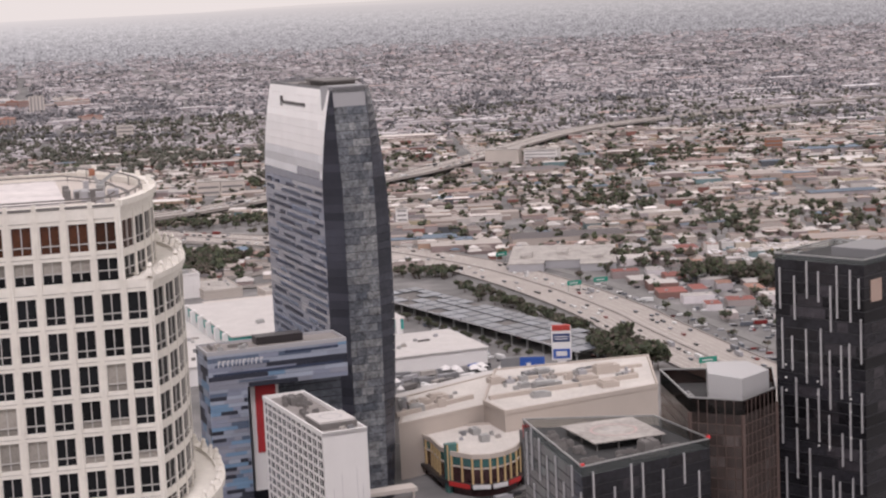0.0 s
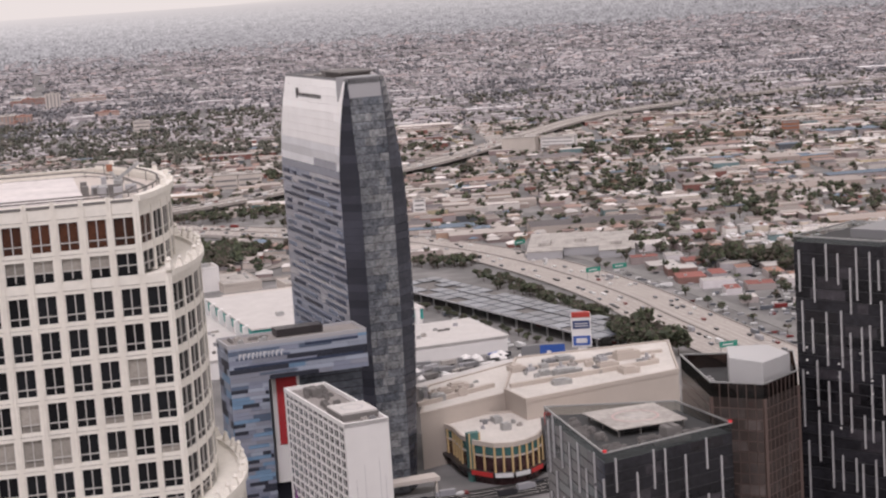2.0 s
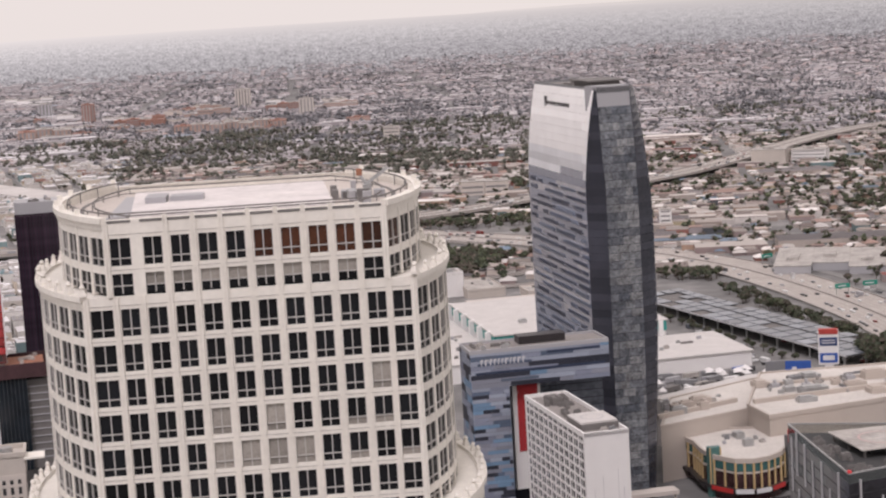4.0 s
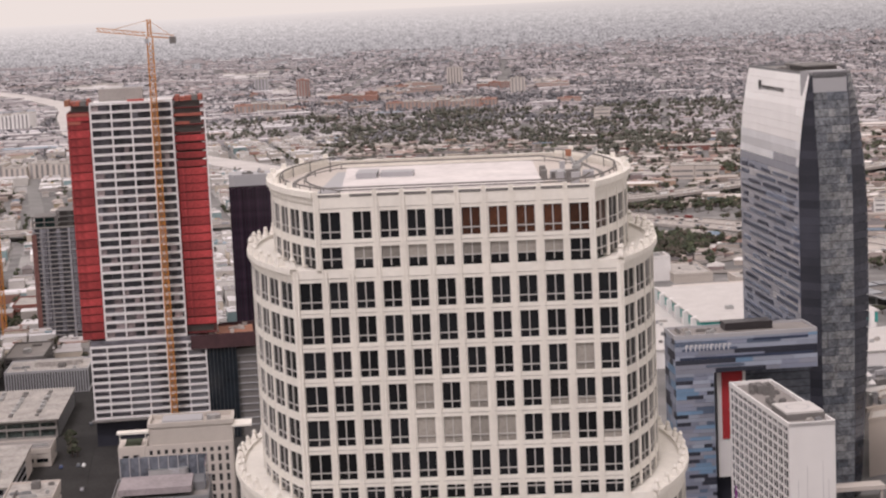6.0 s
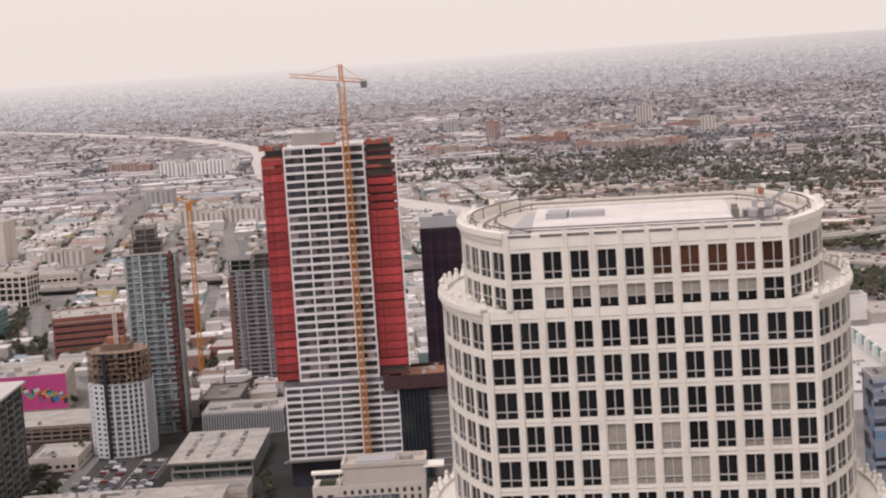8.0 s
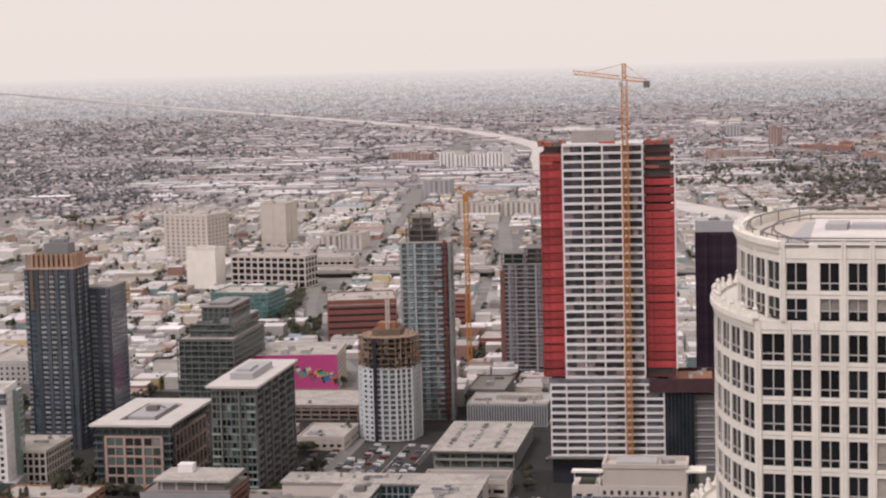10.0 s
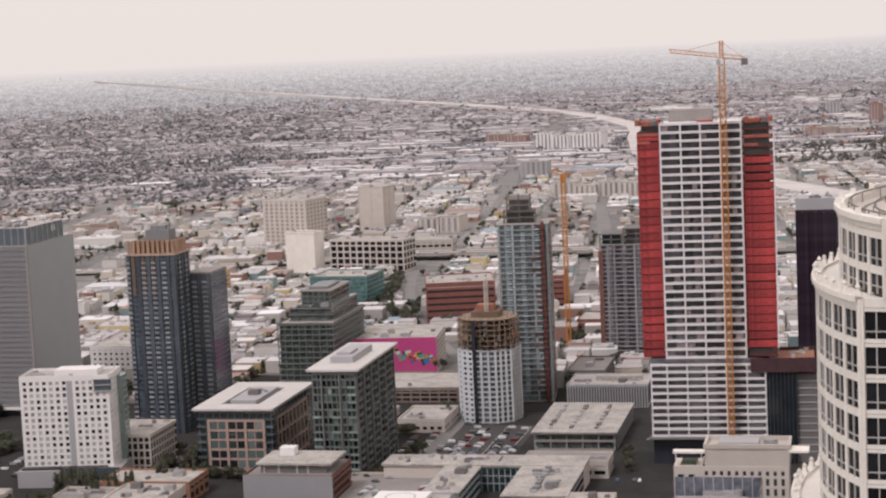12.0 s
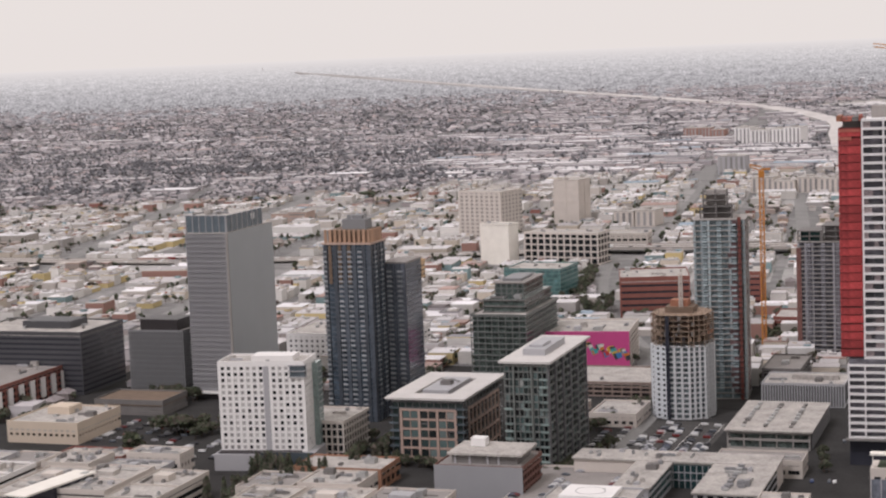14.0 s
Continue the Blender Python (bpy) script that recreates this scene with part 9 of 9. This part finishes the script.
for (x0, y0), (x1, y1), n, r, h in (((-486, 900), (-440, 880), 20, 2.6, 15), ((-478, 880), (-444, 866), 18, 2.6, 14), ((-480, 862), (-448, 850), 14, 3.0, 10), ((-470, 838), (-452, 800), 12, 3.2, 9), ((-449, 965), (-440, 925), 16, 3.6, 9), ((-441, 1010), (-433, 950), 18, 3.8, 10), ((-425, 942), (-380, 938), 9, 2.8, 6),
                                   ((-316, 925), (-306, 1015), 18, 3.0, 8), ((-600, 990), (-578, 1003), 7, 6, 10), ((-748, 1040), (-690, 1000), 12, 4.0, 11), ((-660, 1092), (-632, 1086), 12, 4.5, 10), ((-330, 1050), (-308, 1135), 12, 3.6, 8), ((-157, 860), (-140, 800), 6, 3.0, 7), ((-186, 1015), (-172, 960), 7, 2.8, 7), ((446, 1050), (446, 1200), 12, 5.5, 11), ((448, 1200), (440, 1330), 12, 4.5, 9), ((425, 1120), (396, 1330), 14, 3.4, 7), ((436, 1030), (426, 1085), 12, 7.0, 13), ((388, 1092), (352, 1290), 16, 3.2, 6), ((-236, 1120), (-200, 1118), 8, 2.6, 6), ((-365, 1000), (-330, 1040), 10, 3.2, 7), ((-596, 936), (-592, 934), 2, 5.5, 8)):
    for k in range(n):
        f = (k + rt.uniform(0, 1)) / n
        put_tree(trees, rt, x0 + (x1 - x0) * f + rt.gauss(0, 1.6), y0 + (y1 - y0) * f + rt.gauss(0, 1.6), r * rt.uniform(0.75, 1.15), h * rt.uniform(0.75, 1.15), 220)

def put_conifer(pile, rnd, cx, cy, r, h):
    """A tall narrow tree: a trunk and tiers of drooping sprays."""
    t = 0.3
    pile.add([(cx - t, cy - t, 0), (cx + t, cy - t, 0), (cx + t, cy + t, 0), (cx - t, cy + t, 0), (cx, cy, h)], [(0, 1, 4), (1, 2, 4), (2, 3, 4), (3, 0, 4)], [1] * 4)
    for k in range(110):
        f = rnd.random() ** 0.8
        z = h * (0.12 + 0.86 * f)
        q = r * (1.05 - f) * rnd.uniform(0.45, 1.0)
        a = rnd.uniform(0, 6.283)
        x, y, w = cx + q * math.cos(a), cy + q * math.sin(a), r * rnd.uniform(0.25, 0.5)
        pile.add([(x - w * math.sin(a), y + w * math.cos(a), z - 0.3), (x + w * math.cos(a), y + w * math.sin(a), z - 1.1), (x + w * math.sin(a), y - w * math.cos(a), z - 0.2), (cx, cy, z + 0.9)], [(0, 1, 2, 3)], [0])


for (x0, y0), (x1, y1), n0 in (((-506, 1575), (-545, 1730), 26), ((-494, 1545), (-440, 1440), 26), ((-476, 1562), (-462, 1512), 8)):
    for k in range(n0):
        f = (k + rt.uniform(0, 1)) / n0
        put_tree(trees, rt, x0 + (x1 - x0) * f + rt.gauss(0, 2), y0 + (y1 - y0) * f + rt.gauss(0, 2), rt.uniform(3.4, 5.0), rt.uniform(9, 15), 120)
for x0, y0, n0 in ((-478, 832, 4), (-462, 838, 3), (-448, 862, 4), (-440, 880, 4), (-430, 905, 5), (-424, 925, 4), (-412, 912, 3)):
    for k in range(n0):
        put_conifer(trees, rt, x0 + rt.uniform(-6, 6), y0 + rt.uniform(-6, 6), rt.uniform(2.2, 3.2), rt.uniform(12, 18))
houses.finish("low_houses", "small stucco houses with low gabled roofs in rows", "houses", [HOUSE_WALL, HOUSE_ROOF])
sheds.finish("low_warehouses", "low flat-roofed warehouses and shops with pale roofs", "warehouses", [SHED_WALL, SHED_ROOF, YARD])
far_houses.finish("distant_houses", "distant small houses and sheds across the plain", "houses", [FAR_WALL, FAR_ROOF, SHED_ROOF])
trees.finish("street_trees", "dark green broadleaf trees along streets and yards", "trees", [LEAF, BARK])
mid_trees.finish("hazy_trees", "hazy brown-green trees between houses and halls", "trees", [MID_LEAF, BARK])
far_trees.finish("distant_trees", "distant tree crowns between houses, paled with haze", "trees", [FAR_LEAF, BARK])


# ---- vehicles ----
def car_mesh(length=4.6, width=1.9, height=1.45):
    m = Mesh()
    m.prism([(-length / 2, -width / 2), (length / 2, -width / 2), (length / 2, width / 2), (-length / 2, width / 2)], 0.25, 0.85)
    a, b = length * 0.30, length * 0.2
    m.prism([(-a - 0.3, -width / 2 + .05), (b + 0.5, -width / 2 + .05), (b + 0.5, width / 2 - .05), (-a - 0.3, width / 2 - .05)], 0.85, height,
            [(-a, -width / 2 + .2), (b - 0.1, -width / 2 + .2), (b - 0.1, width / 2 - .2), (-a, width / 2 - .2)])
    return m


CAR_O = mat("car_paint_by_car", (0.5, 0.5, 0.5), 0.3, vary=0.0, per_object=0.05, ramp=[(0, (0.62, 0.62, 0.62)), (0.24, (0.03, 0.03, 0.035)), (0.46, (0.3, 0.3, 0.32)), (0.7, (0.10, 0.11, 0.13)), (0.88, (0.15, 0.02, 0.02)), (0.93, (0.04, 0.06, 0.14))])
TYRE = mat("black_tyre", (0.02, 0.02, 0.02), 0.9)
body_me = car_mesh().data("body", CAR_O)
van_me = Mesh().box(-4.5, -1.2, 0.5, 3.0, 1.2, 3.3).box(3.2, -1.1, 0.5, 5.0, 1.1, 2.6).data("body", CAR_O)
wheels_me = Mesh().box(-0.34, -0.98, 0.0, 0.34, 0.98, 0.62).data("axle", TYRE)


far_cars = Pile()
CAR_I = mat("distant_car_paint", (0.5, 0.5, 0.5), 0.3, vary=0.0, ramp=[(0, (0.64, 0.64, 0.64)), (0.3, (0.035, 0.035, 0.04)), (0.52, (0.3, 0.3, 0.32)), (0.74, (0.10, 0.11, 0.13)), (0.92, (0.16, 0.02, 0.02))])


def car(x, y, z, ang, truck=False):
    if math.hypot(x, y) > 1060:
        m = Matrix.Translation((x, y, z)) @ Matrix.Rotation(ang, 4, "Z")
        box = (-4.5, 4.5, 1.2, 0.5, 3.2) if truck else (-2.2, 2.2, 0.9, 0.25, 1.4)
        pts = [tuple(m @ Vector((box[i], s * box[2], box[h]))) for h in (3, 4) for i, s in ((0, -1), (1, -1), (1, 1), (0, 1))]
        far_cars.add(pts, [(0, 3, 2, 1), (4, 5, 6, 7), (0, 1, 5, 4), (1, 2, 6, 5), (2, 3, 7, 6), (3, 0, 4, 7)], [0] * 6)
        return
    o = new("truck" if truck else "car", van_me if truck else body_me)
    o.matrix_basis = Matrix.Translation((x, y, z)) @ Matrix.Rotation(ang, 4, "Z")
    tagged(o, "box truck on the road" if truck else "small car on the road or in a parking bay", "truck" if truck else "car", "vehicles on the roads")
    for dx in (() if math.hypot(x, y) > 860 else ((-2.9, 3.6) if truck else (-1.45, 1.45))):
        part("axle", wheels_me, None, o, "", (dx, 0, 0))


def traffic(line, width, z, n, seed, dmax=2600):
    r = random.Random(seed)
    line = [p for p in line if p.length < dmax and in_view(p.x, p.y)]
    for _ in range(n):
        i = r.randrange(len(line) - 1)
        a, b = line[i], line[i + 1]
        d = (b - a).normalized()
        off = r.choice((-0.42, -0.33, -0.24, -0.14, 0.14, 0.24, 0.33, 0.42)) * width
        p = a.lerp(b, r.random()) + Vector((-d.y, d.x)) * off
        car(p.x, p.y, z, math.atan2(d.y, d.x) + (math.pi if off > 0 else 0), r.random() < 0.10)


# cars on the low parking deck
rpd = random.Random(72)
for u, turn_c in ((-18.5, 0), (-4, 0), (2, 0), (26.5, 0)):
    for j in range(26):
        v = -56 + 2.8 * j
        if rpd.random() < 0.42 and not (5 < u < 30 and -36 < v < -20):
            p = lot.matrix_basis @ Vector((u + rpd.uniform(-0.3, 0.3), v, 6.5))
            car(p.x, p.y, p.z, radians(GRID + rpd.choice((0, 180)) + rpd.uniform(-2, 2)), False)
# open parking lot at the foot of the half-built round tower
LOT = mat("worn_grey_lot_asphalt", (0.075, 0.072, 0.07), 0.95, vary=0.4, scale=0.06, fine=0.5, spec=0.15)
lot2 = tagged(new("parking_lot", Mesh().box(-28, -74, 0.05, 28, 76, 0.14).data("parking_lot", LOT)), "open asphalt parking lot with painted bays", "parking lot", kind="structure")
lot2.matrix_basis = pose(-279, 1010, 0, 0, 0, 2)
repeat("bay_line", Mesh().box(-0.12, -70, 0.14, 0.12, 72, 0.17), PAINT_W, lot2, [(u, 0, 0) for u in (-22, -6.5, 9, 24)])
rq2 = random.Random(64)
for u in (-25, -9.4, -3.6, 12.5, 21.4):
    for j in range(52):
        if rq2.random() < 0.40:
            v = -70 + 2.75 * j
            m2 = lot2.matrix_basis @ Vector((u + rq2.uniform(-0.3, 0.3), v, 0))
            if not is_taken(m2.x, m2.y, 0):
                car(m2.x, m2.y, 0.14, radians(2 + rq2.choice((0, 180)) + rq2.uniform(-2, 2)), False)
# asphalt under the downtown blocks
paving = Mesh().face([(-1000, 700, 0.05), (120, 700, 0.05), (40, 1240, 0.05), (-700, 1250, 0.05), (-1000, 1240, 0.05)])
pv = new("pavement", paving.data("pavement", ASPHALT))
tagged(pv, "dark worn asphalt between the downtown blocks", "pavement", kind="structure")

traffic(HARBOR, 56, 0.72, 210, 1, 2300)
traffic(I10, 40, 8.02, 120, 2)
traffic(I10E, 34, 3.02, 50, 3)
for st_line, st_w, st_n in ((ST1, 16, 10), (ST2, 11, 8), (ST3, 20, 10), (ST4, 12, 6), (ST5, 12, 8), (ST6, 12, 6)):
    traffic(st_line, st_w, 0.3, st_n, st_n, 1500)
rp = random.Random(31)
for x0, y0, ang, rows, cols, dx, dy, z in ((-310, 1010, 8, 3, 9, 17, 6.2, 0.1), (-318, 860, 3, 4, 5, 11, 9, 6.5), (-632, 955, 5, 5, 20, 13, 6.4, 0.1), (-560, 925, 5, 3, 16, 14, 6, 0.1), (-318, 985, 4, 6, 26, 11, 5.8, 0.1), (-262, 975, 4, 2, 18, 11, 5.8, 0.1), (380, 1060, 12, 2, 26, 22, 5, 0.1), (330, 985, -8, 2, 8, 18, 6, 0.1), (392, 1100, 12, 2, 40, 17, 5.4, 0.1), (322, 1062, 3, 4, 14, 14, 5, 0.1), (-290, 862, 3, 2, 8, 11, 5.2, 6.5)):
    ca, sa = math.cos(radians(ang)), math.sin(radians(ang))
    for i in range(rows):
        for j in range(cols):
            if rp.random() < 0.5:
                u, v = i * dx + rp.uniform(-.4, .4), j * dy * 0.5 + rp.uniform(-.2, .2)
                px, py = x0 + u * ca - v * sa, y0 + u * sa + v * ca
                if z > 1 or not is_taken(px, py, 0):
                    car(px, py, z, radians(ang + rp.choice((0, 180)) + rp.uniform(-3, 3)), False)
rk5 = random.Random(12)
for k in range(170):
    x, y = rk5.uniform(515, 640), rk5.uniform(980, 1330)
    if not is_taken(x, y, 2):
        car(x, y, 0.1, radians(-14 + rk5.choice((0, 90, 180)) + rk5.uniform(-3, 3)), rk5.random() < 0.08)
GREEN_S = mat("green_road_sign", (0.02, 0.22, 0.16), 0.5)
for x, y, a in ((506, 1318, 0), (530, 1322, 0), (508, 1500, 20), (470, 1000, 0)):
    o = thing("road_sign", x, y, a, "green overhead freeway sign on steel posts", "sign", "overhead freeway signs")
    part("panel", Mesh().box(-6, 0, 6, 6, 0.3, 9.6), GREEN_S, o)
    part("sign_bar", Mesh().box(-4, -0.08, 7.3, 3, 0, 8.1), SIGN_G, o)
    repeat("post", Mesh().box(-0.25, 0.3, 0, 0.25, 0.8, 9.6), STEEL, o, [(-5, 0, 0), (5, 0, 0)])
for k in range(44):
    f = rk5.random()
    x, y = 420 - 26 * f + rk5.choice((-8, -2, 6, 12)), 1075 + 260 * f
    car(x, y, 0.1, radians(100 + rk5.choice((0, 180))), rk5.random() < 0.05)
for k in range(46):
    x, y = (rk5.uniform(300, 374), rk5.uniform(1004, 1086)) if k < 20 else (361 + rk5.uniform(0, 10), 1090 + 6 * (k - 20))
    car(x, y, 0.1, radians(12 + rk5.choice((0, 90, 180))), rk5.random() < 0.3)
for x, y, a, tr in ((251, 782, 10, True), (262, 787, 12, True), (235, 795, 80, False), (228, 780, 5, False), (300, 800, 8, False), (-178, 1047, 100, False), (-160, 900, 95, False)):
    car(x, y, 0.3, radians(a), tr)


for k in range(620):
    if k < 420:
        u, v = 512 + 7.5 * rk5.randint(0, 20), 975 + 3.2 * rk5.randint(0, 115)
    else:
        f = rk5.random()
        u, v = 384 + 18 * rk5.random() - 56 * f, 1076 + 262 * f
    if not is_taken(u, v, 1.5):
        m = Matrix.Translation((u, v, 0.1)) @ Matrix.Rotation(radians(-14 if k < 420 else 102), 4, "Z")
        pts = [tuple(m @ Vector((a, b, c))) for c in (0.25, 1.4) for a, b in ((-2.2, -0.9), (2.2, -0.9), (2.2, 0.9), (-2.2, 0.9))]
        far_cars.add(pts, [(0, 3, 2, 1), (4, 5, 6, 7), (0, 1, 5, 4), (1, 2, 6, 5), (2, 3, 7, 6), (3, 0, 4, 7)], [0] * 6)
far_cars.finish("distant_cars", "small distant cars on the freeways", "cars", [CAR_I])
